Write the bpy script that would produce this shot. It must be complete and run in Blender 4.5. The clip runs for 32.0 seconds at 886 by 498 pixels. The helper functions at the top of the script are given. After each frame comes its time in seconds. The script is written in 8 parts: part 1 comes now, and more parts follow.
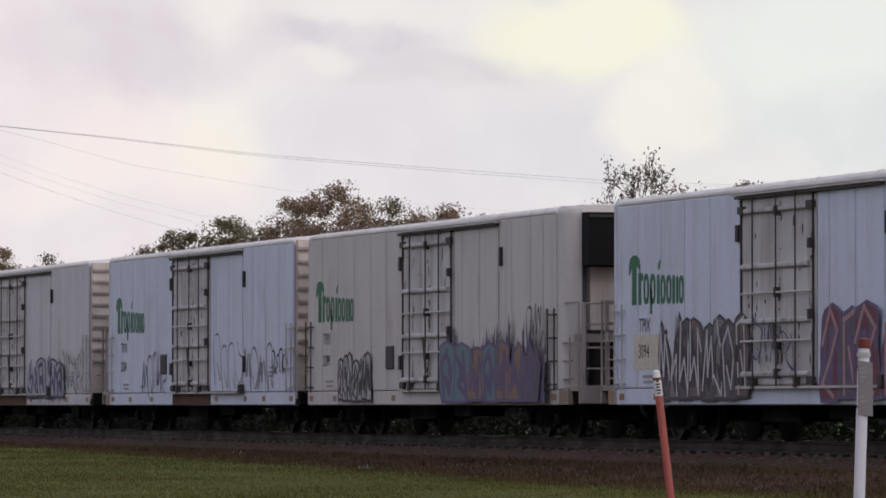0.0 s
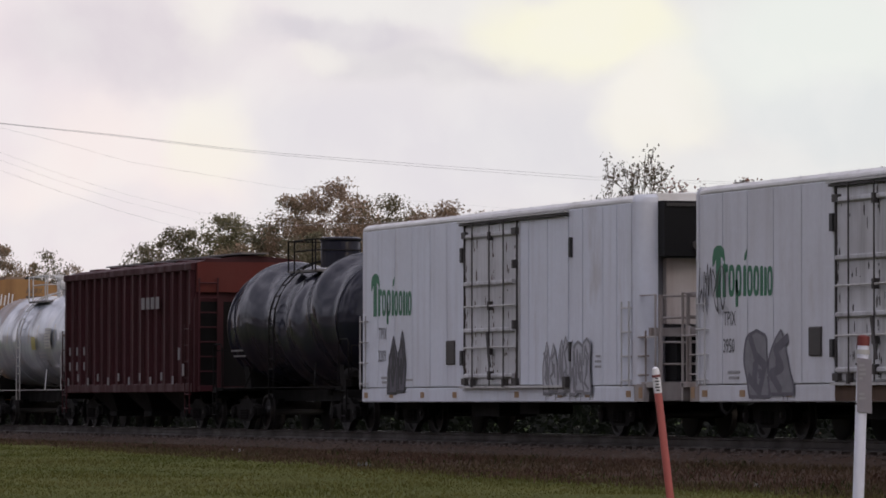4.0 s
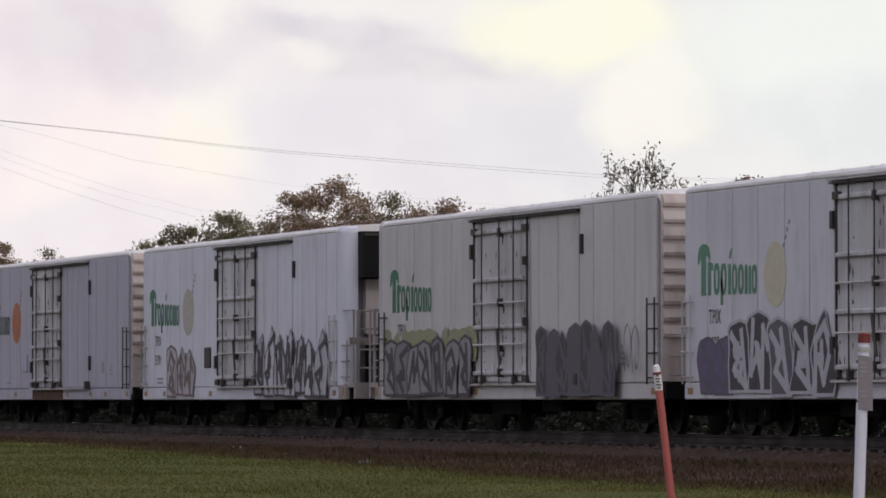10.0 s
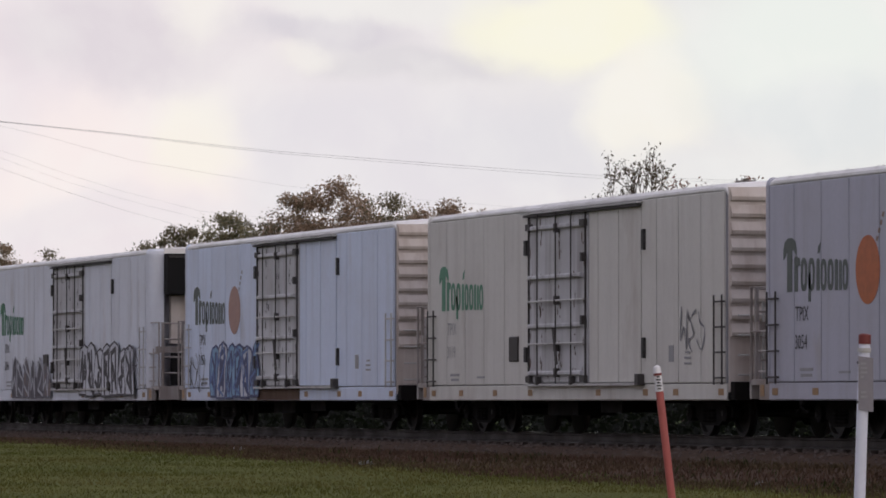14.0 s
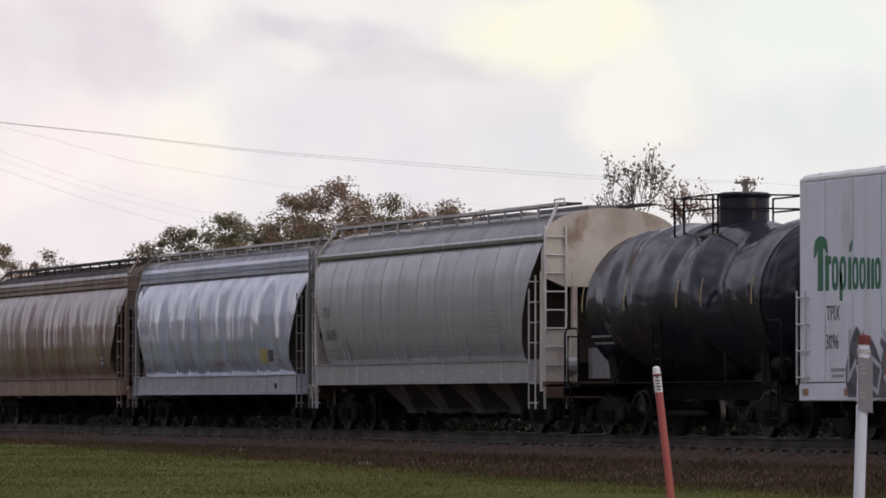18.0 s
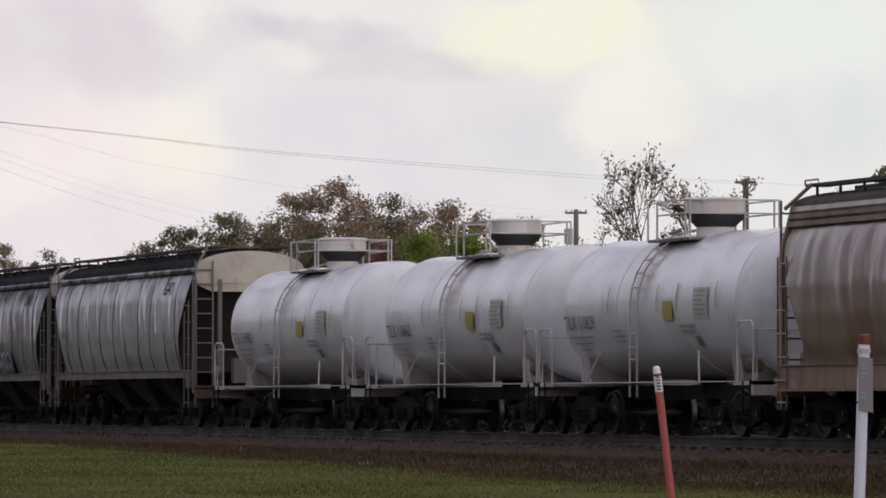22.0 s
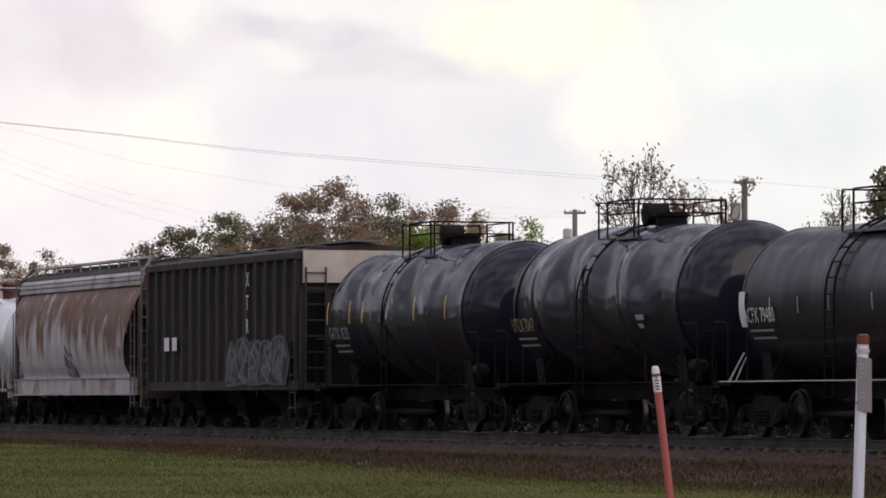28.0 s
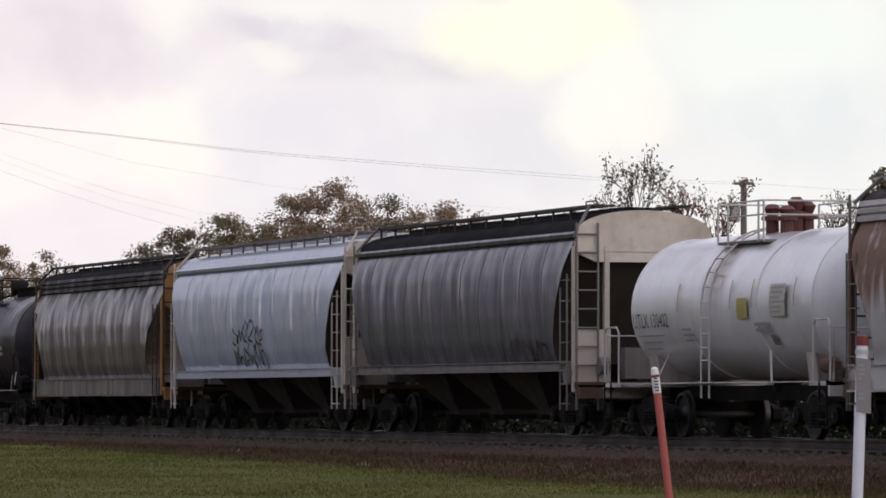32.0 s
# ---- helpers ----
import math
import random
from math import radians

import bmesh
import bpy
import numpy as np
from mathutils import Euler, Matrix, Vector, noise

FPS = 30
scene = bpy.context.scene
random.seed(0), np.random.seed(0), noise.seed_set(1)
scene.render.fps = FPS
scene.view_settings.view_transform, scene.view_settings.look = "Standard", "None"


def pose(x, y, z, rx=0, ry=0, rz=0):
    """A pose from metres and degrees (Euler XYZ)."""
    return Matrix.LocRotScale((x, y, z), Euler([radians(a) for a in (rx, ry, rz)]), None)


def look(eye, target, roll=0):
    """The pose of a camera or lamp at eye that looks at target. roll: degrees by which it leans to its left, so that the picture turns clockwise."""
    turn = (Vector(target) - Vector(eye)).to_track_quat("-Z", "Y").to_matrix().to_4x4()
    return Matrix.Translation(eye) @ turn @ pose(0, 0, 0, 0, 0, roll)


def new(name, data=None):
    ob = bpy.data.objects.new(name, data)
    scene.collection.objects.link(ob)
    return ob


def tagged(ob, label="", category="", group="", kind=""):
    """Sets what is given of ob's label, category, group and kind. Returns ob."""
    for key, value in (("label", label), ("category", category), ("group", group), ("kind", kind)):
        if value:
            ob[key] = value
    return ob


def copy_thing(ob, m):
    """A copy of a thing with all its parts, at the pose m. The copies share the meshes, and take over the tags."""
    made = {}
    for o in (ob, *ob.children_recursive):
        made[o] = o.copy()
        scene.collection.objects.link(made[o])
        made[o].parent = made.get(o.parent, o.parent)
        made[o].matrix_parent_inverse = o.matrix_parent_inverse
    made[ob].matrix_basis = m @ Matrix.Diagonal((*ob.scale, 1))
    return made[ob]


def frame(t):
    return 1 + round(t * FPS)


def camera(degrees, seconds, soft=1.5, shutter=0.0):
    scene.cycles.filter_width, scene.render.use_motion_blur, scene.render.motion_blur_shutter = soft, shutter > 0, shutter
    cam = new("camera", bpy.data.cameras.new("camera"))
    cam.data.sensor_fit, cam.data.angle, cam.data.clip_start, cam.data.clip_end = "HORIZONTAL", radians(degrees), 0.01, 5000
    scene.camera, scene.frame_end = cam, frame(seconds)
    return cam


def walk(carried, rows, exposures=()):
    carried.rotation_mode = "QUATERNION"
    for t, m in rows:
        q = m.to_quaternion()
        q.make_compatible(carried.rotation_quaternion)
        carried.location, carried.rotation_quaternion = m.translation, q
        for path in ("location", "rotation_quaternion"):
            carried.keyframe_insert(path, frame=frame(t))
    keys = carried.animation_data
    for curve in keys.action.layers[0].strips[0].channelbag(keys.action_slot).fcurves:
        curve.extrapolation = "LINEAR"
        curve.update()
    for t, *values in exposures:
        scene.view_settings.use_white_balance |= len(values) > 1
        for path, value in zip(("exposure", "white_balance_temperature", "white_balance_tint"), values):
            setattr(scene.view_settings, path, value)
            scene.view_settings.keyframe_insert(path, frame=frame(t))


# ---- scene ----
cam = camera(9.99, 32.0, soft=1.7)

# ---- viewpoint: beside the lawn, 33.65 m from the track, looking up the line ----
EYE = Vector((0.0, -33.65, 0.63))
TURN = radians(17.794)
AHEAD = Vector((-math.cos(TURN), math.sin(TURN), 0.0))
ASIDE = Vector((math.sin(TURN), math.cos(TURN), 0.0))
UP = Vector((0.0, 0.0, 1.0))

# hand sway: seconds, sideways and upward drift in milliradians
SWAY = [
    (0, 0.111, 0.888), (0.5, 0.056, 0.606), (1, -0.115, 0.665), (1.5, -0.056, 0.721), (2, -0.056, 0.546), (2.5, 0.000, 0.606),
    (3, 0.000, 0.487), (3.5, -0.115, 0.375), (4, -0.056, 0.320), (4.5, -0.175, 0.152), (6.5, -0.056, -0.078), (7, -0.056, -0.022),
    (7.5, 0.056, -0.078), (8, 0.111, -0.249), (8.5, 0.000, -0.249), (9, 0.000, -0.249), (9.5, 0.000, -0.360), (10, 0.111, -0.193),
    (10.5, 0.000, -0.078), (11, 0.000, -0.022), (11.5, 0.000, -0.022), (12, 0.223, 0.033), (12.5, 0.398, -0.022), (13, 0.398, 0.093),
    (13.5, 0.279, -0.022), (15.5, 0.056, 0.152), (16, 0.111, 0.208), (16.5, 0.223, 0.320), (17, -0.115, 0.320), (17.5, -0.115, 0.152),
    (18, 0.111, 0.152), (18.5, 0.000, 0.152), (19, 0.111, 0.320), (19.5, 0.000, 0.152), (20, 0.111, 0.093), (20.5, 0.056, 0.152),
    (21, -0.115, 0.152), (21.5, 0.056, 0.264), (22, 0.167, 0.093), (22.5, 0.282, -0.022), (23, 0.056, -0.022), (23.5, 0.000, -0.022),
    (24, -0.056, 0.093), (24.5, -0.115, 0.320), (25, 0.000, 0.487), (25.5, 0.000, 0.832), (26, 0.000, 1.000), (26.5, -0.056, 0.832),
    (28.5, 0.000, -0.022), (29, 0.111, -0.022), (29.5, 0.000, -0.022), (30, 0.056, 0.152), (30.5, 0.056, 0.033), (31, -0.115, 0.093),
    (31.5, -0.175, 0.152), (32, -0.234, 0.320),
]


def aim(side, lift):
    return EYE + (AHEAD + ASIDE * (-side / 1000) + UP * (0.0301 + lift / 1000)) * 100


# the film camera's own slow brightening and darkening, in stops
LEVELS = [(0, -0.15), (4, -0.13), (7, 0.0), (10, -0.05), (13, -0.10), (16, -0.14), (18, -0.06), (20, -0.09), (22, -0.16), (24, -0.02), (26, 0.05), (29, 0.07), (32, 0.04)]
walk(cam, [(t, look(EYE, aim(a, b))) for t, a, b in SWAY], LEVELS)


def spot(bearing, rise, dist):
    """A place by its bearing and rise from the viewpoint, in milliradians, and its distance ahead in metres."""
    return EYE + (AHEAD + ASIDE * (bearing / 1000) + UP * (rise / 1000)) * dist


# ---- light ----
SUN_FROM = Vector((0.86, 0.34, 0.36)).normalized()
world = bpy.data.worlds.new("sky")
scene.world = world
world.use_nodes = True
wn = world.node_tree.nodes
wl = world.node_tree.links
sky = wn.new("ShaderNodeTexSky")
sky.sky_type = "NISHITA"
sky.sun_disc = False
sky.sun_elevation = math.asin(SUN_FROM.z)
sky.sun_rotation = math.atan2(SUN_FROM.x, SUN_FROM.y)
sky.dust_density = 2.0
sky.air_density = 1.0
veil = wn.new("ShaderNodeMix")
veil.data_type = "RGBA"
veil.inputs[0].default_value = 0.86
wl.new(sky.outputs[0], veil.inputs[6])
# an overcast sky is brighter overhead than at the horizon
wc = wn.new("ShaderNodeTexCoord")
ws_ = wn.new("ShaderNodeSeparateXYZ")
wl.new(wc.outputs["Generated"], ws_.inputs[0])
wr = wn.new("ShaderNodeMapRange")
wr.inputs[1].default_value, wr.inputs[2].default_value, wr.inputs[3].default_value, wr.inputs[4].default_value = 0.0, 1.0, 0.6, 1.0
wl.new(ws_.outputs[2], wr.inputs[0])
wm = wn.new("ShaderNodeVectorMath")
wm.operation = "SCALE"
wm.inputs[0].default_value = (10.3, 9.7, 11.3)
# broken cloud: brighter gaps and darker banks all round the sky
wcl = wn.new("ShaderNodeTexNoise")
wcl.inputs["Scale"].default_value, wcl.inputs["Detail"].default_value = 3.2, 4
wst = wn.new("ShaderNodeMapping")
wst.inputs["Scale"].default_value = (1.0, 1.0, 1.8)
wl.new(wc.outputs["Generated"], wst.inputs["Vector"])
wl.new(wst.outputs[0], wcl.inputs["Vector"])
wcr = wn.new("ShaderNodeMapRange")
wcr.inputs[1].default_value, wcr.inputs[2].default_value, wcr.inputs[3].default_value, wcr.inputs[4].default_value = 0.40, 0.66, 0.5, 1.9
wl.new(wcl.outputs["Fac"], wcr.inputs[0])
wmu = wn.new("ShaderNodeMath")
wmu.operation = "MULTIPLY"
wl.new(wr.outputs[0], wmu.inputs[0])
wl.new(wcr.outputs[0], wmu.inputs[1])
wl.new(wmu.outputs[0], wm.inputs["Scale"])
wl.new(wm.outputs[0], veil.inputs[7])
wn["Background"].inputs[1].default_value = 0.10
wl.new(veil.outputs[2], wn["Background"].inputs[0])
sun = new("sun", bpy.data.lights.new("sun", "SUN"))
sun.data.energy, sun.data.angle, sun.data.color = 0.5, radians(40), (1.0, 0.86, 0.72)
sun.matrix_world = look(SUN_FROM * 50, (0, 0, 0))


# ---- materials ----
def base_mat(name, rough=0.6, metal=0.0):
    m = bpy.data.materials.new(name)
    m.use_nodes = True
    n, l = m.node_tree.nodes, m.node_tree.links
    b = n["Principled BSDF"]
    b.inputs["Roughness"].default_value = rough
    b.inputs["Metallic"].default_value = metal
    return m, n, l, b


def coords(n, l, scale, jitter=True):
    """Object coordinates, scaled, shifted by a random amount object by object."""
    tc = n.new("ShaderNodeTexCoord")
    out = tc.outputs["Object"]
    if jitter:
        oi = n.new("ShaderNodeObjectInfo")
        mul = n.new("ShaderNodeMath")
        mul.operation = "MULTIPLY"
        mul.inputs[1].default_value = 37.0
        l.new(oi.outputs["Random"], mul.inputs[0])
        add = n.new("ShaderNodeVectorMath")
        add.operation = "ADD"
        l.new(out, add.inputs[0])
        l.new(mul.outputs[0], add.inputs[1])
        out = add.outputs[0]
    mp = n.new("ShaderNodeMapping")
    mp.inputs["Scale"].default_value = scale
    l.new(out, mp.inputs["Vector"])
    return mp.outputs[0]


def grain(n, l, scale, size=1.0, detail=5, jitter=True, rough=0.6):
    t = n.new("ShaderNodeTexNoise")
    t.inputs["Scale"].default_value = size
    t.inputs["Detail"].default_value = detail
    t.inputs["Roughness"].default_value = rough
    l.new(coords(n, l, scale, jitter), t.inputs["Vector"])
    return t.outputs["Fac"]


def ramp(n, l, fac, lo, hi, a=0.0, b=1.0):
    r = n.new("ShaderNodeMapRange")
    r.inputs[1].default_value, r.inputs[2].default_value = lo, hi
    r.inputs[3].default_value, r.inputs[4].default_value = a, b
    l.new(fac, r.inputs[0])
    return r.outputs[0]


def blend(n, l, fac, a, b, mode="MIX"):
    m = n.new("ShaderNodeMix")
    m.data_type, m.blend_type = "RGBA", mode
    if isinstance(fac, (int, float)):
        m.inputs[0].default_value = fac
    else:
        l.new(fac, m.inputs[0])
    for v, i in ((a, 6), (b, 7)):
        if isinstance(v, tuple):
            m.inputs[i].default_value = (*v, 1)
        else:
            l.new(v, m.inputs[i])
    return m.outputs[2]


def bump(n, l, bsdf, height, strength, dist=0.02):
    b = n.new("ShaderNodeBump")
    b.inputs["Strength"].default_value = strength
    b.inputs["Distance"].default_value = dist
    l.new(height, b.inputs["Height"])
    l.new(b.outputs[0], bsdf.inputs["Normal"])


def paint(name, col, dirt=(0.12, 0.10, 0.085), amount=0.5, rough=0.45, metal=0.0, cut=0.5, streak=True, wave=0.0, stain=None, coat=0.0, soot=None, blot=(1.1, 0.3), spec=0.5, dent_size=(1.7, 1.7, 0.14), dent_depth=0.12, gloss=(0.10, 0.28), coat_ior=1.5, leak=None):
    """Weathered paint: grime in vertical runs and in broad patches, fine speckle, uneven gloss."""
    m, n, l, b = base_mat(name, rough, metal)
    runs = grain(n, l, (2.6, 2.6, 0.22) if streak else (1.2, 1.2, 1.2), 1.0, 6)
    broad = grain(n, l, (0.35, 0.35, 0.5), 1.0, 4)
    fine = grain(n, l, (9, 9, 9), 1.0, 3)
    c = blend(n, l, ramp(n, l, runs, cut, cut + 0.28, 0, amount), col, dirt)
    c = blend(n, l, ramp(n, l, broad, 0.42, 0.75, 0, amount * 0.7), c, dirt)
    if stain:
        rust = grain(n, l, (blot[0], blot[0], blot[1]), 1.0, 7)
        c = blend(n, l, ramp(n, l, rust, stain[1], stain[1] + 0.13, 0, stain[2]), c, stain[0])
    if soot:
        # spilled soot that has run down from the roof, each run of its own length
        tone, z_top, length, gap = soot
        pos = n.new("ShaderNodeTexCoord")
        xyz = n.new("ShaderNodeSeparateXYZ")
        l.new(pos.outputs["Object"], xyz.inputs[0])
        lane = grain(n, l, (1.6, 1.6, 0.05), 1.0, 5)
        reach = ramp(n, l, lane, 0.28, 0.72, z_top + 0.15, z_top - length)
        over = n.new("ShaderNodeMath")
        over.operation = "SUBTRACT"
        l.new(xyz.outputs[2], over.inputs[0])
        l.new(reach, over.inputs[1])
        torn = n.new("ShaderNodeMath")
        torn.operation = "MULTIPLY"
        l.new(ramp(n, l, over.outputs[0], -0.30, 0.30, 0, 0.95), torn.inputs[0])
        l.new(ramp(n, l, grain(n, l, (1.5, 1.5, 0.7), 1.0, 7), gap, gap + 0.12, 0.0, 1.0), torn.inputs[1])
        c = blend(n, l, torn.outputs[0], c, tone)
        bare_gloss = ramp(n, l, over.outputs[0], -0.30, 0.30, coat, coat * 0.1)
        bare_sheen = ramp(n, l, over.outputs[0], -0.30, 0.30, spec, 0.05)
    if leak:
        # stain washed down the flank from a fitting: x, half-width, lowest edge, tone
        lx, wide, low, tone = leak
        pos = n.new("ShaderNodeTexCoord")
        xyz = n.new("ShaderNodeSeparateXYZ")
        l.new(pos.outputs["Object"], xyz.inputs[0])
        off = n.new("ShaderNodeMath")
        off.operation = "SUBTRACT"
        l.new(xyz.outputs[0], off.inputs[0])
        off.inputs[1].default_value = lx
        away = n.new("ShaderNodeMath")
        away.operation = "ABSOLUTE"
        l.new(off.outputs[0], away.inputs[0])
        wash = n.new("ShaderNodeMath")
        wash.operation = "MULTIPLY"
        l.new(ramp(n, l, away.outputs[0], wide * 0.3, wide, 1.0, 0.0), wash.inputs[0])
        l.new(ramp(n, l, xyz.outputs[2], low, low + 0.6, 0.0, 1.0), wash.inputs[1])
        torn = n.new("ShaderNodeMath")
        torn.operation = "MULTIPLY"
        l.new(wash.outputs[0], torn.inputs[0])
        l.new(ramp(n, l, grain(n, l, (2.4, 1.2, 0.3), 1.0, 6), 0.34, 0.52, 0.05, 0.75), torn.inputs[1])
        c = blend(n, l, torn.outputs[0], c, tone)
    c = blend(n, l, ramp(n, l, fine, 0.3, 0.8, 0, 0.18), c, tuple(0.6 * v for v in col), "MIX")
    l.new(c, b.inputs["Base Color"])
    l.new(ramp(n, l, runs, 0.3, 0.75, rough * 0.8, min(1.0, rough * 1.6)), b.inputs["Roughness"])
    b.inputs["Specular IOR Level"].default_value = spec
    if soot:
        l.new(bare_sheen, b.inputs["Specular IOR Level"])
    if coat:
        b.inputs["Coat Weight"].default_value = coat
        if soot:
            l.new(bare_gloss, b.inputs["Coat Weight"])
        b.inputs["Coat IOR"].default_value = coat_ior
        l.new(ramp(n, l, runs, 0.35, 0.75, *gloss), b.inputs["Coat Roughness"])
    if wave:
        dents = grain(n, l, dent_size, 1.0, 2)
        bump(n, l, b, dents, wave, dent_depth)
    else:
        bump(n, l, b, fine, 0.08, 0.01)
    return m


def plain(name, col, rough=0.6, metal=0.0, vary=0.25, spec=0.5):
    m, n, l, b = base_mat(name, rough, metal)
    b.inputs["Specular IOR Level"].default_value = spec
    g = grain(n, l, (7, 7, 7), 1.0, 4)
    l.new(blend(n, l, ramp(n, l, g, 0.3, 0.75, 0, vary), col, tuple(0.45 * v for v in col)), b.inputs["Base Color"])
    bump(n, l, b, g, 0.1, 0.01)
    return m


MAT = {}
WHITE_TINTS = {
    "cool": (0.66, 0.75, 0.92), "cream": (0.64, 0.63, 0.59), "white": (0.70, 0.74, 0.82), "ivory": (0.60, 0.60, 0.605),
    "lilac": (0.44, 0.45, 0.53), "pale": (0.64, 0.66, 0.71),
}
for key, col in WHITE_TINTS.items():
    MAT["reefer_" + key] = paint("reefer_paint_" + key, tuple(0.92 * v for v in col), (0.34, 0.31, 0.285), 0.34, 0.42, cut=0.5, stain=((0.30, 0.245, 0.20), 0.60, 0.4), blot=(0.8, 0.35))
MAT["end_cream"] = paint("end_cream", (0.62, 0.57, 0.53), (0.25, 0.17, 0.12), 0.55, 0.55, cut=0.45)
MAT["end_steel"] = paint("grimy_white_ironwork", (0.40, 0.375, 0.36), (0.13, 0.082, 0.058), 0.7, 0.6, cut=0.44, spec=0.2)
MAT["soot_roof"] = paint("soot_black_roof", (0.010, 0.0098, 0.011), (0.032, 0.031, 0.033), 0.5, 0.85, streak=False, spec=0.05)
# matte dark: the shade inside the open car end is put into this colour
MAT["slope"] = paint("shaded_slope_sheet", (0.045, 0.038, 0.034), (0.025, 0.02, 0.018), 0.6, 0.95, streak=False, spec=0.05)
MAT["rust_iron"] = paint("rusty_ironwork", (0.11, 0.072, 0.052), (0.05, 0.034, 0.026), 0.6, 0.8, spec=0.15)
MAT["seam"] = plain("seam", (0.24, 0.24, 0.26), 0.8)
MAT["roof_white"] = paint("roof_white", (0.75, 0.75, 0.74), (0.4, 0.38, 0.35), 0.4, 0.4, streak=False)
MAT["door_grey"] = paint("door_white", (0.56, 0.57, 0.59), (0.15, 0.13, 0.12), 0.75, 0.45, cut=0.47)
MAT["rod"] = plain("grimy_steel", (0.055, 0.050, 0.047), 0.6, 0.2)
MAT["rod_light"] = paint("grey_steel", (0.50, 0.50, 0.49), (0.14, 0.11, 0.09), 0.6, 0.5)
MAT["black"] = plain("black_iron", (0.022, 0.021, 0.021), 0.6)
# near-black: shade under the cars is put into frame, wheel and tread colours
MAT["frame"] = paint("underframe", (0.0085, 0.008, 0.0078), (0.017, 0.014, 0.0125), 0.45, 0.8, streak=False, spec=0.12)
MAT["wheel"] = plain("shaded_wheel_steel", (0.011, 0.010, 0.0095), 0.6, 0.1)
MAT["tread"] = plain("worn_shaded_tread", (0.07, 0.066, 0.064), 0.45, 1.0, 0.4)
MAT["grille"] = plain("unit_grille", (0.005, 0.005, 0.0055), 1.0)
MAT["green"] = plain("green_decal", (0.010, 0.145, 0.066), 0.45, 0, 0.3)
MAT["green_faded"] = plain("faded_green_decal", (0.10, 0.26, 0.17), 0.6, 0, 0.5)
MAT["olive"] = plain("dark_decal", (0.10, 0.12, 0.11), 0.6, 0, 0.4)
MAT["orange"] = plain("orange_decal", (0.44, 0.125, 0.04), 0.45, 0, 0.5)
MAT["ghost"] = plain("faded_fruit_decal", (0.55, 0.54, 0.40), 0.6, 0, 0.3)
MAT["ghost_grey"] = plain("bleached_fruit_decal", (0.46, 0.45, 0.40), 0.6, 0, 0.4)
MAT["peach"] = plain("peach_decal", (0.38, 0.23, 0.195), 0.55, 0, 0.4)
MAT["letter_dark"] = plain("dark_lettering", (0.05, 0.05, 0.055), 0.6)
MAT["letter_grey"] = plain("grey_lettering", (0.30, 0.30, 0.31), 0.6)
MAT["letter_dim"] = plain("faded_lettering", (0.17, 0.16, 0.165), 0.6)
MAT["letter_white"] = plain("white_lettering", (0.68, 0.68, 0.66), 0.6)
MAT["letter_yellow"] = plain("yellow_lettering", (0.66, 0.44, 0.05), 0.5)
MAT["dull_yellow"] = plain("faded_yellow_strip", (0.30, 0.24, 0.11), 0.6)
MAT["amber"] = plain("reflective_strip", (0.30, 0.18, 0.085), 0.5)
MAT["tank_black"] = paint("black_tank_paint", (0.0088, 0.0100, 0.0195), (0.016, 0.017, 0.028), 0.5, 0.5, cut=0.54, coat=0.45, spec=0.05, gloss=(0.05, 0.15), coat_ior=1.6)
MAT["tank_dark"] = paint("dark_grey_tank_paint", (0.023, 0.0215, 0.028), (0.036, 0.033, 0.038), 0.5, 0.55, cut=0.52, coat=0.3, spec=0.06, gloss=(0.12, 0.28), coat_ior=1.55, leak=(3.3, 0.9, 2.75, (0.34, 0.34, 0.36)))
MAT["tank_white"] = paint("white_tank_paint", (0.61, 0.64, 0.665), (0.43, 0.40, 0.37), 0.4, 0.4, cut=0.52, coat=0.8, gloss=(0.08, 0.25), coat_ior=1.7, stain=((0.36, 0.26, 0.19), 0.63, 0.5), blot=(0.9, 0.5), leak=(-0.3, 0.75, 2.3, (0.20, 0.12, 0.08)))
MAT["dome_cream"] = paint("white_cover_paint", (0.70, 0.68, 0.64), (0.30, 0.21, 0.15), 0.5, 0.5, cut=0.5, stain=((0.14, 0.06, 0.03), 0.58, 0.8), blot=(2.2, 1.4))
MAT["tank_grey"] = paint("grey_tank_paint", (0.39, 0.43, 0.49), (0.22, 0.22, 0.22), 0.6, 0.36, cut=0.46, coat=0.9, gloss=(0.06, 0.2), coat_ior=1.7, stain=((0.36, 0.36, 0.30), 0.52, 0.5), blot=(1.1, 0.1))
MAT["maroon"] = paint("maroon_paint", (0.050, 0.0135, 0.0165), (0.035, 0.022, 0.02), 0.6, 0.55, spec=0.15)
MAT["red_end"] = paint("red_oxide_paint", (0.095, 0.021, 0.017), (0.09, 0.04, 0.03), 0.5, 0.6, spec=0.15)
MAT["charcoal"] = paint("charcoal_paint", (0.036, 0.032, 0.030), (0.085, 0.075, 0.068), 0.5, 0.6, spec=0.15)
MAT["tan"] = paint("tan_hopper_paint", (0.215, 0.105, 0.046), (0.12, 0.058, 0.028), 0.6, 0.4, cut=0.5, coat=0.55, gloss=(0.10, 0.3), coat_ior=1.8)
# the tan car's own ochre; on the streaked car it paints low sunlight
MAT["yellow_end"] = paint("ochre_paint_and_warm_sun", (0.36, 0.185, 0.05), (0.13, 0.065, 0.03), 0.75, 0.5, cut=0.45)
MAT["hop_grey"] = paint("grey_hopper_paint", (0.245, 0.25, 0.255), (0.17, 0.16, 0.155), 0.35, 0.4, cut=0.52, coat=0.6, gloss=(0.16, 0.34), coat_ior=1.6)
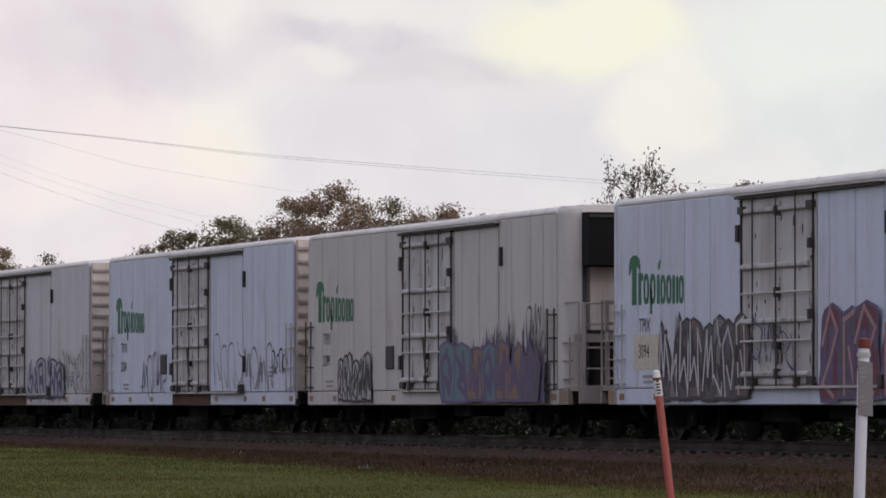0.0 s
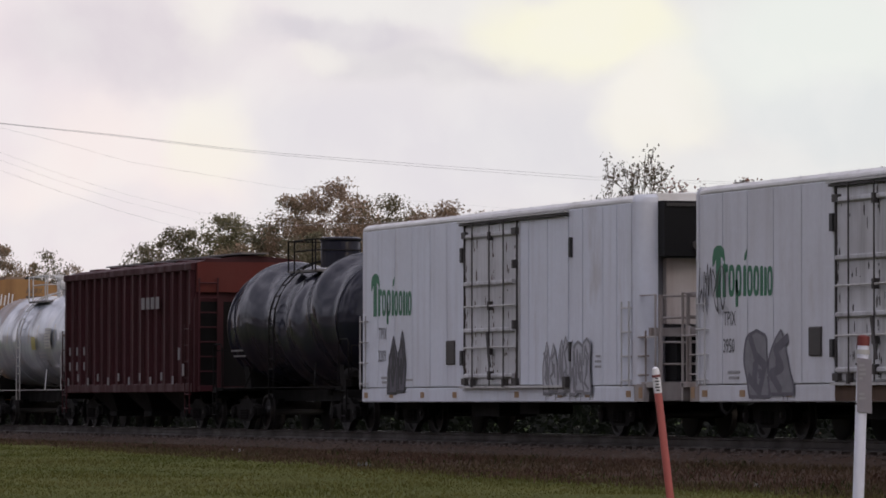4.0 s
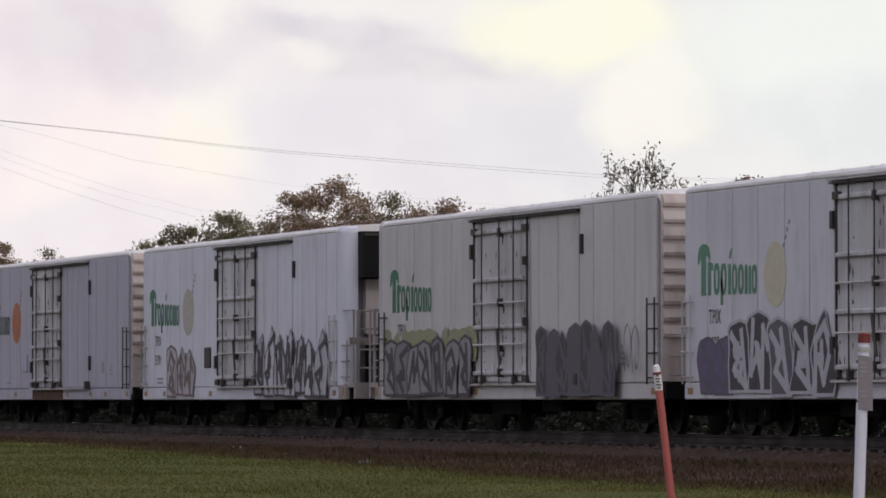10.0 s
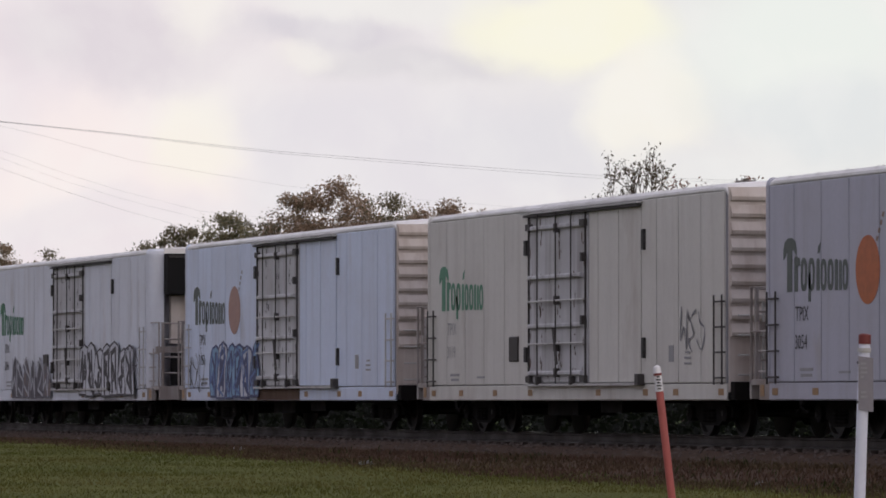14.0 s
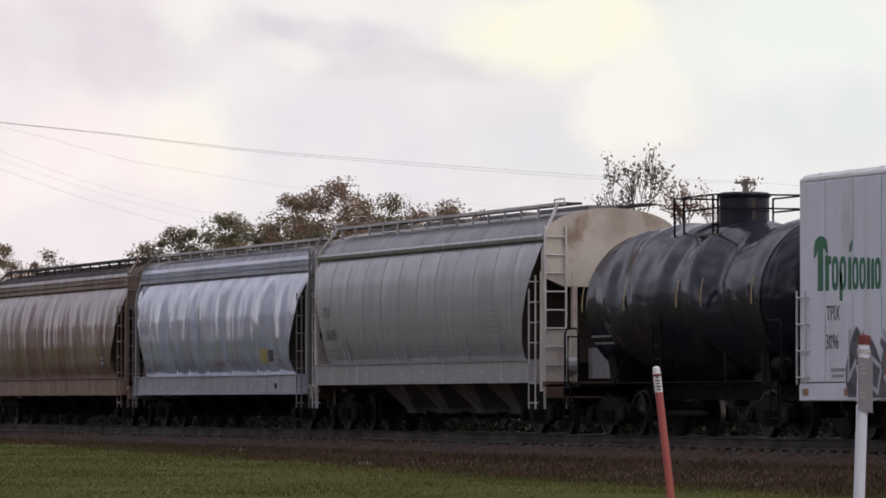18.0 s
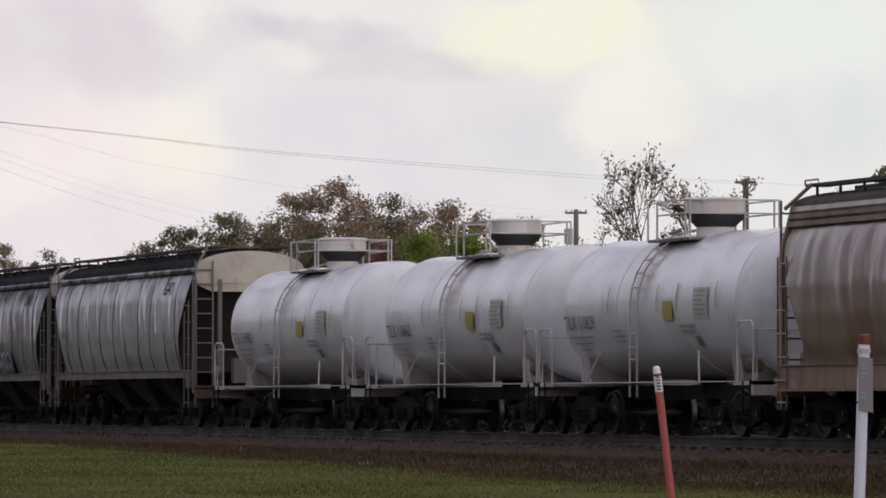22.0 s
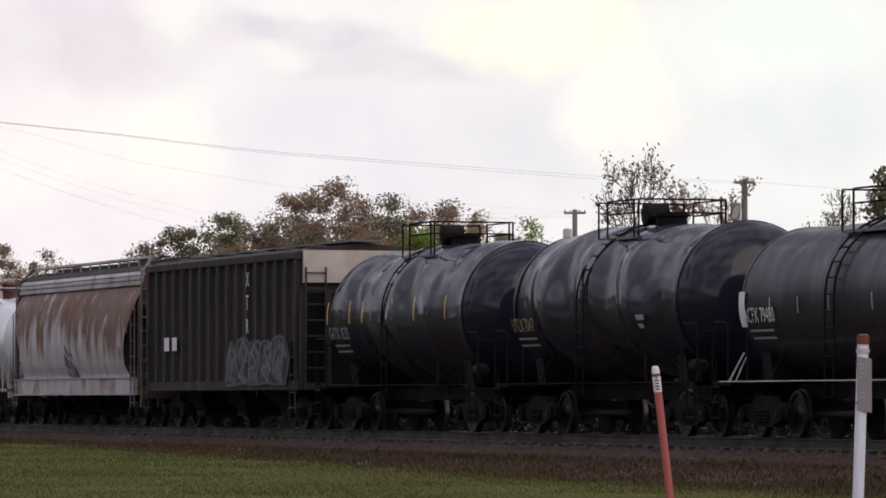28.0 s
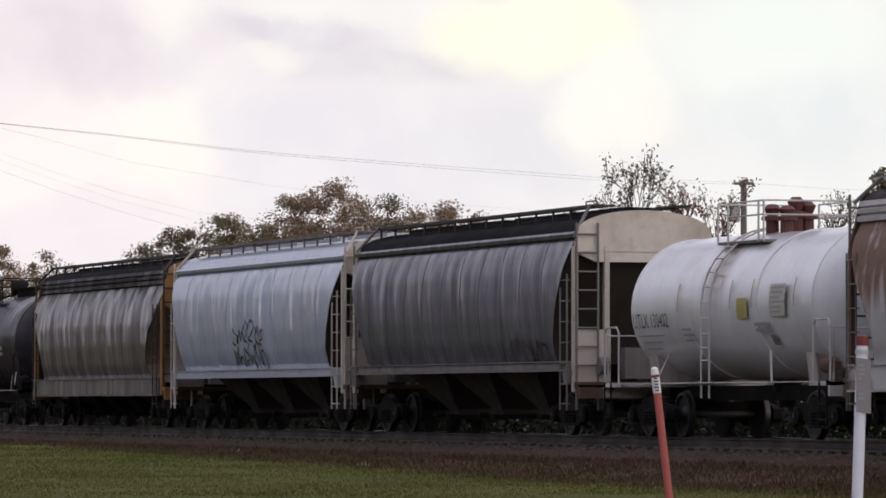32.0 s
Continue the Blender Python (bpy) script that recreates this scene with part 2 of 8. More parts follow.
# grime runs deepened to put the shaded creases between dents into the colour
MAT["hop_blue"] = paint("pale_blue_grey_hopper_paint", (0.31, 0.365, 0.46), (0.085, 0.095, 0.12), 0.62, 0.35, cut=0.50, coat=1.0, gloss=(0.08, 0.20), coat_ior=1.75)
MAT["hop_brown"] = paint("dusty_brown_hopper_paint", (0.175, 0.128, 0.096), (0.085, 0.050, 0.036), 0.6, 0.42, cut=0.48, coat=0.7, gloss=(0.10, 0.25), coat_ior=1.7, stain=((0.105, 0.036, 0.024), 0.47, 0.8), blot=(0.55, 0.2))
MAT["hop_soot"] = paint("sooty_grey_hopper_paint", (0.155, 0.165, 0.19), (0.06, 0.06, 0.068), 0.6, 0.4, cut=0.46, coat=0.75, gloss=(0.08, 0.22), coat_ior=1.75, soot=((0.024, 0.024, 0.03), 3.85, 1.0, 0.40))
MAT["hop_ashy"] = paint("ash_grey_hopper_paint", (0.27, 0.285, 0.305), (0.10, 0.10, 0.11), 0.5, 0.4, cut=0.48, coat=0.75, gloss=(0.08, 0.22), coat_ior=1.75, soot=((0.024, 0.024, 0.03), 3.9, 0.75, 0.42))
MAT["hop_light"] = paint("light_grey_hopper_paint", (0.315, 0.37, 0.47), (0.20, 0.205, 0.225), 0.4, 0.4, cut=0.54, coat=0.8, gloss=(0.1, 0.25), coat_ior=1.7)
MAT["hop_dark"] = paint("dark_grey_hopper_paint", (0.076, 0.081, 0.110), (0.024, 0.025, 0.036), 0.9, 0.45, cut=0.37, coat=0.5, gloss=(0.12, 0.3), coat_ior=1.65, stain=((0.19, 0.195, 0.23), 0.60, 0.5), blot=(3.2, 0.16))
MAT["hop_rust"] = paint("rusted_hopper_paint", (0.42, 0.42, 0.44), (0.24, 0.20, 0.17), 0.45, 0.5, coat=0.55, spec=0.3, gloss=(0.12, 0.3), coat_ior=1.6, stain=((0.17, 0.10, 0.06), 0.55, 0.7), blot=(1.6, 0.4), soot=((0.145, 0.080, 0.046), 3.0, 1.75, 0.33))
MAT["rust_trim"] = paint("rust_spotted_trim_paint", (0.42, 0.42, 0.43), (0.22, 0.18, 0.15), 0.5, 0.5, coat=0.3, stain=((0.15, 0.075, 0.042), 0.53, 0.85), blot=(1.2, 0.9))
MAT["hop_stripe"] = paint("soot_streaked_hopper_paint", (0.145, 0.13, 0.12), (0.022, 0.021, 0.024), 0.97, 0.5, cut=0.34, coat=0.6, gloss=(0.1, 0.3), coat_ior=1.6, soot=((0.022, 0.021, 0.024), 3.9, 1.0, 0.28))
MAT["pocket"] = paint("grimy_grey_outlet_paint", (0.15, 0.145, 0.14), (0.04, 0.036, 0.034), 0.7, 0.7, spec=0.2)
MAT["hop_roof"] = paint("dull_grey_roof_paint", (0.12, 0.12, 0.125), (0.06, 0.058, 0.058), 0.6, 0.45, coat=0.5, gloss=(0.1, 0.3))
MAT["end_panel"] = paint("cream_end_panel", (0.56, 0.52, 0.455), (0.25, 0.19, 0.14), 0.6, 0.55, cut=0.47, streak=False, stain=((0.18, 0.095, 0.05), 0.58, 0.7), blot=(1.2, 0.8))
MAT["sill_tan"] = paint("tan_sill", (0.215, 0.15, 0.108), (0.10, 0.055, 0.035), 0.65, 0.55, stain=((0.34, 0.30, 0.25), 0.58, 0.6), blot=(1.2, 0.9))
MAT["walkway"] = paint("grey_walkway", (0.16, 0.15, 0.145), (0.06, 0.05, 0.045), 0.6, 0.6)
MAT["red_cap"] = plain("red_cap", (0.17, 0.03, 0.027), 0.5)
MAT["fittings_red"] = plain("rust_red_fittings", (0.10, 0.032, 0.026), 0.6)
MAT["placard"] = plain("yellow_placard", (0.34, 0.30, 0.09), 0.6)
for key, col in {
    "g_teal": (0.13, 0.23, 0.27), "g_brown": (0.25, 0.17, 0.13), "g_black": (0.03, 0.03, 0.035), "g_grey": (0.20, 0.20, 0.22), "g_violet": (0.13, 0.10, 0.20),
    "g_maroon": (0.16, 0.05, 0.08), "g_pink": (0.42, 0.26, 0.27), "g_blue": (0.11, 0.18, 0.38), "g_navy": (0.06, 0.07, 0.16), "g_silver": (0.45, 0.46, 0.50),
    "g_sky": (0.22, 0.38, 0.55), "g_lime": (0.30, 0.32, 0.19), "g_cream": (0.62, 0.60, 0.52), "g_rose": (0.19, 0.062, 0.062),
    "g_slate": (0.105, 0.10, 0.125), "g_coal": (0.052, 0.048, 0.058), "g_umber": (0.17, 0.125, 0.115), "g_pale": (0.55, 0.57, 0.62), "g_cyan": (0.10, 0.30, 0.42), "g_ash": (0.27, 0.27, 0.29)}.items():
    MAT[key] = plain("spray_" + key[2:], col, 0.55, 0, 0.45)


# ---- mesh building ----
class Geo:
    """Collects the faces of one mesh."""

    def __init__(self):
        self.v, self.f = [], []

    def add(self, verts, faces):
        k = len(self.v)
        self.v.extend(verts)
        self.f.extend(tuple(i + k for i in fc) for fc in faces)
        return self

    def box(self, x0, x1, y0, y1, z0, z1):
        return self.add([(x, y, z) for x in (x0, x1) for y in (y0, y1) for z in (z0, z1)],
                        [(0, 1, 3, 2), (4, 6, 7, 5), (0, 4, 5, 1), (2, 3, 7, 6), (0, 2, 6, 4), (1, 5, 7, 3)])

    def slab(self, x0, x1, y0, y1, z0, z1, c):
        """A box whose long edges on the near face are chamfered by c."""
        return self.loft([[(x, y1, z0), (x, y0 + c, z0), (x, y0, z0 + c), (x, y0, z1 - c), (x, y0 + c, z1), (x, y1, z1)] for x in (x0, x1)], True, True)

    def loft(self, rings, closed=True, caps=True):
        n = len(rings[0])
        k = len(self.v)
        for r in rings:
            self.v.extend(tuple(p) for p in r)
        m = n if closed else n - 1
        for a in range(len(rings) - 1):
            for i in range(m):
                j = (i + 1) % n
                self.f.append((k + a * n + i, k + a * n + j, k + (a + 1) * n + j, k + (a + 1) * n + i))
        if caps:
            self.f.append(tuple(k + i for i in reversed(range(n))))
            self.f.append(tuple(k + (len(rings) - 1) * n + i for i in range(n)))
        return self

    def tube(self, pts, r, seg=8, r1=None):
        pts = [Vector(p) for p in pts]
        rings = []
        for i, p in enumerate(pts):
            d = (pts[min(i + 1, len(pts) - 1)] - pts[max(i - 1, 0)]).normalized()
            a = d.cross(Vector((0, 0, 1)) if abs(d.z) < 0.9 else Vector((0, 1, 0))).normalized()
            b = d.cross(a)
            q = r if r1 is None else r + (r1 - r) * i / (len(pts) - 1)
            rings.append([p + (a * math.cos(t) + b * math.sin(t)) * q for t in (2 * math.pi * j / seg for j in range(seg))])
        return self.loft(rings)

    def lathe_y(self, prof, seg=24, at=(0, 0, 0)):
        """Turns (y, radius) pairs round an axis along y."""
        return self.loft([[(at[0] + r * math.cos(2 * math.pi * j / seg), at[1] + y, at[2] + r * math.sin(2 * math.pi * j / seg)) for j in range(seg)] for y, r in prof])

    def lathe_z(self, prof, seg=20, at=(0, 0, 0)):
        return self.loft([[(at[0] + r * math.cos(2 * math.pi * j / seg), at[1] + r * math.sin(2 * math.pi * j / seg), at[2] + z) for j in range(seg)] for z, r in prof])

    def mesh(self, name, mats, smooth=False, angle=35):
        me = bpy.data.meshes.new(name)
        me.from_pydata(self.v, [], self.f)
        for m in mats if isinstance(mats, (list, tuple)) else [mats]:
            me.materials.append(m)
        bm = bmesh.new()
        bm.from_mesh(me)
        bmesh.ops.recalc_face_normals(bm, faces=bm.faces)
        bm.to_mesh(me)
        bm.free()
        if smooth:
            me.polygons.foreach_set("use_smooth", [True] * len(me.polygons))
            me.set_sharp_from_angle(angle=radians(angle))
        me.update()
        return me


def part(name, geo, material, parent, label="", smooth=False, at=None):
    ob = new(name, geo.mesh(name, material, smooth) if isinstance(geo, Geo) else geo)
    if not isinstance(geo, Geo) and material is not None and not geo.materials:
        geo.materials.append(material)
    ob.parent = parent
    if at:
        ob.location = at
    return tagged(ob, label)


def solid(name, geo, material, label, category, kind="", group="", smooth=False):
    return tagged(new(name, geo.mesh(name, material, smooth)), label, category, group, kind)


def thing(name, label, category, group=""):
    e = new(name)
    e.empty_display_size = 0.2
    return tagged(e, label, category, group)


def lettering(parent, words, size, x, y, z, material, lean=0.0, stretch=1.0, name="lettering", label="", spin=0.0):
    """Flat letters facing the near side, their left foot at x, y, z."""
    cu = bpy.data.curves.new(name, "FONT")
    cu.body, cu.size, cu.resolution_u = words, size, 2
    tmp = bpy.data.objects.new(name, cu)
    me = bpy.data.meshes.new_from_object(tmp)
    bpy.data.objects.remove(tmp)
    bpy.data.curves.remove(cu)
    me.transform(Matrix.Diagonal((stretch, 1, 1, 1)))
    me.materials.clear()
    me.materials.append(material)
    ob = new(name, me)
    ob.parent = parent
    ob.matrix_basis = pose(x, y, z, 90 + lean, spin, 0)
    return tagged(ob, label)


# ---- sky with thin evening cloud, far behind everything ----
def sky_sheet():
    m = bpy.data.materials.new("cloud_layer")
    m.use_nodes = True
    n, l = m.node_tree.nodes, m.node_tree.links
    n.remove(n["Principled BSDF"])
    em = n.new("ShaderNodeEmission")
    l.new(em.outputs[0], n["Material Output"].inputs[0])
    tc = n.new("ShaderNodeTexCoord")
    warp = n.new("ShaderNodeTexNoise")
    warp.inputs["Scale"].default_value, warp.inputs["Detail"].default_value = 0.013, 7
    l.new(tc.outputs["Object"], warp.inputs["Vector"])
    sub = n.new("ShaderNodeVectorMath")
    sub.operation = "SUBTRACT"
    sub.inputs[1].default_value = (0.5, 0.5, 0.5)
    l.new(warp.outputs["Color"], sub.inputs[0])
    mul = n.new("ShaderNodeVectorMath")
    mul.operation = "SCALE"
    mul.inputs["Scale"].default_value = 62.0
    l.new(sub.outputs[0], mul.inputs[0])
    add = n.new("ShaderNodeVectorMath")
    add.operation = "ADD"
    l.new(tc.outputs["Object"], add.inputs[0])
    l.new(mul.outputs[0], add.inputs[1])

    def patch(cx, cy, rx, ry, soft):
        d = n.new("ShaderNodeVectorMath")
        d.operation = "SUBTRACT"
        d.inputs[1].default_value = (cx, cy, 0)
        l.new(add.outputs[0], d.inputs[0])
        s = n.new("ShaderNodeVectorMath")
        s.operation = "MULTIPLY"
        s.inputs[1].default_value = (1 / rx, 1 / ry, 0)
        l.new(d.outputs[0], s.inputs[0])
        ln = n.new("ShaderNodeVectorMath")
        ln.operation = "LENGTH"
        l.new(s.outputs[0], ln.inputs[0])
        r = n.new("ShaderNodeMapRange")
        r.interpolation_type = "SMOOTHSTEP"
        r.inputs[1].default_value, r.inputs[2].default_value = 1 - soft, 1 + soft
        r.inputs[3].default_value, r.inputs[4].default_value = 1, 0
        l.new(ln.outputs["Value"], r.inputs[0])
        return r.outputs[0]

    def mix(fac, k, a, b):
        mm = n.new("ShaderNodeMath")
        mm.operation = "MULTIPLY"
        mm.inputs[1].default_value = k
        l.new(fac, mm.inputs[0])
        return blend(n, l, mm.outputs[0], a, b)

    # metres on the sheet: x to the right of the axis, y above it
    sep = n.new("ShaderNodeSeparateXYZ")
    l.new(add.outputs[0], sep.inputs[0])
    across = ramp(n, l, sep.outputs[0], -220, 220)
    c = blend(n, l, across, (0.90, 0.81, 0.845), (0.845, 0.845, 0.83))
    for cx, cy, rx, ry, soft, k, col in (
            (-30, 46, 105, 30, 0.5, 0.8, (0.82, 0.785, 0.83)),
            (-160, 40, 66, 34, 0.35, 0.9, (1.0, 0.895, 0.875)),
            (-116, 56, 22, 22, 0.5, 0.8, (1.0, 0.945, 0.85)),
            (-170, 16, 70, 14, 0.6, 0.7, (0.86, 0.80, 0.84)),
            (-158, 99, 56, 21, 0.45, 0.9, (0.785, 0.72, 0.765)),
            (-58, 105, 44, 11, 0.45, 0.9, (0.735, 0.695, 0.745)),
            (-8, 88, 58, 11, 0.45, 0.85, (0.765, 0.73, 0.76)),
            (-66, 91, 17, 7, 0.6, 0.6, (0.96, 0.915, 0.86)),
            (-118, 117, 12, 20, 0.6, 0.7, (0.98, 0.935, 0.875)),
            (-30, 122, 60, 9, 0.6, 0.7, (0.90, 0.88, 0.855)),
            (66, 108, 50, 24, 0.35, 0.95, (1.0, 0.968, 0.80)),
            (64, 52, 60, 16, 0.6, 0.7, (0.80, 0.78, 0.815)),
            (106, 70, 28, 27, 0.35, 0.85, (0.985, 0.945, 0.855)),
            (182, 100, 62, 34, 0.6, 0.8, (0.90, 0.935, 0.89)),
            (190, 66, 60, 16, 0.6, 0.7, (0.80, 0.82, 0.835)),
            (190, 34, 64, 14, 0.6, 0.6, (0.87, 0.87, 0.87))):
        c = mix(patch(cx, cy, rx, ry, soft), k, c, col)
    fine = n.new("ShaderNodeTexNoise")
    fine.inputs["Scale"].default_value, fine.inputs["Detail"].default_value = 0.022, 6
    l.new(add.outputs[0], fine.inputs["Vector"])
    c = blend(n, l, ramp(n, l, fine.outputs["Fac"], 0.42, 0.72, 0, 0.35), c, (0.99, 0.965, 0.935))
    l.new(c, em.inputs[0])
    em.inputs[1].default_value = 1.03
    g = Geo().add([(-420, -120, 0), (420, -120, 0), (420, 330, 0), (-420, 330, 0)], [(0, 1, 2, 3)])
    me = g.mesh("sky_backdrop", m)
    ob = new("sky_backdrop", me)
    return tagged(ob, "overcast evening sky with pink and cream cloud", "sky", "", "structure")


SKY = sky_sheet()


def sky_pose(shift):
    c = EYE + (AHEAD + UP * 0.0301) * 2500 + ASIDE * shift
    x, z = ASIDE, -(AHEAD + UP * 0.0301).normalized()
    y = z.cross(x)
    return Matrix.Translation(c) @ Matrix((x, y, z)).transposed().to_4x4()


# ---- ground ----
def lift(x):
    t = max(0.0, min(1.0, (-60 - x) / 70))
    return -0.70 + 0.40 * t * t * (3 - 2 * t)


def ground_z(x, y):
    lawn = lift(x) - 0.22 * max(0.0, min(1.0, (-9 - y) / 24))
    if y < -6.2:
        return lawn
    if y < -2.7:
        t = (y + 6.2) / 3.5
        return lawn + (-0.42 - lawn) * t * t * (3 - 2 * t)
    if y < 3.0:
        return -0.42
    t = min(1.0, (y - 3.0) / 6)
    return -0.42 - 0.12 * t


def ground_material():
    m, n, l, b = base_mat("grass_and_dry_verge", 0.9)
    b.inputs["Specular IOR Level"].default_value = 0.08
    tc = n.new("ShaderNodeTexCoord")
    sep = n.new("ShaderNodeSeparateXYZ")
    l.new(tc.outputs["Object"], sep.inputs[0])
    edge = grain(n, l, (0.7, 0.7, 0.7), 1.0, 5, False)
    wob = n.new("ShaderNodeMath")
    wob.operation = "MULTIPLY_ADD"
    wob.inputs[1].default_value = 1.6
    l.new(edge, wob.inputs[0])
    l.new(sep.outputs[1], wob.inputs[2])
    verge = ramp(n, l, wob.outputs[0], -6.0, -4.6)
    beyond = ramp(n, l, wob.outputs[0], 4.2, 5.4)
    tuft = grain(n, l, (6, 6, 6), 1.0, 6, False)
    patchy = grain(n, l, (0.16, 0.3, 0.3), 1.0, 5, False)
    lawn = blend(n, l, ramp(n, l, tuft, 0.3, 0.72), (0.058, 0.066, 0.016), (0.076, 0.088, 0.021))
    lawn = blend(n, l, ramp(n, l, patchy, 0.42, 0.7, 0, 0.55), lawn, (0.105, 0.104, 0.026))
    dry = blend(n, l, ramp(n, l, tuft, 0.3, 0.7), (0.048, 0.031, 0.022), (0.076, 0.049, 0.034))
    dry = blend(n, l, ramp(n, l, patchy, 0.5, 0.75, 0, 0.6), dry, (0.030, 0.026, 0.013))
    c = blend(n, l, verge, lawn, dry)
    c = blend(n, l, beyond, c, blend(n, l, ramp(n, l, tuft, 0.3, 0.7), (0.030, 0.045, 0.014), (0.07, 0.10, 0.03)))
    l.new(c, b.inputs["Base Color"])
    bump(n, l, b, tuft, 0.7, 0.06)
    return m


def spread(lo, hi, dense0, dense1, step):
    a, out = dense0, []
    k = step
    while a > lo:
        k *= 1.35
        a -= k
        out.append(max(a, lo))
    out.reverse()
    a = dense0
    while a < dense1:
        out.append(a)
        a += step
    k, a = step, dense1
    while a < hi:
        out.append(a)
        k *= 1.35
        a += k
    out.append(hi)
    return out


def build_ground():
    xs, ys = spread(-4000, 3000, -170, 4, 1.5), spread(-3000, 4000, -40, 12, 0.35)
    g = Geo()
    for x in xs:
        for y in ys:
            w = 0.03 * noise.noise((x * 0.35, y * 0.35, 0)) if -200 < x < 20 and -50 < y < 20 else 0
            g.v.append((x, y, ground_z(x, y) + w))
    m = len(ys)
    for i in range(len(xs) - 1):
        for j in range(m - 1):
            g.f.append((i * m + j, (i + 1) * m + j, (i + 1) * m + j + 1, i * m + j + 1))
    solid("ground", g, ground_material(), "mown lawn running into a brown weedy verge", "ground", "structure", smooth=True)


build_ground()


def stone_material():
    m, n, l, b = base_mat("ballast_stone", 0.9)
    geo = n.new("ShaderNodeNewGeometry")
    c = blend(n, l, geo.outputs["Random Per Island"], (0.024, 0.017, 0.013), (0.082, 0.064, 0.054))
    f = grain(n, l, (20, 20, 20), 1.0, 4, False)
    l.new(blend(n, l, ramp(n, l, f, 0.35, 0.7, 0, 0.5), c, (0.085, 0.056, 0.042)), b.inputs["Base Color"])
    bump(n, l, b, f, 0.3, 0.01)
    return m


STONE = stone_material()
bed = [(-3.1, -0.60), (-2.75, -0.42), (-1.75, -0.24), (1.75, -0.24), (2.75, -0.42), (3.1, -0.60)]
solid("ballast_bed", Geo().loft([[(x, y, z) for y, z in bed] for x in [-420 + 20 * i for i in range(29)]]), plain("ballast_grit", (0.056, 0.036, 0.025), 0.95, 0, 0.4, 0.1), "dark crushed stone bed under the track", "ballast", "structure")


def scatter_stones():
    rnd = random.Random(5)
    g = Geo()
    for _ in range(7000):
        x, y = rnd.uniform(-155, -58), rnd.uniform(-3.0, -1.0) if rnd.random() < 0.8 else rnd.uniform(-0.6, 0.6)
        z = -0.24 if y > -1.75 else -0.24 - (-1.75 - y) * 0.2
        s = rnd.uniform(0.022, 0.055)
        a = rnd.uniform(0, 6.28)
        ring = [(x + s * math.cos(a + k * 1.57) * rnd.uniform(0.8, 1.3), y + s * math.sin(a + k * 1.57) * rnd.uniform(0.8, 1.3), z + s * rnd.uniform(-0.1, 0.4)) for k in range(4)]
        g.add(ring + [(x, y, z + s * rnd.uniform(0.6, 1.1)), (x, y, z - s)], [(0, 1, 4), (1, 2, 4), (2, 3, 4), (3, 0, 4), (1, 0, 5), (2, 1, 5), (3, 2, 5), (0, 3, 5)])
    solid("ballast_stones", g, STONE, "loose grey crushed stone beside the rails", "gravel", "stuff")


scatter_stones()


def build_track():
    track = thing("railway_track", "steel rails on dark timber sleepers in stone ballast", "track")
    prof = [(-0.075, -0.18), (-0.07, -0.165), (-0.012, -0.145), (-0.01, -0.045), (-0.036, -0.03), (-0.036, -0.004), (-0.028, 0), (0.028, 0), (0.036, -0.004), (0.036, -0.03), (0.01, -0.045), (0.012, -0.145), (0.07, -0.165), (0.075, -0.18)]
    # the train's shadow is put into the low rail and sleeper tones
    steel = paint("shaded_rail_steel", (0.026, 0.019, 0.015), (0.016, 0.011, 0.009), 0.5, 0.5, 0.4, streak=False)
    shine = plain("rail_head", (0.55, 0.55, 0.55), 0.2, 1.0, 0.1)
    for s in (-1, 1):
        g = Geo().loft([[(x, s * 0.755 + y, z) for y, z in prof] for x in (-420, -200, -100, 0, 140)])
        me = g.mesh("rail", [steel, shine])
        for p in me.polygons:
            if p.normal.z > 0.9 and p.center.z > -0.003:
                p.material_index = 1
        ob = new("rail", me)
        ob.parent = track
    wood = paint("shaded_sleeper_wood", (0.05, 0.038, 0.03), (0.022, 0.018, 0.015), 0.6, 0.9, streak=False)
    sl = Geo().slab(-0.115, 0.115, -1.28, 1.28, -0.34, -0.18, 0.015).mesh("sleeper", wood)
    for i in range(190):
        ob = new("sleeper", sl)
        ob.parent, ob.location = track, (-158 + 0.56 * i, 0.02 * math.sin(i * 7.3), 0)


build_track()


# ---- grass and weeds ----
def blade_material(name, dark, light, parched=None):
    m, n, l, b = base_mat(name, 0.8)
    b.inputs["Specular IOR Level"].default_value = 0.08
    geo = n.new("ShaderNodeNewGeometry")
    c = blend(n, l, geo.outputs["Random Per Island"], dark, light)
    if parched:
        dry = grain(n, l, (0.11, 0.4, 0.4), 1.0, 5, False)
        c = blend(n, l, ramp(n, l, dry, 0.42, 0.68, 0, 0.75), c, parched)
    l.new(c, b.inputs["Base Color"])
    return m


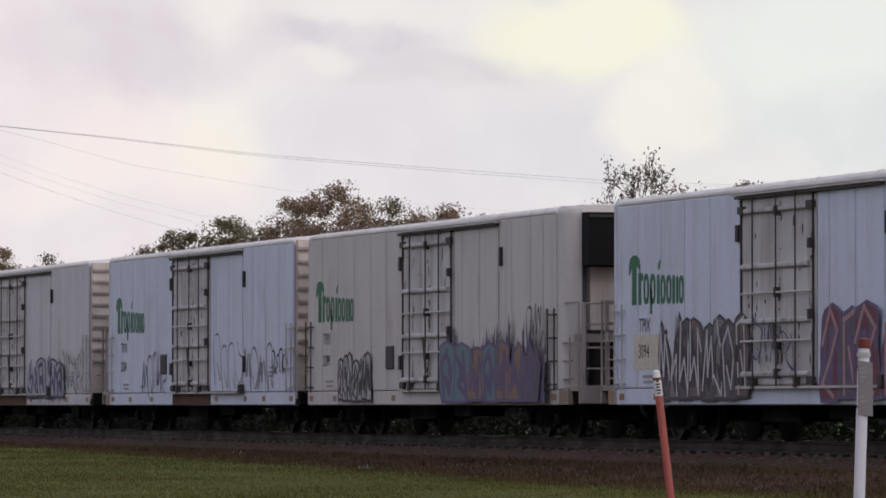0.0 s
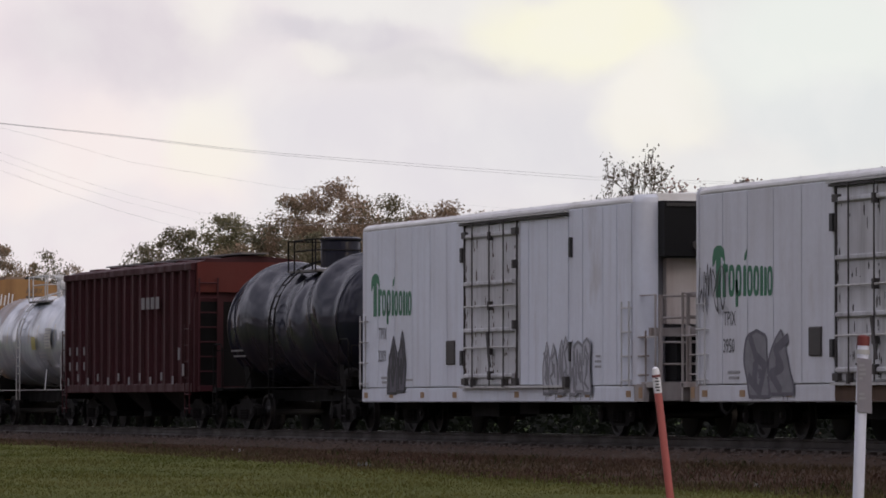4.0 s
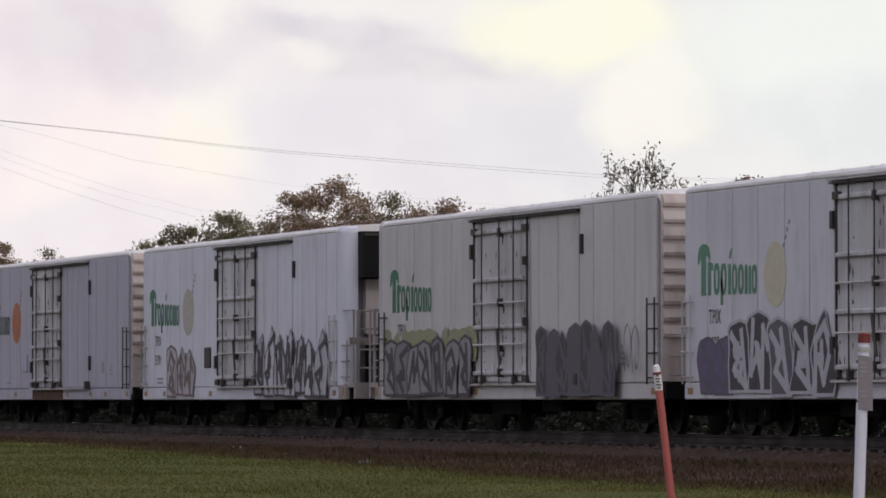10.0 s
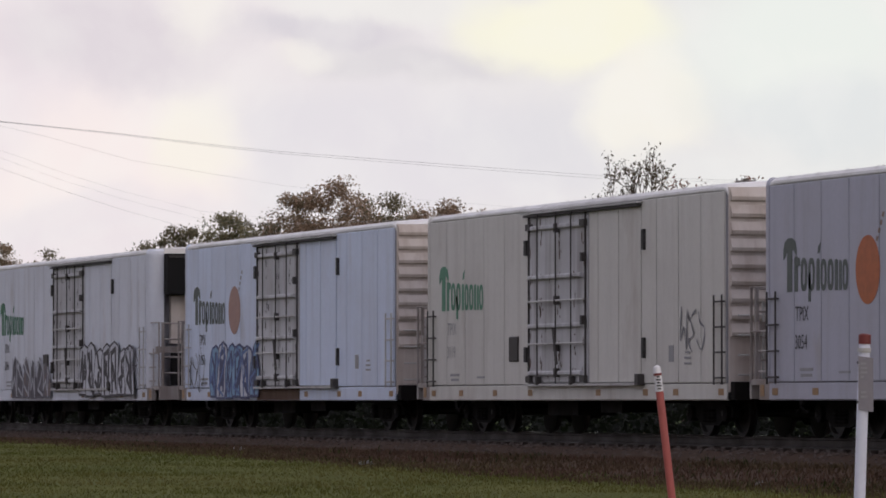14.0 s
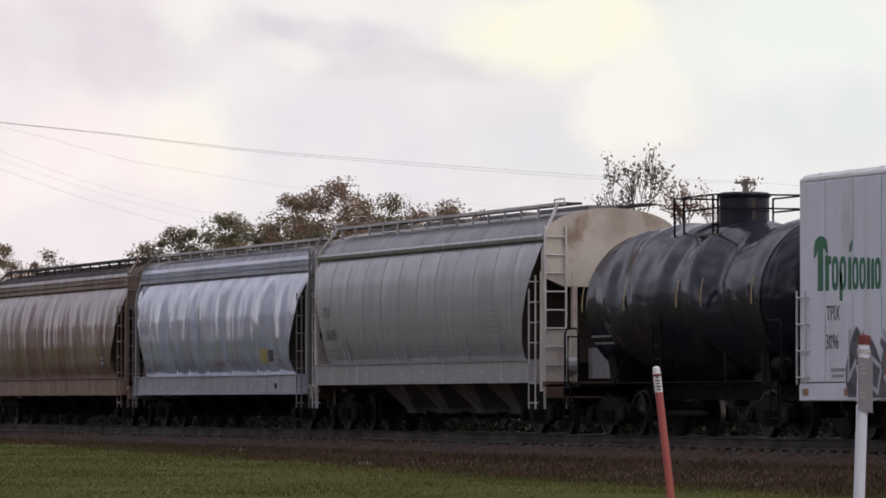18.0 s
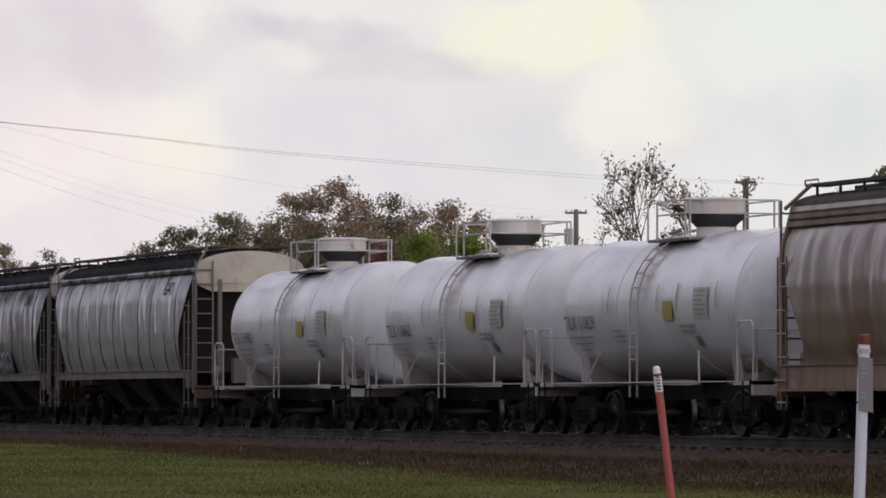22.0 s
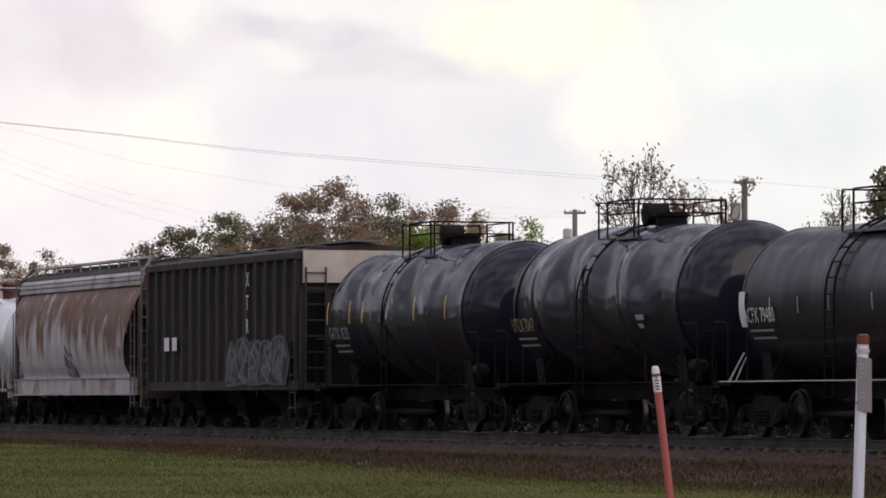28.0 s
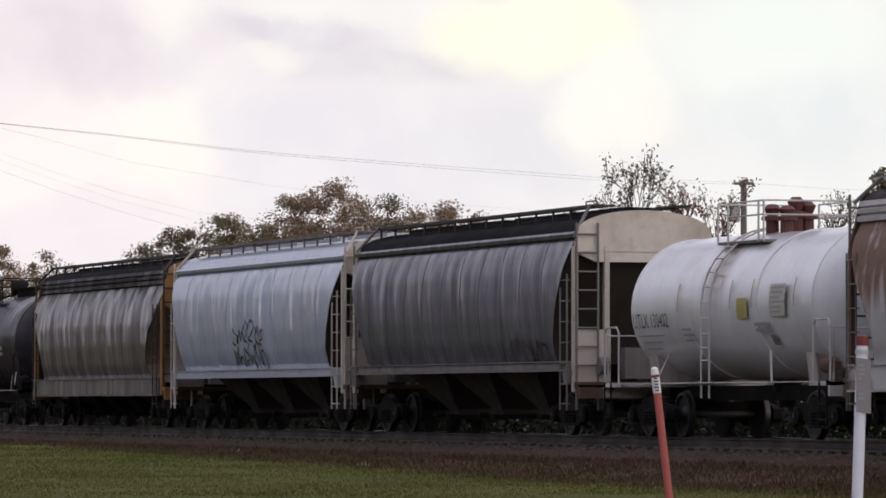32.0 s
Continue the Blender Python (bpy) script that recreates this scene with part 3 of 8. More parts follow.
def blades(name, count, x0, x1, y0, y1, hmin, hmax, width, mat, label, seed, keep=None, category="grass"):
    rnd = np.random.RandomState(seed)
    xs, ys = rnd.uniform(x0, x1, count), rnd.uniform(y0, y1, count)
    g = Geo()
    for i in range(count):
        x, y = float(xs[i]), float(ys[i])
        if keep and not keep(x, y, rnd.rand()):
            continue
        z = ground_z(x, y)
        h, a, w = rnd.uniform(hmin, hmax), rnd.uniform(0, 6.28), width * rnd.uniform(0.6, 1.3)
        lx, ly = rnd.uniform(-0.9, 0.9) * h, rnd.uniform(-0.9, 0.9) * h
        dx, dy = math.cos(a) * w, math.sin(a) * w
        g.add([(x - dx, y - dy, z - 0.02), (x + dx, y + dy, z - 0.02), (x + dx * 0.6 + lx * 0.4, y + dy * 0.6 + ly * 0.4, z + h * 0.6), (x + lx, y + ly, z + h), (x - dx * 0.6 + lx * 0.4, y - dy * 0.6 + ly * 0.4, z + h * 0.6)], [(0, 1, 2, 4), (4, 2, 3)])
    me = bpy.data.meshes.new(name)
    me.from_pydata(g.v, [], g.f)
    me.materials.append(mat)
    return tagged(new(name, me), label, category, "", "stuff")


def clumpy(x, y, r):
    return r < (0.35 + 0.9 * (noise.noise((x * 0.5, y * 0.8, 3.1)) + 0.35)) * min(1.0, max(0.0, (y + 7.6) / 1.8))


blades("dry_weeds", 90000, -150, -60, -7.6, -2.2, 0.02, 0.10, 0.014, blade_material("dry_stems", (0.062, 0.039, 0.027), (0.098, 0.062, 0.043), (0.070, 0.058, 0.028)), "dead brown weeds along the track verge", 11, clumpy, "weeds")
blades("green_weeds", 6000, -150, -60, -6.6, -2.6, 0.04, 0.16, 0.014, blade_material("green_stems", (0.015, 0.022, 0.008), (0.055, 0.065, 0.02)), "low green weeds in the dry verge", 12, lambda x, y, r: r < 0.2 + noise.noise((x * 0.3, y * 0.5, 8.0)), "weeds")
blades("lawn_grass", 110000, -128, -50, -20.0, -5.2, 0.02, 0.045, 0.010, blade_material("lawn_blades", (0.070, 0.080, 0.020), (0.092, 0.102, 0.026), (0.130, 0.114, 0.040)), "short green lawn grass", 13, None, "grass")
blades("far_verge_grass", 16000, -158, -58, 3.4, 9.0, 0.06, 0.3, 0.02, blade_material("far_blades", (0.03, 0.05, 0.012), (0.11, 0.15, 0.04)), "rough green grass beyond the track", 14, None, "grass")


def litter():
    rnd = random.Random(3)
    m = plain("pale_litter", (0.42, 0.42, 0.43), 0.6, 0, 0.5)
    for b, rise, d in ((-16.5, -12.0, 94), (-15.0, -12.1, 94), (-40.5, -10.2, 108), (62.0, -16.2, 77)):
        p = spot(b, rise, d)
        g = Geo()
        for _ in range(4):
            x, y = p.x + rnd.uniform(-0.25, 0.25), p.y + rnd.uniform(-0.1, 0.1)
            z = ground_z(x, y)
            s = rnd.uniform(0.04, 0.1)
            g.add([(x - s, y, z), (x + s, y + 0.03, z), (x + s * 0.8, y, z + s), (x - s * 0.5, y + 0.05, z + s * 1.2)], [(0, 1, 2, 3)])
        solid("litter", g, m, "pale scrap of paper lying in the verge", "litter")


litter()


# ---- trees ----
def leaf_material(name, cols):
    m, n, l, b = base_mat(name, 0.75)
    geo = n.new("ShaderNodeNewGeometry")
    r = n.new("ShaderNodeValToRGB")
    r.color_ramp.elements[0].color, r.color_ramp.elements[1].color = (*cols[0], 1), (*cols[-1], 1)
    for i, c in enumerate(cols[1:-1]):
        e = r.color_ramp.elements.new((i + 1) / (len(cols) - 1))
        e.color = (*c, 1)
    l.new(geo.outputs["Random Per Island"], r.inputs[0])
    broad = grain(n, l, (0.5, 0.5, 0.5), 1.0, 3, False)
    col = blend(n, l, ramp(n, l, broad, 0.35, 0.7, 0, 0.4), r.outputs[0], tuple(0.6 * v for v in cols[0]))
    l.new(col, b.inputs["Base Color"])
    thin = n.new("ShaderNodeBsdfTranslucent")
    l.new(col, thin.inputs["Color"])
    both = n.new("ShaderNodeMixShader")
    both.inputs[0].default_value = 0.5
    l.new(b.outputs[0], both.inputs[1])
    l.new(thin.outputs[0], both.inputs[2])
    l.new(both.outputs[0], n["Material Output"].inputs[0])
    return m


BARK = paint("bark", (0.11, 0.085, 0.065), (0.045, 0.035, 0.028), 0.6, 0.9)
LEAF = {
    # near-black: the shade behind the train is put into these leaf tones
    "shade": leaf_material("shaded_green_leaves", [(0.004, 0.006, 0.003), (0.006, 0.009, 0.004), (0.011, 0.016, 0.006)]),
    # lifted tones from here on: distance haze is put into the leaf colours
    "green": leaf_material("dark_green_leaves", [(0.124, 0.120, 0.067), (0.202, 0.181, 0.106), (0.312, 0.250, 0.168)]),
    "olive": leaf_material("olive_leaves", [(0.143, 0.146, 0.079), (0.247, 0.226, 0.126), (0.364, 0.305, 0.186)]),
    "rust": leaf_material("rusty_autumn_leaves", [(0.190, 0.148, 0.098), (0.33, 0.228, 0.150), (0.50, 0.355, 0.250)]),
    "mixed": leaf_material("turning_leaves", [(0.163, 0.144, 0.084), (0.293, 0.220, 0.138), (0.455, 0.305, 0.210)]),
    "bright": leaf_material("bright_green_leaves", [(0.099, 0.165, 0.033), (0.198, 0.281, 0.049), (0.363, 0.412, 0.083)]),
    "red": leaf_material("dull_red_leaves", [(0.151, 0.081, 0.059), (0.300, 0.111, 0.079), (0.278, 0.181, 0.119)]),
    "sparse": leaf_material("sparse_leaves", [(0.065, 0.055, 0.036), (0.117, 0.098, 0.054), (0.169, 0.122, 0.084)]),
}


def limb(g, rnd, p, d, length, r, depth, tips, spread=0.7):
    pts = [p]
    q = p.copy()
    for k in range(4):
        d = (d + Vector((rnd.uniform(-1, 1), rnd.uniform(-1, 1), rnd.uniform(-0.4, 0.6))) * 0.16).normalized()
        q = q + d * length / 4
        pts.append(q.copy())
    r = max(r, 0.015)
    g.tube(pts, r, 6 if r > 0.04 else 4, max(0.010, r * 0.55))
    tips.append(pts[-1])
    if depth > 0:
        for k in range(rnd.randint(2, 4)):
            i = rnd.randint(2, 4)
            nd = (d + Vector((rnd.uniform(-1, 1), rnd.uniform(-1, 1), rnd.uniform(-0.3, 0.7))) * spread).normalized()
            limb(g, rnd, pts[i], nd, length * rnd.uniform(0.5, 0.75), r * 0.5, depth - 1, tips, spread)


def tree(label, bearing, top, half_width, dist, leaf, count, seed, crown_low=0.12, size=0.2, depth=3, bare=0.0, name="tree"):
    """A tree whose top shows at that rise; half_width in milliradians. bare: how far twigs stick out of the crown."""
    rnd = random.Random(seed)
    foot = spot(bearing, 0, dist)
    foot.z = -0.54
    h = spot(0, top + (0 if bare else 1.2), dist).z - foot.z
    wid = half_width * dist / 1000 * (1.0 if bare else 1.45)
    count = count if bare else int(count * 3.9)
    t = thing(name, label, "tree", "trees behind the railway")
    t.location = foot
    g, tips = Geo(), []
    tr = [Vector((0, 0, -0.2))]
    for k in range(5):
        tr.append(UP * (h * 0.5 * (k + 1) / 5) + Vector((rnd.uniform(-0.1, 0.1), rnd.uniform(-0.1, 0.1), 0)))
    r0 = 0.02 * h
    g.tube(tr, r0, 8, r0 * 0.5)
    for k in range(7):
        i = 1 + k % 5
        a = rnd.uniform(0, 6.28)
        reach = Vector((math.cos(a) * wid, math.sin(a) * wid, h * rnd.uniform(0.2, 0.36)))
        limb(g, rnd, tr[i], reach.normalized(), reach.length * 0.7, r0 * 0.4, depth - 1, tips, 0.75)
    limb(g, rnd, tr[-1], UP, h * 0.26, r0 * 0.45, depth - 1, tips, 0.6)
    zmax = max(v[2] for v in g.v)
    wmax = max(math.hypot(v[0], v[1]) for v in g.v)
    if bare:
        reach_ = sorted(math.hypot(p.x, p.y) for p in tips)
        wmax = 1.25 * reach_[int(len(reach_) * 0.85)]
    kz, kw = h / zmax if bare else min(1.0, h * 0.88 / zmax), wid * 1.25 / wmax if bare else wid * 0.95 / wmax
    g.v = [(x * kw, y * kw, z * kz) for x, y, z in g.v]
    tips = [Vector((p.x * kw, p.y * kw, p.z * kz)) for p in tips]
    part("trunk", g, BARK, t, smooth=True)
    rs = np.random.RandomState(seed + 100)
    if bare:
        c = np.array([tuple(p) for p in tips])[rs.randint(0, len(tips), count)]
        p = c + rs.normal(size=(count, 3)) * 0.10
    else:
        lobes = []
        for q in tips[::max(1, len(tips) // 70)]:
            lobes.append((q.x * 1.05, q.y * 1.05, max(h * crown_low, q.z), rs.uniform(0.3, 0.8)))
        while len(lobes) < 210:
            v = rs.uniform(crown_low, 0.97)
            q = (v - crown_low) / (1 - crown_low)
            env = wid * min(1.0, 1.25 * math.sqrt(max(0.02, 1 - q ** 2.2)) * (0.85 + 0.15 * min(1.0, q * 4)))
            a, rr = rs.uniform(0, 6.28), rs.uniform(0, 1) ** 0.5
            lobes.append((math.cos(a) * env * rr, math.sin(a) * env * rr, h * v, rs.uniform(0.3, 1.0) * (1.1 - 0.3 * q)))
        lobes.append((0, 0, h * 0.94, 0.45))
        cr = 0.072 * h
        c = np.array(lobes)[rs.randint(0, len(lobes), count)]
        d = rs.normal(size=(count, 3))
        d /= np.linalg.norm(d, axis=1)[:, None]
        rad = rs.uniform(0.1, 1.0, count) ** 0.5 * rs.uniform(0.6, 1.0, count) ** -1.0
        p = c[:, :3] + d * (rad * c[:, 3] * cr)[:, None] * np.array([1, 1, 0.8])
        over = p[:, 2] > h
        p[over, 2] = h - rs.uniform(0, 0.5, over.sum())
    a = rs.normal(size=(count, 3)); a /= np.linalg.norm(a, axis=1)[:, None]
    b = np.cross(a, rs.normal(size=(count, 3))); b /= np.linalg.norm(b, axis=1)[:, None]
    s = (size * rs.uniform(0.5, 1.2, count))[:, None]
    verts = np.stack([p - a * s, p + b * s * 0.5, p + a * s, p - b * s * 0.5], 1).reshape(-1, 3)
    me = bpy.data.meshes.new("crown")
    me.from_pydata(verts.tolist(), [], [(4 * i, 4 * i + 1, 4 * i + 2, 4 * i + 3) for i in range(count)])
    me.materials.append(LEAF[leaf])
    ob = new("crown", me)
    ob.parent = t
    return t


GREEN_TREE = "dark green leafy tree behind the railway"
RUST_TREE = "tree with rusty autumn leaves behind the railway"
OLIVE_TREE = "pale olive tree behind the railway"
TREES = (
    (RUST_TREE, -87.0, 30.6, 6.5, 300, "mixed", 5200, 21), (GREEN_TREE, -77.8, 30.0, 3.0, 290, "green", 2600, 22), (RUST_TREE, -72.0, 26.6, 4.0, 295, "rust", 2000, 23),
    (RUST_TREE, -65.5, 26.0, 3.5, 300, "mixed", 1800, 24), (GREEN_TREE, -58.0, 31.0, 5.0, 240, "green", 6000, 25), (GREEN_TREE, -51.5, 34.0, 6.0, 238, "green", 8000, 26),
    (OLIVE_TREE, -43.5, 36.4, 4.6, 236, "olive", 6000, 27), (GREEN_TREE, -35.5, 35.6, 6.0, 240, "green", 8000, 28), (GREEN_TREE, -40.0, 31.5, 6.0, 228, "mixed", 6000, 47),
    (RUST_TREE, -29.5, 40.2, 5.5, 238, "mixed", 7000, 29), ("tall tree with brown and green leaves behind the railway", -21.7, 43.6, 5.6, 236, "rust", 8000, 30),
    (RUST_TREE, -15.8, 40.4, 5.0, 240, "mixed", 6500, 31), (GREEN_TREE, -10.4, 40.2, 4.0, 236, "green", 5200, 32), (RUST_TREE, -5.0, 38.0, 4.4, 242, "rust", 5000, 33),
    ("thin tree with rusty leaves behind the railway", 1.8, 39.2, 5.0, 244, "rust", 5000, 34), (RUST_TREE, 7.0, 37.0, 3.0, 246, "rust", 2600, 35),
    (GREEN_TREE, -26.0, 34.0, 7.0, 226, "green", 7000, 48), (GREEN_TREE, -15.0, 33.0, 6.0, 226, "mixed", 6000, 49), (OLIVE_TREE, -60.0, 25.0, 5.0, 226, "mixed", 3000, 50),
    ("bright green young tree behind the railway", -4.4, 33.6, 4.2, 205, "bright", 4200, 36), ("bright green bushy tree behind the railway", 4.5, 33.2, 5.6, 202, "bright", 5200, 37),
    ("green palm-like shrub behind the railway", 17.4, 36.3, 2.4, 215, "bright", 1500, 38), (OLIVE_TREE, 12.0, 32.6, 5.0, 212, "olive", 4000, 39),
    ("tree with dull red leaves behind the railway", -11.5, 31.0, 3.6, 206, "red", 3200, 40), (OLIVE_TREE, 23.0, 30.0, 5.0, 214, "mixed", 3600, 51), (GREEN_TREE, 34.0, 29.0, 6.0, 216, "green", 4200, 52),
    (GREEN_TREE, 47.0, 29.0, 7.0, 216, "green", 4600, 53), (OLIVE_TREE, 60.0, 29.5, 7.0, 216, "olive", 4600, 54), (GREEN_TREE, 74.0, 30.0, 7.0, 216, "green", 4600, 55), (OLIVE_TREE, 88.0, 31.0, 7.0, 216, "mixed", 4600, 56),
)
for row in TREES:
    tree(*row, size=0.080)
tree("nearly bare tree with a few last leaves", 39.3, 50.2, 9.2, 150, "sparse", 4200, 41, size=0.058, depth=5, bare=1.0)
tree("nearly bare tree with dull red leaves", 52.5, 44.4, 8.4, 155, "red", 4600, 43, size=0.06, depth=5, bare=1.0)
tree("thin tree with sparse olive leaves", 74.0, 42.0, 8.5, 160, "olive", 3400, 44, size=0.06, depth=5, bare=1.0)
tree("leafy shrub with bare twigs", 33.0, 39.0, 6.0, 160, "sparse", 2800, 45, size=0.056, depth=5, bare=1.0)
tree("slender upright tree with dark green leaves", 87.6, 46.0, 2.2, 150, "green", 1800, 46, size=0.10)


def undergrowth():
    rs = np.random.RandomState(9)
    count = 90000
    x, y = rs.uniform(-260, -50, count), rs.uniform(6.5, 11.0, count)
    hz = np.array([1.9 + 0.7 * noise.noise((float(a) * 0.16, float(b) * 0.3, 5.0)) for a, b in zip(x, y)])
    p = np.stack([x, y, -0.5 + rs.uniform(0, 1, count) * hz], 1)
    a = rs.normal(size=(count, 3)); a /= np.linalg.norm(a, axis=1)[:, None]
    b = np.cross(a, rs.normal(size=(count, 3))); b /= np.linalg.norm(b, axis=1)[:, None]
    s = rs.uniform(0.06, 0.16, count)[:, None]
    verts = np.stack([p - a * s, p + b * s * 0.5, p + a * s, p - b * s * 0.5], 1).reshape(-1, 3)
    me = bpy.data.meshes.new("undergrowth")
    me.from_pydata(verts.tolist(), [], [(4 * i, 4 * i + 1, 4 * i + 2, 4 * i + 3) for i in range(count)])
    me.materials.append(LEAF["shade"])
    tagged(new("undergrowth", me), "low green bushes beyond the track, shade put in their colour", "bushes", "", "stuff")


undergrowth()


def woodland():
    """Unseen trees behind the viewpoint, added to darken low reflections and close the place."""
    rs = np.random.RandomState(19)
    count = 42000
    x = rs.uniform(-430, 175, count)
    y = np.where(x < -265, rs.uniform(-62, -50, count), rs.uniform(-80, -68, count))
    side = rs.uniform(0, 1, count) < 0.2
    x = np.where(side, rs.uniform(160, 175, count), x)
    y = np.where(side, np.where(rs.uniform(0, 1, count) < 0.5, rs.uniform(-75, -9, count), rs.uniform(11, 110, count)), y)
    top = np.array([19.0 + 5.0 * noise.noise((float(a) * 0.07, 2.0, 1.0)) + 2.5 * noise.noise((float(a) * 0.3, 7.0, 1.0)) for a in x + y])
    p = np.stack([x, y, -0.8 + rs.uniform(0, 1, count) ** 0.8 * top], 1)
    a = rs.normal(size=(count, 3)); a /= np.linalg.norm(a, axis=1)[:, None]
    b = np.cross(a, rs.normal(size=(count, 3))); b /= np.linalg.norm(b, axis=1)[:, None]
    s = rs.uniform(0.4, 0.9, count)[:, None]
    verts = np.stack([p - a * s, p + b * s * 0.6, p + a * s, p - b * s * 0.6], 1).reshape(-1, 3)
    me = bpy.data.meshes.new("woodland")
    me.from_pydata(verts.tolist(), [], [(4 * i, 4 * i + 1, 4 * i + 2, 4 * i + 3) for i in range(count)])
    me.materials.append(LEAF["rust"])
    tagged(new("woodland", me), "unseen trees added behind the viewpoint to darken reflections", "woods", "", "stuff")


woodland()


# ---- power line ----
def utility_pole(bearing, top, dist, arms):
    p = spot(bearing, 0, dist)
    zt = spot(0, top, dist).z
    t = thing("utility_pole", "weathered grey timber utility pole with cross-arms", "pole", "power line")
    t.location = (p.x, p.y, -0.55)
    h = zt + 0.55
    wood = paint("pole_wood", (0.20, 0.185, 0.165), (0.08, 0.07, 0.06), 0.5, 0.85) if "pole_wood" not in bpy.data.materials else bpy.data.materials["pole_wood"]
    part("shaft", Geo().tube([(0, 0, -0.3), (0, 0, h * 0.5), (0, 0, h)], 0.16, 10, 0.11), wood, t, smooth=True)
    ax = ASIDE
    for z, w in arms:
        a = part("cross_arm", Geo().tube([tuple(-ax * w + UP * (h - z)), tuple(ax * w + UP * (h - z))], 0.06, 6), wood, t)
        for k in (-0.9, -0.4, 0.4, 0.9):
            q = ax * (w * k)
            part("insulator", Geo().lathe_z([(h - z + 0.03, 0.02), (h - z + 0.06, 0.045), (h - z + 0.09, 0.03), (h - z + 0.12, 0.045), (h - z + 0.14, 0.02)], 8, (q.x, q.y, 0)), MAT["rod_light"], a)
    if len(arms) > 0:
        part("transformer", Geo().lathe_z([(h - 1.6, 0.05), (h - 1.55, 0.2), (h - 0.9, 0.2), (h - 0.85, 0.05)], 12, (0.0, -0.36, 0)), MAT["rod_light"], t, smooth=True)
    return t


utility_pole(59.6, 44.0, 190, ((0.12, 0.38),))
utility_pole(26.1, 38.0, 230, ((0.15, 0.5),))
WIRE = plain("wire", (0.36, 0.35, 0.35), 0.6)


def wire(label, knots, r):
    """knots: bearing, rise, distance."""
    out = [spot(*k) for k in knots]
    solid("overhead_wire", Geo().tube(out, r * 0.8, 5), WIRE, label, "wire", "", "power line", True)


LINE = "thin overhead power line crossing the sky"
wire(LINE, ((-105, 58.6, 100), (-87.4, 55.3, 106), (-65, 53.0, 114), (-43, 50.4, 124), (-31.6, 49.3, 130), (1.8, 46.7, 152), (30.8, 44.6, 176), (59.0, 43.6, 190)), 0.0055)
wire(LINE, ((-105, 58.4, 100), (-87.4, 55.2, 106), (-65, 52.8, 114), (-43, 50.1, 124), (-31.6, 48.9, 130), (1.8, 46.2, 152), (30.8, 44.0, 176), (59.0, 43.2, 190)), 0.005)
wire(LINE, ((59.0, 43.6, 190), (75, 42.4, 200), (95, 41.5, 215)), 0.005)
wire(LINE, ((-100, 56.6, 120), (-87.4, 54.4, 126), (-79.0, 52.4, 130), (-61.7, 47.6, 142), (-31.6, 42.6, 168), (-9.3, 40.2, 196), (26, 37.4, 230)), 0.0032)
wire(LINE, ((-100, 53.0, 190), (-87.4, 49.5, 193), (-76, 45.4, 197), (-64, 41.6, 203), (-48, 37.6, 214), (-36, 36.3, 222), (26.1, 37.4, 230)), 0.0036)
wire(LINE, ((-100, 52.0, 190), (-87.4, 48.0, 193), (-76, 43.9, 197), (-64, 40.1, 203), (-48, 36.0, 214), (-36, 34.8, 222), (26.1, 37.0, 230)), 0.0036)
wire(LINE, ((-100, 49.8, 190), (-87.4, 46.0, 193), (-76, 41.9, 197), (-64, 38.0, 205), (-52, 34.6, 214), (26.1, 36.6, 230)), 0.005)


# ---- marker posts ----
def red_marker():
    base = spot(44.8, -14.0, 44.0)
    gz = ground_z(base.x, base.y)
    t = thing("marker_post", "leaning orange-red plastic marker post with a white cap", "post")
    foot = spot(46.4, 0, 44.0)
    t.location = (foot.x, foot.y, gz)
    head = spot(41.9, 7.0, 44.0) - Vector((foot.x, foot.y, gz))
    at = lambda k: head * k
    r = 0.034
    plastic = paint("orange_red_plastic", (0.40, 0.095, 0.082), (0.30, 0.12, 0.11), 0.5, 0.5)
    part("tube", Geo().tube([tuple(at(0) - head * 0.05), tuple(at(0.5)), tuple(at(0.872))], r, 14), plastic, t, smooth=True)
    pale = plain("white_plastic", (0.72, 0.72, 0.74), 0.45)
    part("label_sleeve", Geo().tube([tuple(at(0.872)), tuple(at(0.955))], r * 1.07, 14), pale, t, "white label sleeve with dark print", smooth=True)
    part("red_band", Geo().tube([tuple(at(0.951)), tuple(at(0.964))], r * 1.09, 14), MAT["red_cap"], t, smooth=True)
    part("cap", Geo().tube([tuple(at(0.964)), tuple(at(0.985)), tuple(at(0.995))], r * 1.06, 14, r * 0.9), pale, t, smooth=True)
    part("cap_tip", Geo().tube([tuple(at(0.995)), tuple(at(1.003))], r * 0.9, 14, r * 0.4), pale, t, smooth=True)
    d = -AHEAD
    g = Geo()
    for k, (z, w) in enumerate(((0.00, 0.03), (0.03, 0.042), (0.06, 0.03), (0.09, 0.04), (0.12, 0.025))):
        p = at(0.882 + z * 0.5) + d * (r * 1.1)
        g.add([tuple(p + ASIDE * (-w / 2) + UP * 0.0), tuple(p + ASIDE * (w / 2)), tuple(p + ASIDE * (w / 2) + UP * 0.014), tuple(p + ASIDE * (-w / 2) + UP * 0.014)], [(0, 1, 2, 3)])
    part("print", g, MAT["letter_dark"], t)


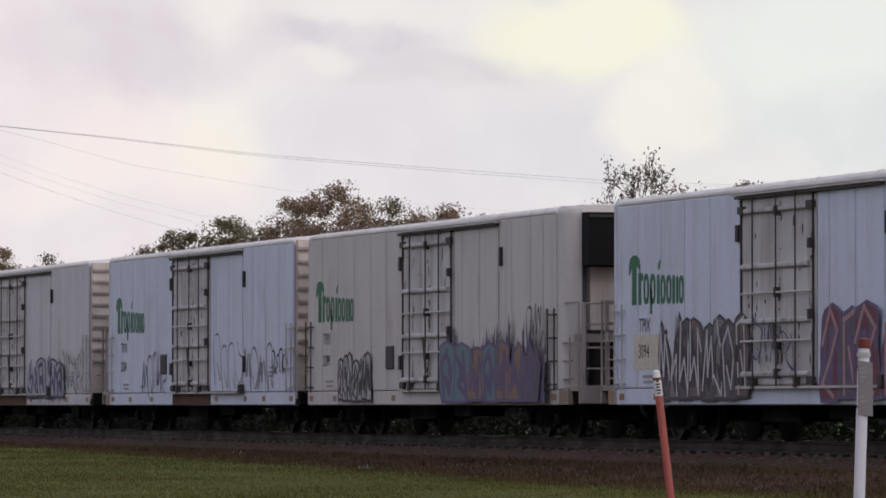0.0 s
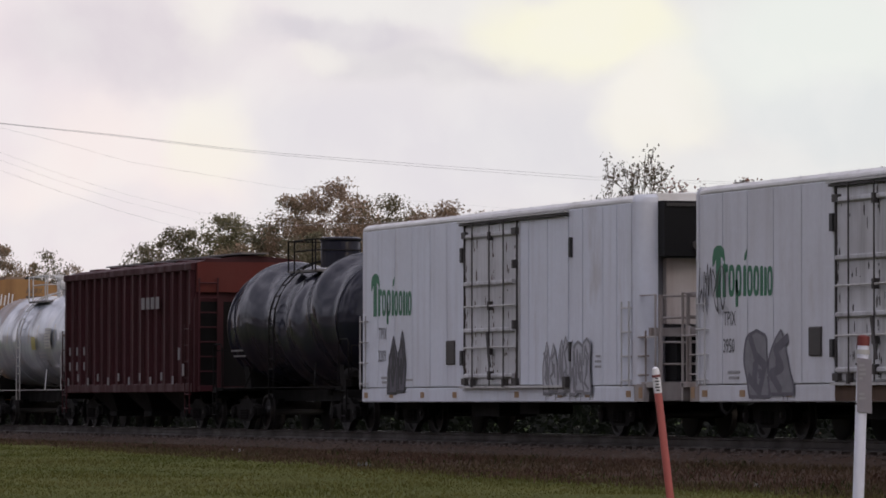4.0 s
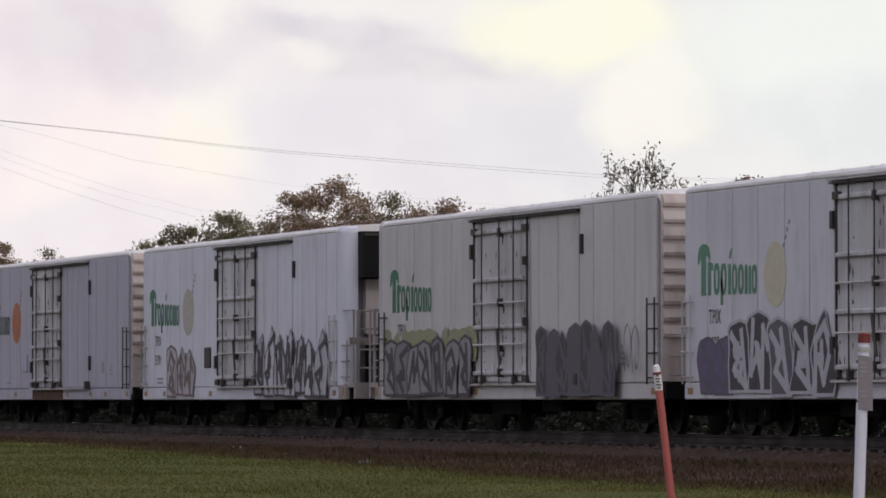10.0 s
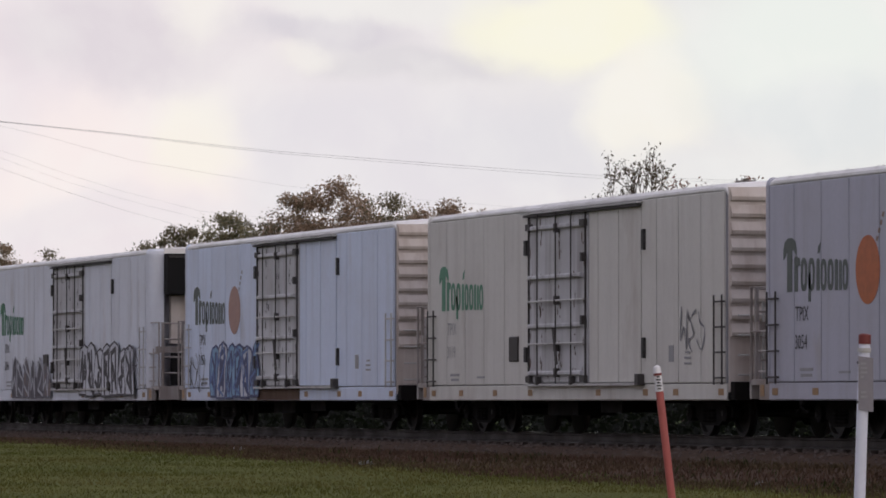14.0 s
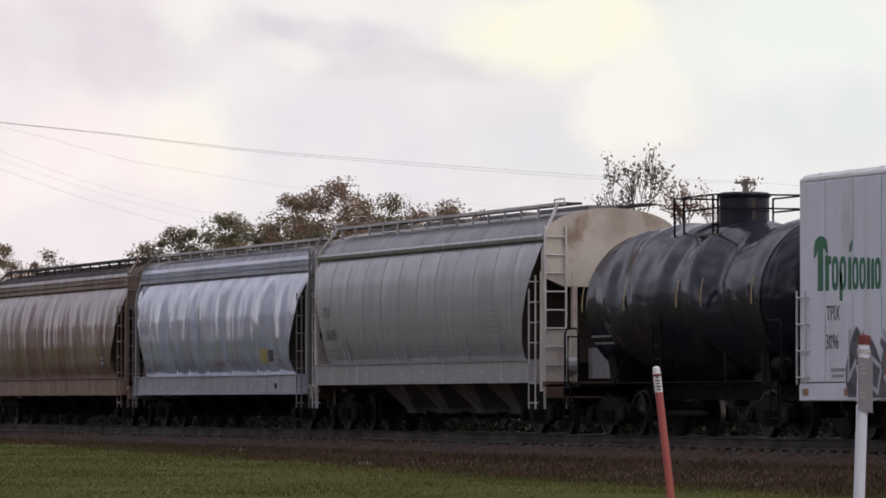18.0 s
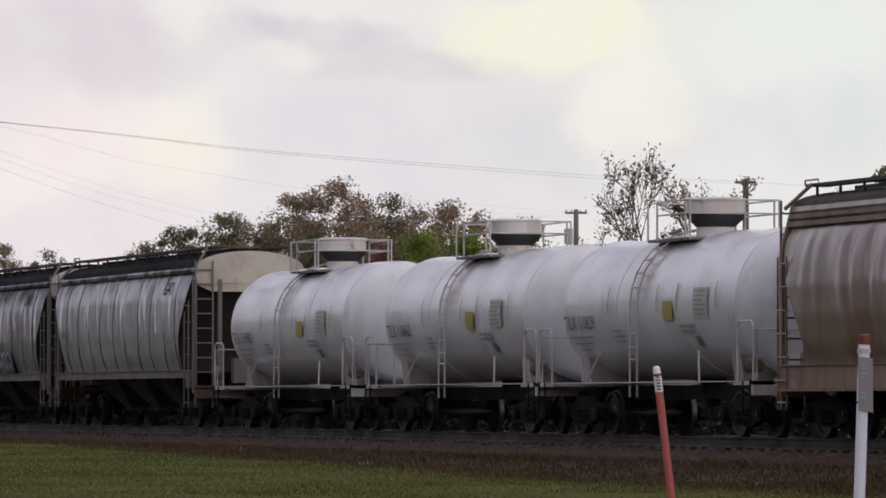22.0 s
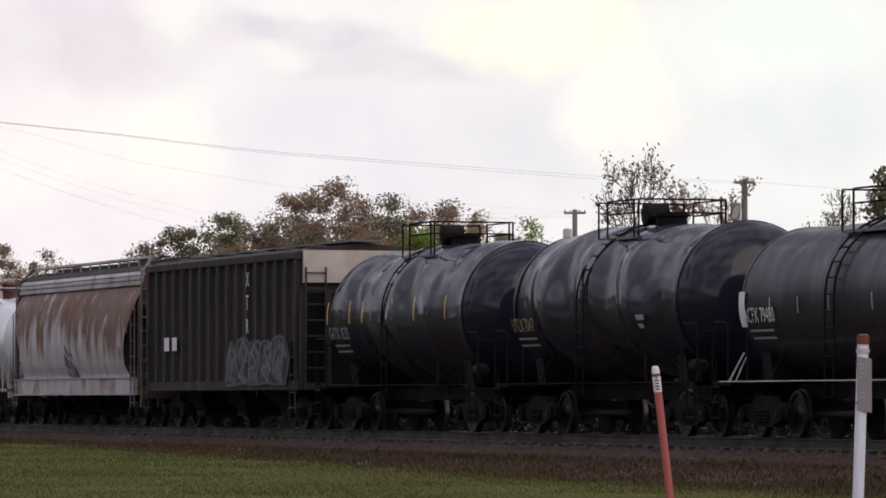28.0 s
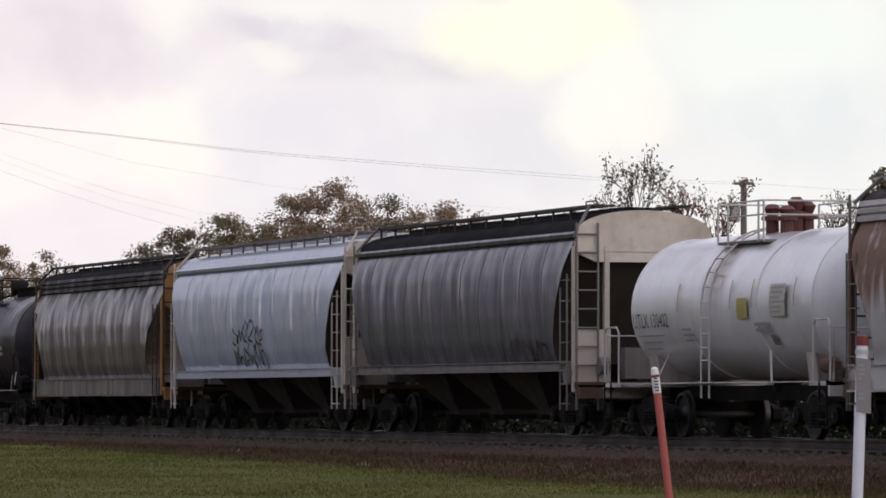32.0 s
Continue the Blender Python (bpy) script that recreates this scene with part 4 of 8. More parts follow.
def white_marker():
    foot = spot(81.5, 0, 46.0)
    gz = ground_z(foot.x, foot.y)
    t = thing("marker_post", "white marker post with a dark red cap and sign plate", "post")
    t.location = (foot.x, foot.y, gz)
    top = spot(83.0, 13.4, 46.0) - Vector((foot.x, foot.y, gz))
    at = lambda k: top * k
    pale = paint("white_post", (0.72, 0.74, 0.85), (0.42, 0.42, 0.45), 0.3, 0.45)
    part("shaft", Geo().tube([tuple(top * -0.05), tuple(at(0.5)), tuple(at(0.955))], 0.052, 16), pale, t, smooth=True)
    part("collar", Geo().tube([tuple(at(0.915)), tuple(at(0.935))], 0.062, 16), MAT["rod_light"], t, smooth=True)
    part("cap", Geo().tube([tuple(at(0.953)), tuple(at(0.995))], 0.057, 16), MAT["red_cap"], t, smooth=True)
    part("cap_rim", Geo().tube([tuple(at(0.995)), tuple(at(1.0))], 0.05, 16, 0.03), MAT["red_cap"], t, smooth=True)
    plate = Geo()
    c = at(0.79)
    n_ = -AHEAD
    corners = []
    for a, z in ((-0.05, -0.27), (0.085, -0.29), (0.085, 0.20), (-0.05, 0.22)):
        corners.append(c + ASIDE * a + UP * z + n_ * 0.062)
    back = [p - n_ * 0.012 for p in corners]
    plate.loft([[tuple(p) for p in corners], [tuple(p) for p in back]])
    pl = part("sign_plate", plate, plain("weathered_plate", (0.24, 0.225, 0.25), 0.5), t, "grey metal sign plate with faded print")
    pr = Geo()
    for z, w in ((0.14, 0.05), (0.10, 0.06), (0.06, 0.06), (0.02, 0.03), (-0.12, 0.05), (-0.16, 0.06)):
        p = c + UP * z + n_ * 0.066 + ASIDE * -0.03
        pr.add([tuple(p), tuple(p + ASIDE * w), tuple(p + ASIDE * w + UP * 0.02), tuple(p + UP * 0.02)], [(0, 1, 2, 3)])
    part("print", pr, MAT["letter_grey"], pl)
    for z in (0.16, -0.2):
        p = c + UP * z
        part("clamp", Geo().tube([tuple(p - UP * 0.012), tuple(p + UP * 0.012)], 0.06, 14), MAT["rod"], t)


red_marker()
white_marker()
# ---- running gear ----
SPIN = []          # wheelsets, by their place on the bogie


def build_bogie(parent):
    g = Geo().box(-0.16, 0.16, -0.95, 0.95, 0.42, 0.66).box(-0.3, 0.3, -0.35, 0.35, 0.62, 0.74)
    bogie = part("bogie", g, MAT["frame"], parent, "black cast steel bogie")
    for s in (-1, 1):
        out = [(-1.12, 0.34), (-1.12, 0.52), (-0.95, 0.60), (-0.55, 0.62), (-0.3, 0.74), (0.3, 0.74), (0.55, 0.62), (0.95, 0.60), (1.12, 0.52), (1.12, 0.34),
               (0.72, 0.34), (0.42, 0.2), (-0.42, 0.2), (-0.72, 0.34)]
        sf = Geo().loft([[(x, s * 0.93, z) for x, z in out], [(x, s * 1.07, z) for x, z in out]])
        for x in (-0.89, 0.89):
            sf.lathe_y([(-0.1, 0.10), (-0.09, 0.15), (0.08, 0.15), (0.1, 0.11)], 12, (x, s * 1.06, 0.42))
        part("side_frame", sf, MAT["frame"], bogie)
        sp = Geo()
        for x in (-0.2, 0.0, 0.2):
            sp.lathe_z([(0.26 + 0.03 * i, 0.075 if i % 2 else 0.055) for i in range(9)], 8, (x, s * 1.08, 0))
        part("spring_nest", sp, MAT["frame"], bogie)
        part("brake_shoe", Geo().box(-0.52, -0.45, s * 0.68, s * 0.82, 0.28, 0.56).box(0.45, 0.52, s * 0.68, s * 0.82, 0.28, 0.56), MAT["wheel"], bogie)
    for x in (-0.89, 0.89):
        w = Geo().lathe_y([(-1.0, 0.07), (1.0, 0.07)], 10)
        for s in (-1, 1):
            prof = [(0.66, 0.08), (0.66, 0.36), (0.68, 0.45), (0.71, 0.45), (0.715, 0.42), (0.80, 0.415)]
            w.lathe_y([(s * y, r) for y, r in prof] + [(s * 0.80, 0.36), (s * 0.75, 0.33), (s * 0.74, 0.16), (s * 0.80, 0.11), (s * 0.80, 0.08)], 28)
            w.box(-0.05, 0.05, s * 1.16, s * 1.19, -0.02, 0.02).box(-0.02, 0.02, s * 1.16, s * 1.19, -0.05, 0.05)
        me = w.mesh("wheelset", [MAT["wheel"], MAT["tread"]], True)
        for p in me.polygons:
            r = [math.hypot(me.vertices[i].co.x, me.vertices[i].co.z) for i in p.vertices]
            if min(r) > 0.40 and 0.712 < abs(p.center.y) < 0.79:
                p.material_index = 1
        ws = new("wheelset", me)
        ws.parent, ws.location = bogie, (x, 0, 0.42)
        tagged(ws, "steel wheelset with a polished tread")
        SPIN.append(ws)
    return bogie


BOGIE = []


def add_bogies(car, xs):
    for x in xs:
        if not BOGIE:
            b = build_bogie(car)
            b.location = (x, 0, 0)
            BOGIE.append(b)
        else:
            b = copy_thing(BOGIE[0], pose(x, 0, 0))
            b.parent = car
            SPIN.extend(o for o in b.children if o.name.startswith("wheelset"))


def add_coupler(car, x, s):
    g = Geo().box(min(x - s * 0.7, x), max(x - s * 0.7, x), -0.09, 0.09, 0.72, 0.90).box(min(x, x + s * 0.28), max(x, x + s * 0.28), -0.14, 0.12, 0.70, 0.95)
    g.tube([(x - s * 0.2, -0.35, 0.7), (x, -0.38, 0.5), (x + s * 0.25, -0.36, 0.42)], 0.03, 6)
    part("coupler", g, MAT["frame"], car, smooth=True)


def rungs(car, x0, x1, y, zs, mat, name="ladder", rails=True, r=0.018):
    g = Geo()
    for z in zs:
        g.tube([(x0, y + 0.07, z), (x0, y, z), (x1, y, z), (x1, y + 0.07, z)], r, 6)
    if rails:
        for x in (x0, x1):
            g.box(x - 0.010, x + 0.010, y - 0.008, y + 0.022, zs[0] - 0.12, zs[-1] + 0.12)
    return part(name, g, mat, car)


def chips(car, y, rows, mat, name="stencil", label=""):
    """Small flat marks: x, z, width, height."""
    for x, z, w, h in rows:
        g = Geo().box(x, x + w, y - 0.006, y, z, z + h)
        part(name, g, mat, car, label)


def marks_on(car, surf, rows, mat, name="stencil", label=""):
    """Flat painted marks on a curved side: x, z, width, height."""
    for x, z, w, h in rows:
        g = Geo().loft([[(x + w * k / 4, surf(x + w * k / 4, z + h * q) - 0.006, z + h * q) for q in (0, 0.5, 1)] for k in range(5)], False, False)
        part(name, g, mat, car, label)


def letters_on(car, surf, words, size, x, z, mat, stretch=0.8):
    """Lettering laid on a curved side."""
    ob = lettering(car, words, size, x, 0.0, z, mat, stretch=stretch)
    for v in ob.data.vertices:
        v.co.z = -surf(x + v.co.x, z + v.co.y) + 0.006
    return ob


# ---- spray paint ----
STROKES = (
    ((0.0, 0.1), (0.3, 0.95), (0.45, 0.3), (0.7, 0.85), (1.0, 0.2)), ((0.0, 0.6), (0.4, 1.0), (0.9, 0.75), (0.5, 0.4), (0.1, 0.15), (0.8, 0.0)),
    ((0.1, 0.0), (0.0, 0.7), (0.5, 0.95), (0.9, 0.55), (0.6, 0.1), (0.3, 0.4)), ((0.0, 0.9), (0.55, 0.6), (0.2, 0.3), (0.9, 0.0), (0.6, 0.95)),
    ((0.0, 0.25), (0.6, 0.0), (1.0, 0.5), (0.45, 0.7), (0.2, 1.0)), ((0.15, 1.0), (0.0, 0.2), (0.4, 0.5), (0.65, 0.0), (0.75, 0.9), (1.0, 0.6)),
    ((0.9, 1.0), (0.25, 0.8), (0.6, 0.45), (0.0, 0.3), (0.5, 0.0)), ((0.3, 0.0), (0.1, 0.9), (0.7, 1.0), (0.85, 0.1), (0.45, 0.55)))


COATS = {}      # how thick the paint already lies on each car


def spray(car, x0, x1, z0, z1, surf, fill, edge, n=6, seed=1, shear=0.0, spiky=0.0, drip=0.3, label="spray-painted tag", more=(), ink=None):
    """A row of swollen, crowded shapes on a side wall, each with a rim, bent lines inside it and runs of paint below.
    spiky: how far the tops draw out into points."""
    rnd = random.Random(seed)
    w = (x1 - x0) / n
    deep = [COATS.get(car.name, 0.004)]

    def strip(g, cx, half, lo, hi, lean, tip, wob):
        """A filled upright shape, by height: rounded or pointed at the top."""
        deep[0] += 0.0007
        rings = []
        for k in range(15):
            q = k / 14
            z = lo + (hi - lo) * q
            if tip > 0.15:
                f = min(1.0, (1 - q) / (0.25 + tip)) ** 0.8
            else:
                f = math.sqrt(max(0.0, 1 - max(0.0, (q - 0.80) / 0.20) ** 2.4))
            f *= 0.9 + 0.1 * min(1.0, q / 0.12)
            c = cx + lean * (z - lo) + half * wob * math.sin(q * 5.1 + cx * 9)
            e = half * f * (1 + 0.16 * noise.noise((cx * 5, z * 2.6, seed)))
            zc_ = max(0.685, z)
            rings.append([(x, surf(x, zc_) - deep[0], zc_) for x in (c - e, c - e * 0.33, c + e * 0.33, c + e)])
        g.loft(rings, False, False)

    def ribbon(g, pts, wide):
        for (ax, az), (bx, bz) in zip(pts, pts[1:]):
            deep[0] += 0.00035
            d = math.hypot(bx - ax, bz - az) or 1.0
            ux, uz = (bx - ax) / d, (bz - az) / d
            rings = []
            for k in range(4):
                t = -wide + (d + 2 * wide) * k / 3
                cx, cz = ax + ux * t, az + uz * t
                ring = []
                for q in (-1, 1):
                    x, z = cx - uz * wide * q, max(0.685, cz + ux * wide * q)
                    ring.append((x, surf(x, z) - deep[0], z))
                rings.append(ring)
            g.loft(rings, False, False)

    tints = (fill,) + tuple(more)
    for i in range(n):
        lo = z0 + rnd.uniform(0.0, 0.06) * (z1 - z0)
        hi = z1 - rnd.uniform(0, 0.16) * (z1 - z0) + spiky * rnd.uniform(-0.35, 0.25) * (z1 - z0)
        cx = x0 + w * (i + 0.5) + rnd.uniform(-0.06, 0.06) * w
        half = w * rnd.uniform(0.44, 0.64)
        wob = rnd.uniform(-0.22, 0.22)
        lean = shear + rnd.uniform(-0.12, 0.12)
        tip = spiky if spiky > 0.15 else rnd.choice((0.0, 0.0, 0.05, 0.22))
        rim, body, lines = Geo(), Geo(), Geo()
        strip(rim, cx, half + 0.045, lo - 0.03, hi + 0.06, lean, tip, wob)
        for _ in range(int(2.2 * drip + rnd.random())):
            x = cx + rnd.uniform(-0.4, 0.4) * w
            d0, d1 = lo + 0.1, max(0.685, lo - rnd.uniform(0.05, 0.3))
            rim.loft([[(x + q, surf(x, d0 + (d1 - d0) * k / 3) - 0.003, d0 + (d1 - d0) * k / 3) for k in range(4)] for q in (-0.015, 0.015)], False, False)
        st = part("graffiti_shape", rim, edge, car, label)
        strip(body, cx, half - 0.02, lo + 0.03, hi, lean, tip, wob)
        part("fill", body, tints[i % len(tints)], st)
        # counters: short slits and bent strokes that break up the fill
        for k in range(rnd.randint(2, 3)):
            za = lo + (hi - lo) * rnd.uniform(0.12, 0.5)
            strip(lines, cx + half * rnd.uniform(-0.35, 0.35), half * rnd.uniform(0.12, 0.26), za, za + (hi - lo) * rnd.uniform(0.15, 0.38), lean, 0.0, 0.3)
        shape = STROKES[rnd.randrange(len(STROKES))]
        ribbon(lines, [(cx + half * (1.5 * a - 0.75) + lean * (hi - lo) * b, lo + (hi - lo) * (0.08 + 0.8 * b)) for a, b in shape], max(0.03, 0.085 * w))
        part("inner_line", lines, edge, st)
        if ink:
            glint = Geo()
            shape = STROKES[rnd.randrange(len(STROKES))]
            ribbon(glint, [(cx + half * (1.8 * a - 0.9) + lean * (hi - lo) * b, lo + (hi - lo) * (0.05 + 0.92 * b)) for a, b in shape], max(0.024, 0.05 * w))
            part("thin_line", glint, ink, st)
    COATS[car.name] = deep[0]


def scrawl(car, x0, x1, z0, z1, surf, ink, seed=1, loops=7, r=0.028, label="thin sprayed scrawl"):
    """Looping thin spray lines that spell nothing."""
    rnd = random.Random(seed)
    step = (x1 - x0) / loops
    for i in range(loops):
        cx = x0 + step * (i + 0.5)
        shape = STROKES[rnd.randrange(len(STROKES))]
        shape = [shape[0]] + list(shape) + [shape[-1]]
        sx, sz = step * rnd.uniform(0.9, 1.4), (z1 - z0) * rnd.uniform(0.7, 1.0)
        ox, oz = cx - sx / 2, z0 + rnd.uniform(0, 0.25) * (z1 - z0)
        line = []
        for (ax, az), (bx, bz), (px, pz), (qx, qz) in zip(shape, shape[1:], shape[2:], shape[3:]):
            for k in range(6):
                t = k / 6
                w0, w1, w2, w3 = -0.5 * t + t * t - 0.5 * t ** 3, 1 - 2.5 * t * t + 1.5 * t ** 3, 0.5 * t + 2 * t * t - 1.5 * t ** 3, -0.5 * t * t + 0.5 * t ** 3
                line.append((ox + sx * (w0 * ax + w1 * bx + w2 * px + w3 * qx), oz + sz * (w0 * az + w1 * bz + w2 * pz + w3 * qz)))
        left, right = [], []
        for k, (x, z) in enumerate(line):
            (x_, z_), (x__, z__) = line[max(0, k - 1)], line[min(len(line) - 1, k + 1)]
            d = math.hypot(x__ - x_, z__ - z_) or 1.0
            q = r * (0.75 + 0.35 * math.sin(k * 0.7 + i))
            dx, dz = -(z__ - z_) / d * q, (x__ - x_) / d * q
            lift_ = COATS.get(car.name, 0.004) + 0.004 + 0.0004 * i
            left.append((x - dx, surf(x - dx, z - dz) - lift_, z - dz))
            right.append((x + dx, surf(x + dx, z + dz) - lift_, z + dz))
        part("graffiti_line", Geo().loft([left, right], False, False), ink, car, label)


def flat_side(x, z):
    return -1.575


# ---- insulated boxcars ----
RL, RH = 17.3, 8.65


def rail_end(car, s, mat):
    """Platform, railing, step and ladder on the machinery end; s is the side of the car along the track."""
    def bx(g, a, b, *r):
        return g.box(min(s * a, s * b), max(s * a, s * b), *r)
    g = Geo()
    bx(g, 8.6, 9.72, -1.5, 1.5, 0.92, 1.02)
    bx(g, 9.66, 9.74, -1.5, 1.5, 0.68, 1.0)
    bx(g, 8.5, 9.15, -1.55, -1.44, 0.66, 0.98)
    platform = part("end_platform", g, mat, car, "grimy white end platform")
    chips(car, -1.552, [(s * 9.0 - 0.09, 0.72, 0.18, 0.2)], MAT["amber"], "reflector")
    for y in (-1.4, -0.5, 0.5, 1.4):
        part("stanchion", Geo().box(min(s * 9.62, s * 9.70), max(s * 9.62, s * 9.70), y - 0.028, y + 0.028, 1.0, 2.62), mat, platform)
    for z in (1.35, 1.75, 2.2, 2.6):
        for y0, y1 in ((-1.42, -0.5), (0.5, 1.42)):
            part("rail", Geo().tube([(s * 9.66, y0, z), (s * 9.66, y1, z)], 0.022, 6), mat, platform)
    part("side_rail", Geo().tube([(s * 8.72, -1.5, 1.0), (s * 8.72, -1.5, 2.62), (s * 9.66, -1.5, 2.62), (s * 9.66, -1.5, 1.0)], 0.026, 6).tube([(s * 8.72, -1.5, 1.85), (s * 9.66, -1.5, 1.85)], 0.02, 6), mat, platform)
    x0, x1 = sorted((s * 8.82, s * 9.2))
    rungs(car, x0, x1, -1.53, [1.15, 1.5, 1.85], mat, "step_ladder")
    part("equipment_box", Geo().box(min(s * 8.7, s * 9.3), max(s * 8.7, s * 9.3), -0.95, 0.95, 1.04, 1.9), MAT["grille"], car, "black fuel and equipment box")
    part("cross_beam", Geo().box(min(s * 9.3, s * 9.42), max(s * 9.3, s * 9.42), -1.5, 1.5, 1.86, 2.02), mat, car)


def reefer(tint, unit, mark="", logo="green", fruit="", seed=1, patch=False):
    """White insulated boxcar. unit: +1 with the cooling unit at its leading end, -1 at its trailing end."""
    body_mat = MAT["reefer_" + tint]
    words = {"cool": "bluish white", "cream": "dirty cream", "white": "white", "ivory": "off-white", "lilac": "weathered grey", "pale": "pale white"}[tint]
    car = thing("refrigerated_boxcar", f"{words} insulated boxcar with a barred plug door", "freight car", "freight train")
    # shell
    core = Geo().box(-RH, RH, -1.535, 1.535, 0.66, 4.36)
    part("shell", core, MAT["seam"], car)
    sill = Geo().slab(-RH, RH, -1.562, -1.50, 0.65, 0.95, 0.02).slab(-RH, RH, 1.50, 1.562, 0.65, 0.95, 0.02)
    part("side_sill", sill, body_mat, car)
    prof = [(-1.55, 4.36), (-1.565, 4.385), (-1.56, 4.43), (-1.50, 4.49), (-0.8, 4.55), (0, 4.58), (0.8, 4.55), (1.50, 4.49), (1.56, 4.43), (1.565, 4.385), (1.55, 4.36)]
    rr = [[(x, y * k, z - d) for y, z in prof] for x, k, d in ((-RH - 0.02, 0.985, 0.10), (-RH + 0.06, 1, 0.02), (-RH + 0.3, 1, 0), (RH - 0.3, 1, 0), (RH - 0.06, 1, 0.02), (RH + 0.02, 0.985, 0.10))]
    part("roof", Geo().loft(rr), MAT["roof_white"], car, smooth=True)
    for i in range(13):
        x = -7.8 + 1.3 * i
        part("roof_rib", Geo().loft([[(x + q, y, z + 0.02) for y, z in prof[2:9]] for q in (-0.03, 0.03)], False, False), MAT["roof_white"], car)
    # side panels, each a little proud, with open seams
    o = 0.75 if unit > 0 else 0.0      # the door stands off centre, towards the ribbed end
    cuts = [0.06, 1.2, 2.42, 3.65, 4.95, 6.42 + o] if not o else [0.06, 1.2, 2.42, 3.65, 4.9, 6.05, 6.42 + o]
    cuts2 = [12.95 + o, 13.75 + o, 14.9 + o, 16.05 + o / 2, 17.24]
    pm = {}
    for a, b in list(zip(cuts, cuts[1:])) + list(zip(cuts2, cuts2[1:])):
        w = round(b - a - 0.03, 3)
        if w not in pm:
            pm[w] = Geo().slab(0, w, -1.57, -1.52, 0.965, 4.35, 0.012).mesh("panel", body_mat)
        part("panel", pm[w], None, car, at=(a - RH, 0, 0))
    far = Geo()
    for i in range(14):
        far.slab(-RH + 0.05 + i * 1.23, -RH + 1.23 + i * 1.23, 1.52, 1.57, 0.965, 4.285, 0.012)
    part("far_side_panels", far, body_mat, car)
    # plug door and the panel that it slides over
    RD = RH - o
    for a, b in ((10.06, 10.55), (10.58, 11.7), (11.73, 12.92)):
        part("panel", Geo().slab(a - RD, b - RD, -1.58, -1.52, 0.99, 4.24, 0.012), body_mat, car)
    door = part("plug_door", Geo().slab(6.5 - RD, 10.02 - RD, -1.585, -1.5, 0.99, 4.24, 0.03), MAT["door_grey"], car, "dull white sliding plug door")
    ym = -1.62
    for z in (4.02, 3.05, 2.1, 1.18):
        part("crossbar", Geo().slab(6.62 - RD, 9.72 - RD, ym - 0.03, -1.57, z - 0.045, z + 0.045, 0.02), MAT["door_grey"], door)
    for d in (7.25, 8.35, 9.25):
        part("lock_rod", Geo().tube([(d - RD, ym - 0.05, 0.98), (d - RD, ym - 0.05, 4.28)], 0.016, 8), MAT["rod"], door, smooth=True)
    for z in (2.58, 1.75):
        part("handle_bar", Geo().tube([(6.7 - RD, ym - 0.05, z), (9.95 - RD, ym - 0.05, z)], 0.024, 6), MAT["rod_light"], door)
    for d in (6.55, 9.9):
        part("door_edge", Geo().box(d - RD - 0.016, d - RD + 0.016, -1.62, -1.57, 0.99, 4.24), MAT["rod"], door)
    for d, z in ((8.35, 4.0), (8.35, 2.6), (8.35, 1.7), (8.35, 1.2), (7.25, 1.05), (9.25, 1.05), (9.9, 2.2), (9.9, 3.4)):
        part("latch", Geo().box(d - RD - 0.045, d - RD + 0.045, -1.70, -1.6, z - 0.10, z + 0.07), MAT["rod"], door)
    rnd = random.Random(seed * 13 + 5)
    grime = Geo()
    for _ in range(80):
        dx = rnd.choice((6.62, 7.25, 8.35, 8.35, 9.25, 9.8)) + rnd.gauss(0, 0.05) if rnd.random() < 0.8 else rnd.uniform(6.7, 9.8)
        dx = min(9.9, max(6.55, dx))
        z = 1.0 + 3.1 * rnd.random() ** 1.5
        hw, h = rnd.uniform(0.008, 0.034), rnd.uniform(0.03, 0.22)
        z1_ = min(4.22, z + h)
        ring = [(dx - RD - hw * 0.4, z), (dx - RD + hw * 0.5, z + 0.01), (dx - RD + hw, (z + z1_) / 2), (dx - RD + hw * 0.3, z1_), (dx - RD - hw, (z + 2 * z1_) / 3)]
        grime.loft([[(x, y, zz) for x, zz in ring] for y in (-1.589 - 0.002 * rnd.random(), -1.583)])
    part("grease_runs", grime, MAT["rust_iron" if seed % 2 else "rod"], door, "dark grease and rust runs on the door")
    for z in (1.0, 3.98):
        for x0, x1 in ((6.5, 6.75), (9.7, 9.98)):
            part("hinge_arm", Geo().box(x0 - RD, x1 - RD, -1.66, -1.57, z, z + 0.13), MAT["rod"], door)
    part("lever", Geo().tube([(8.3 - RD, -1.70, 2.05), (8.55 - RD, -1.72, 1.35)], 0.03, 6), MAT["rod"], door)
    part("door_track", Geo().box(6.35 - RD, 12.95 - RD, -1.66, -1.56, 4.245, 4.285), MAT["rod"], car, "dark overhead door track")
    part("track_hood", Geo().box(6.3 - RD, 13.0 - RD, -1.69, -1.56, 4.30, 4.335), MAT["rod_light"], car)
    part("door_threshold", Geo().box(6.4 - RD, 13.0 - RD, -1.66, -1.55, 0.93, 0.975), MAT["rod_light"], car)
    if seed in (3, 9, 10, 4):
        part("worn_sill_plate", Geo().box(6.42 - RD, 10.0 - RD, -1.572, -1.55, 0.665, 0.925), MAT["rust_iron"], car, "rusty worn plate under the door")
    for d, z in ((6.38, 3.65), (6.38, 1.55), (13.12, 3.62), (13.12, 1.62)):
        wide = 0.07 if d < 7 else 0.05
        part("door_stop", Geo().box(d - RD - wide, d - RD + wide, -1.63, -1.56, z - (0.15 if d < 7 else 0.19), z + (0.15 if d < 7 else 0.19)), MAT["black"], car)
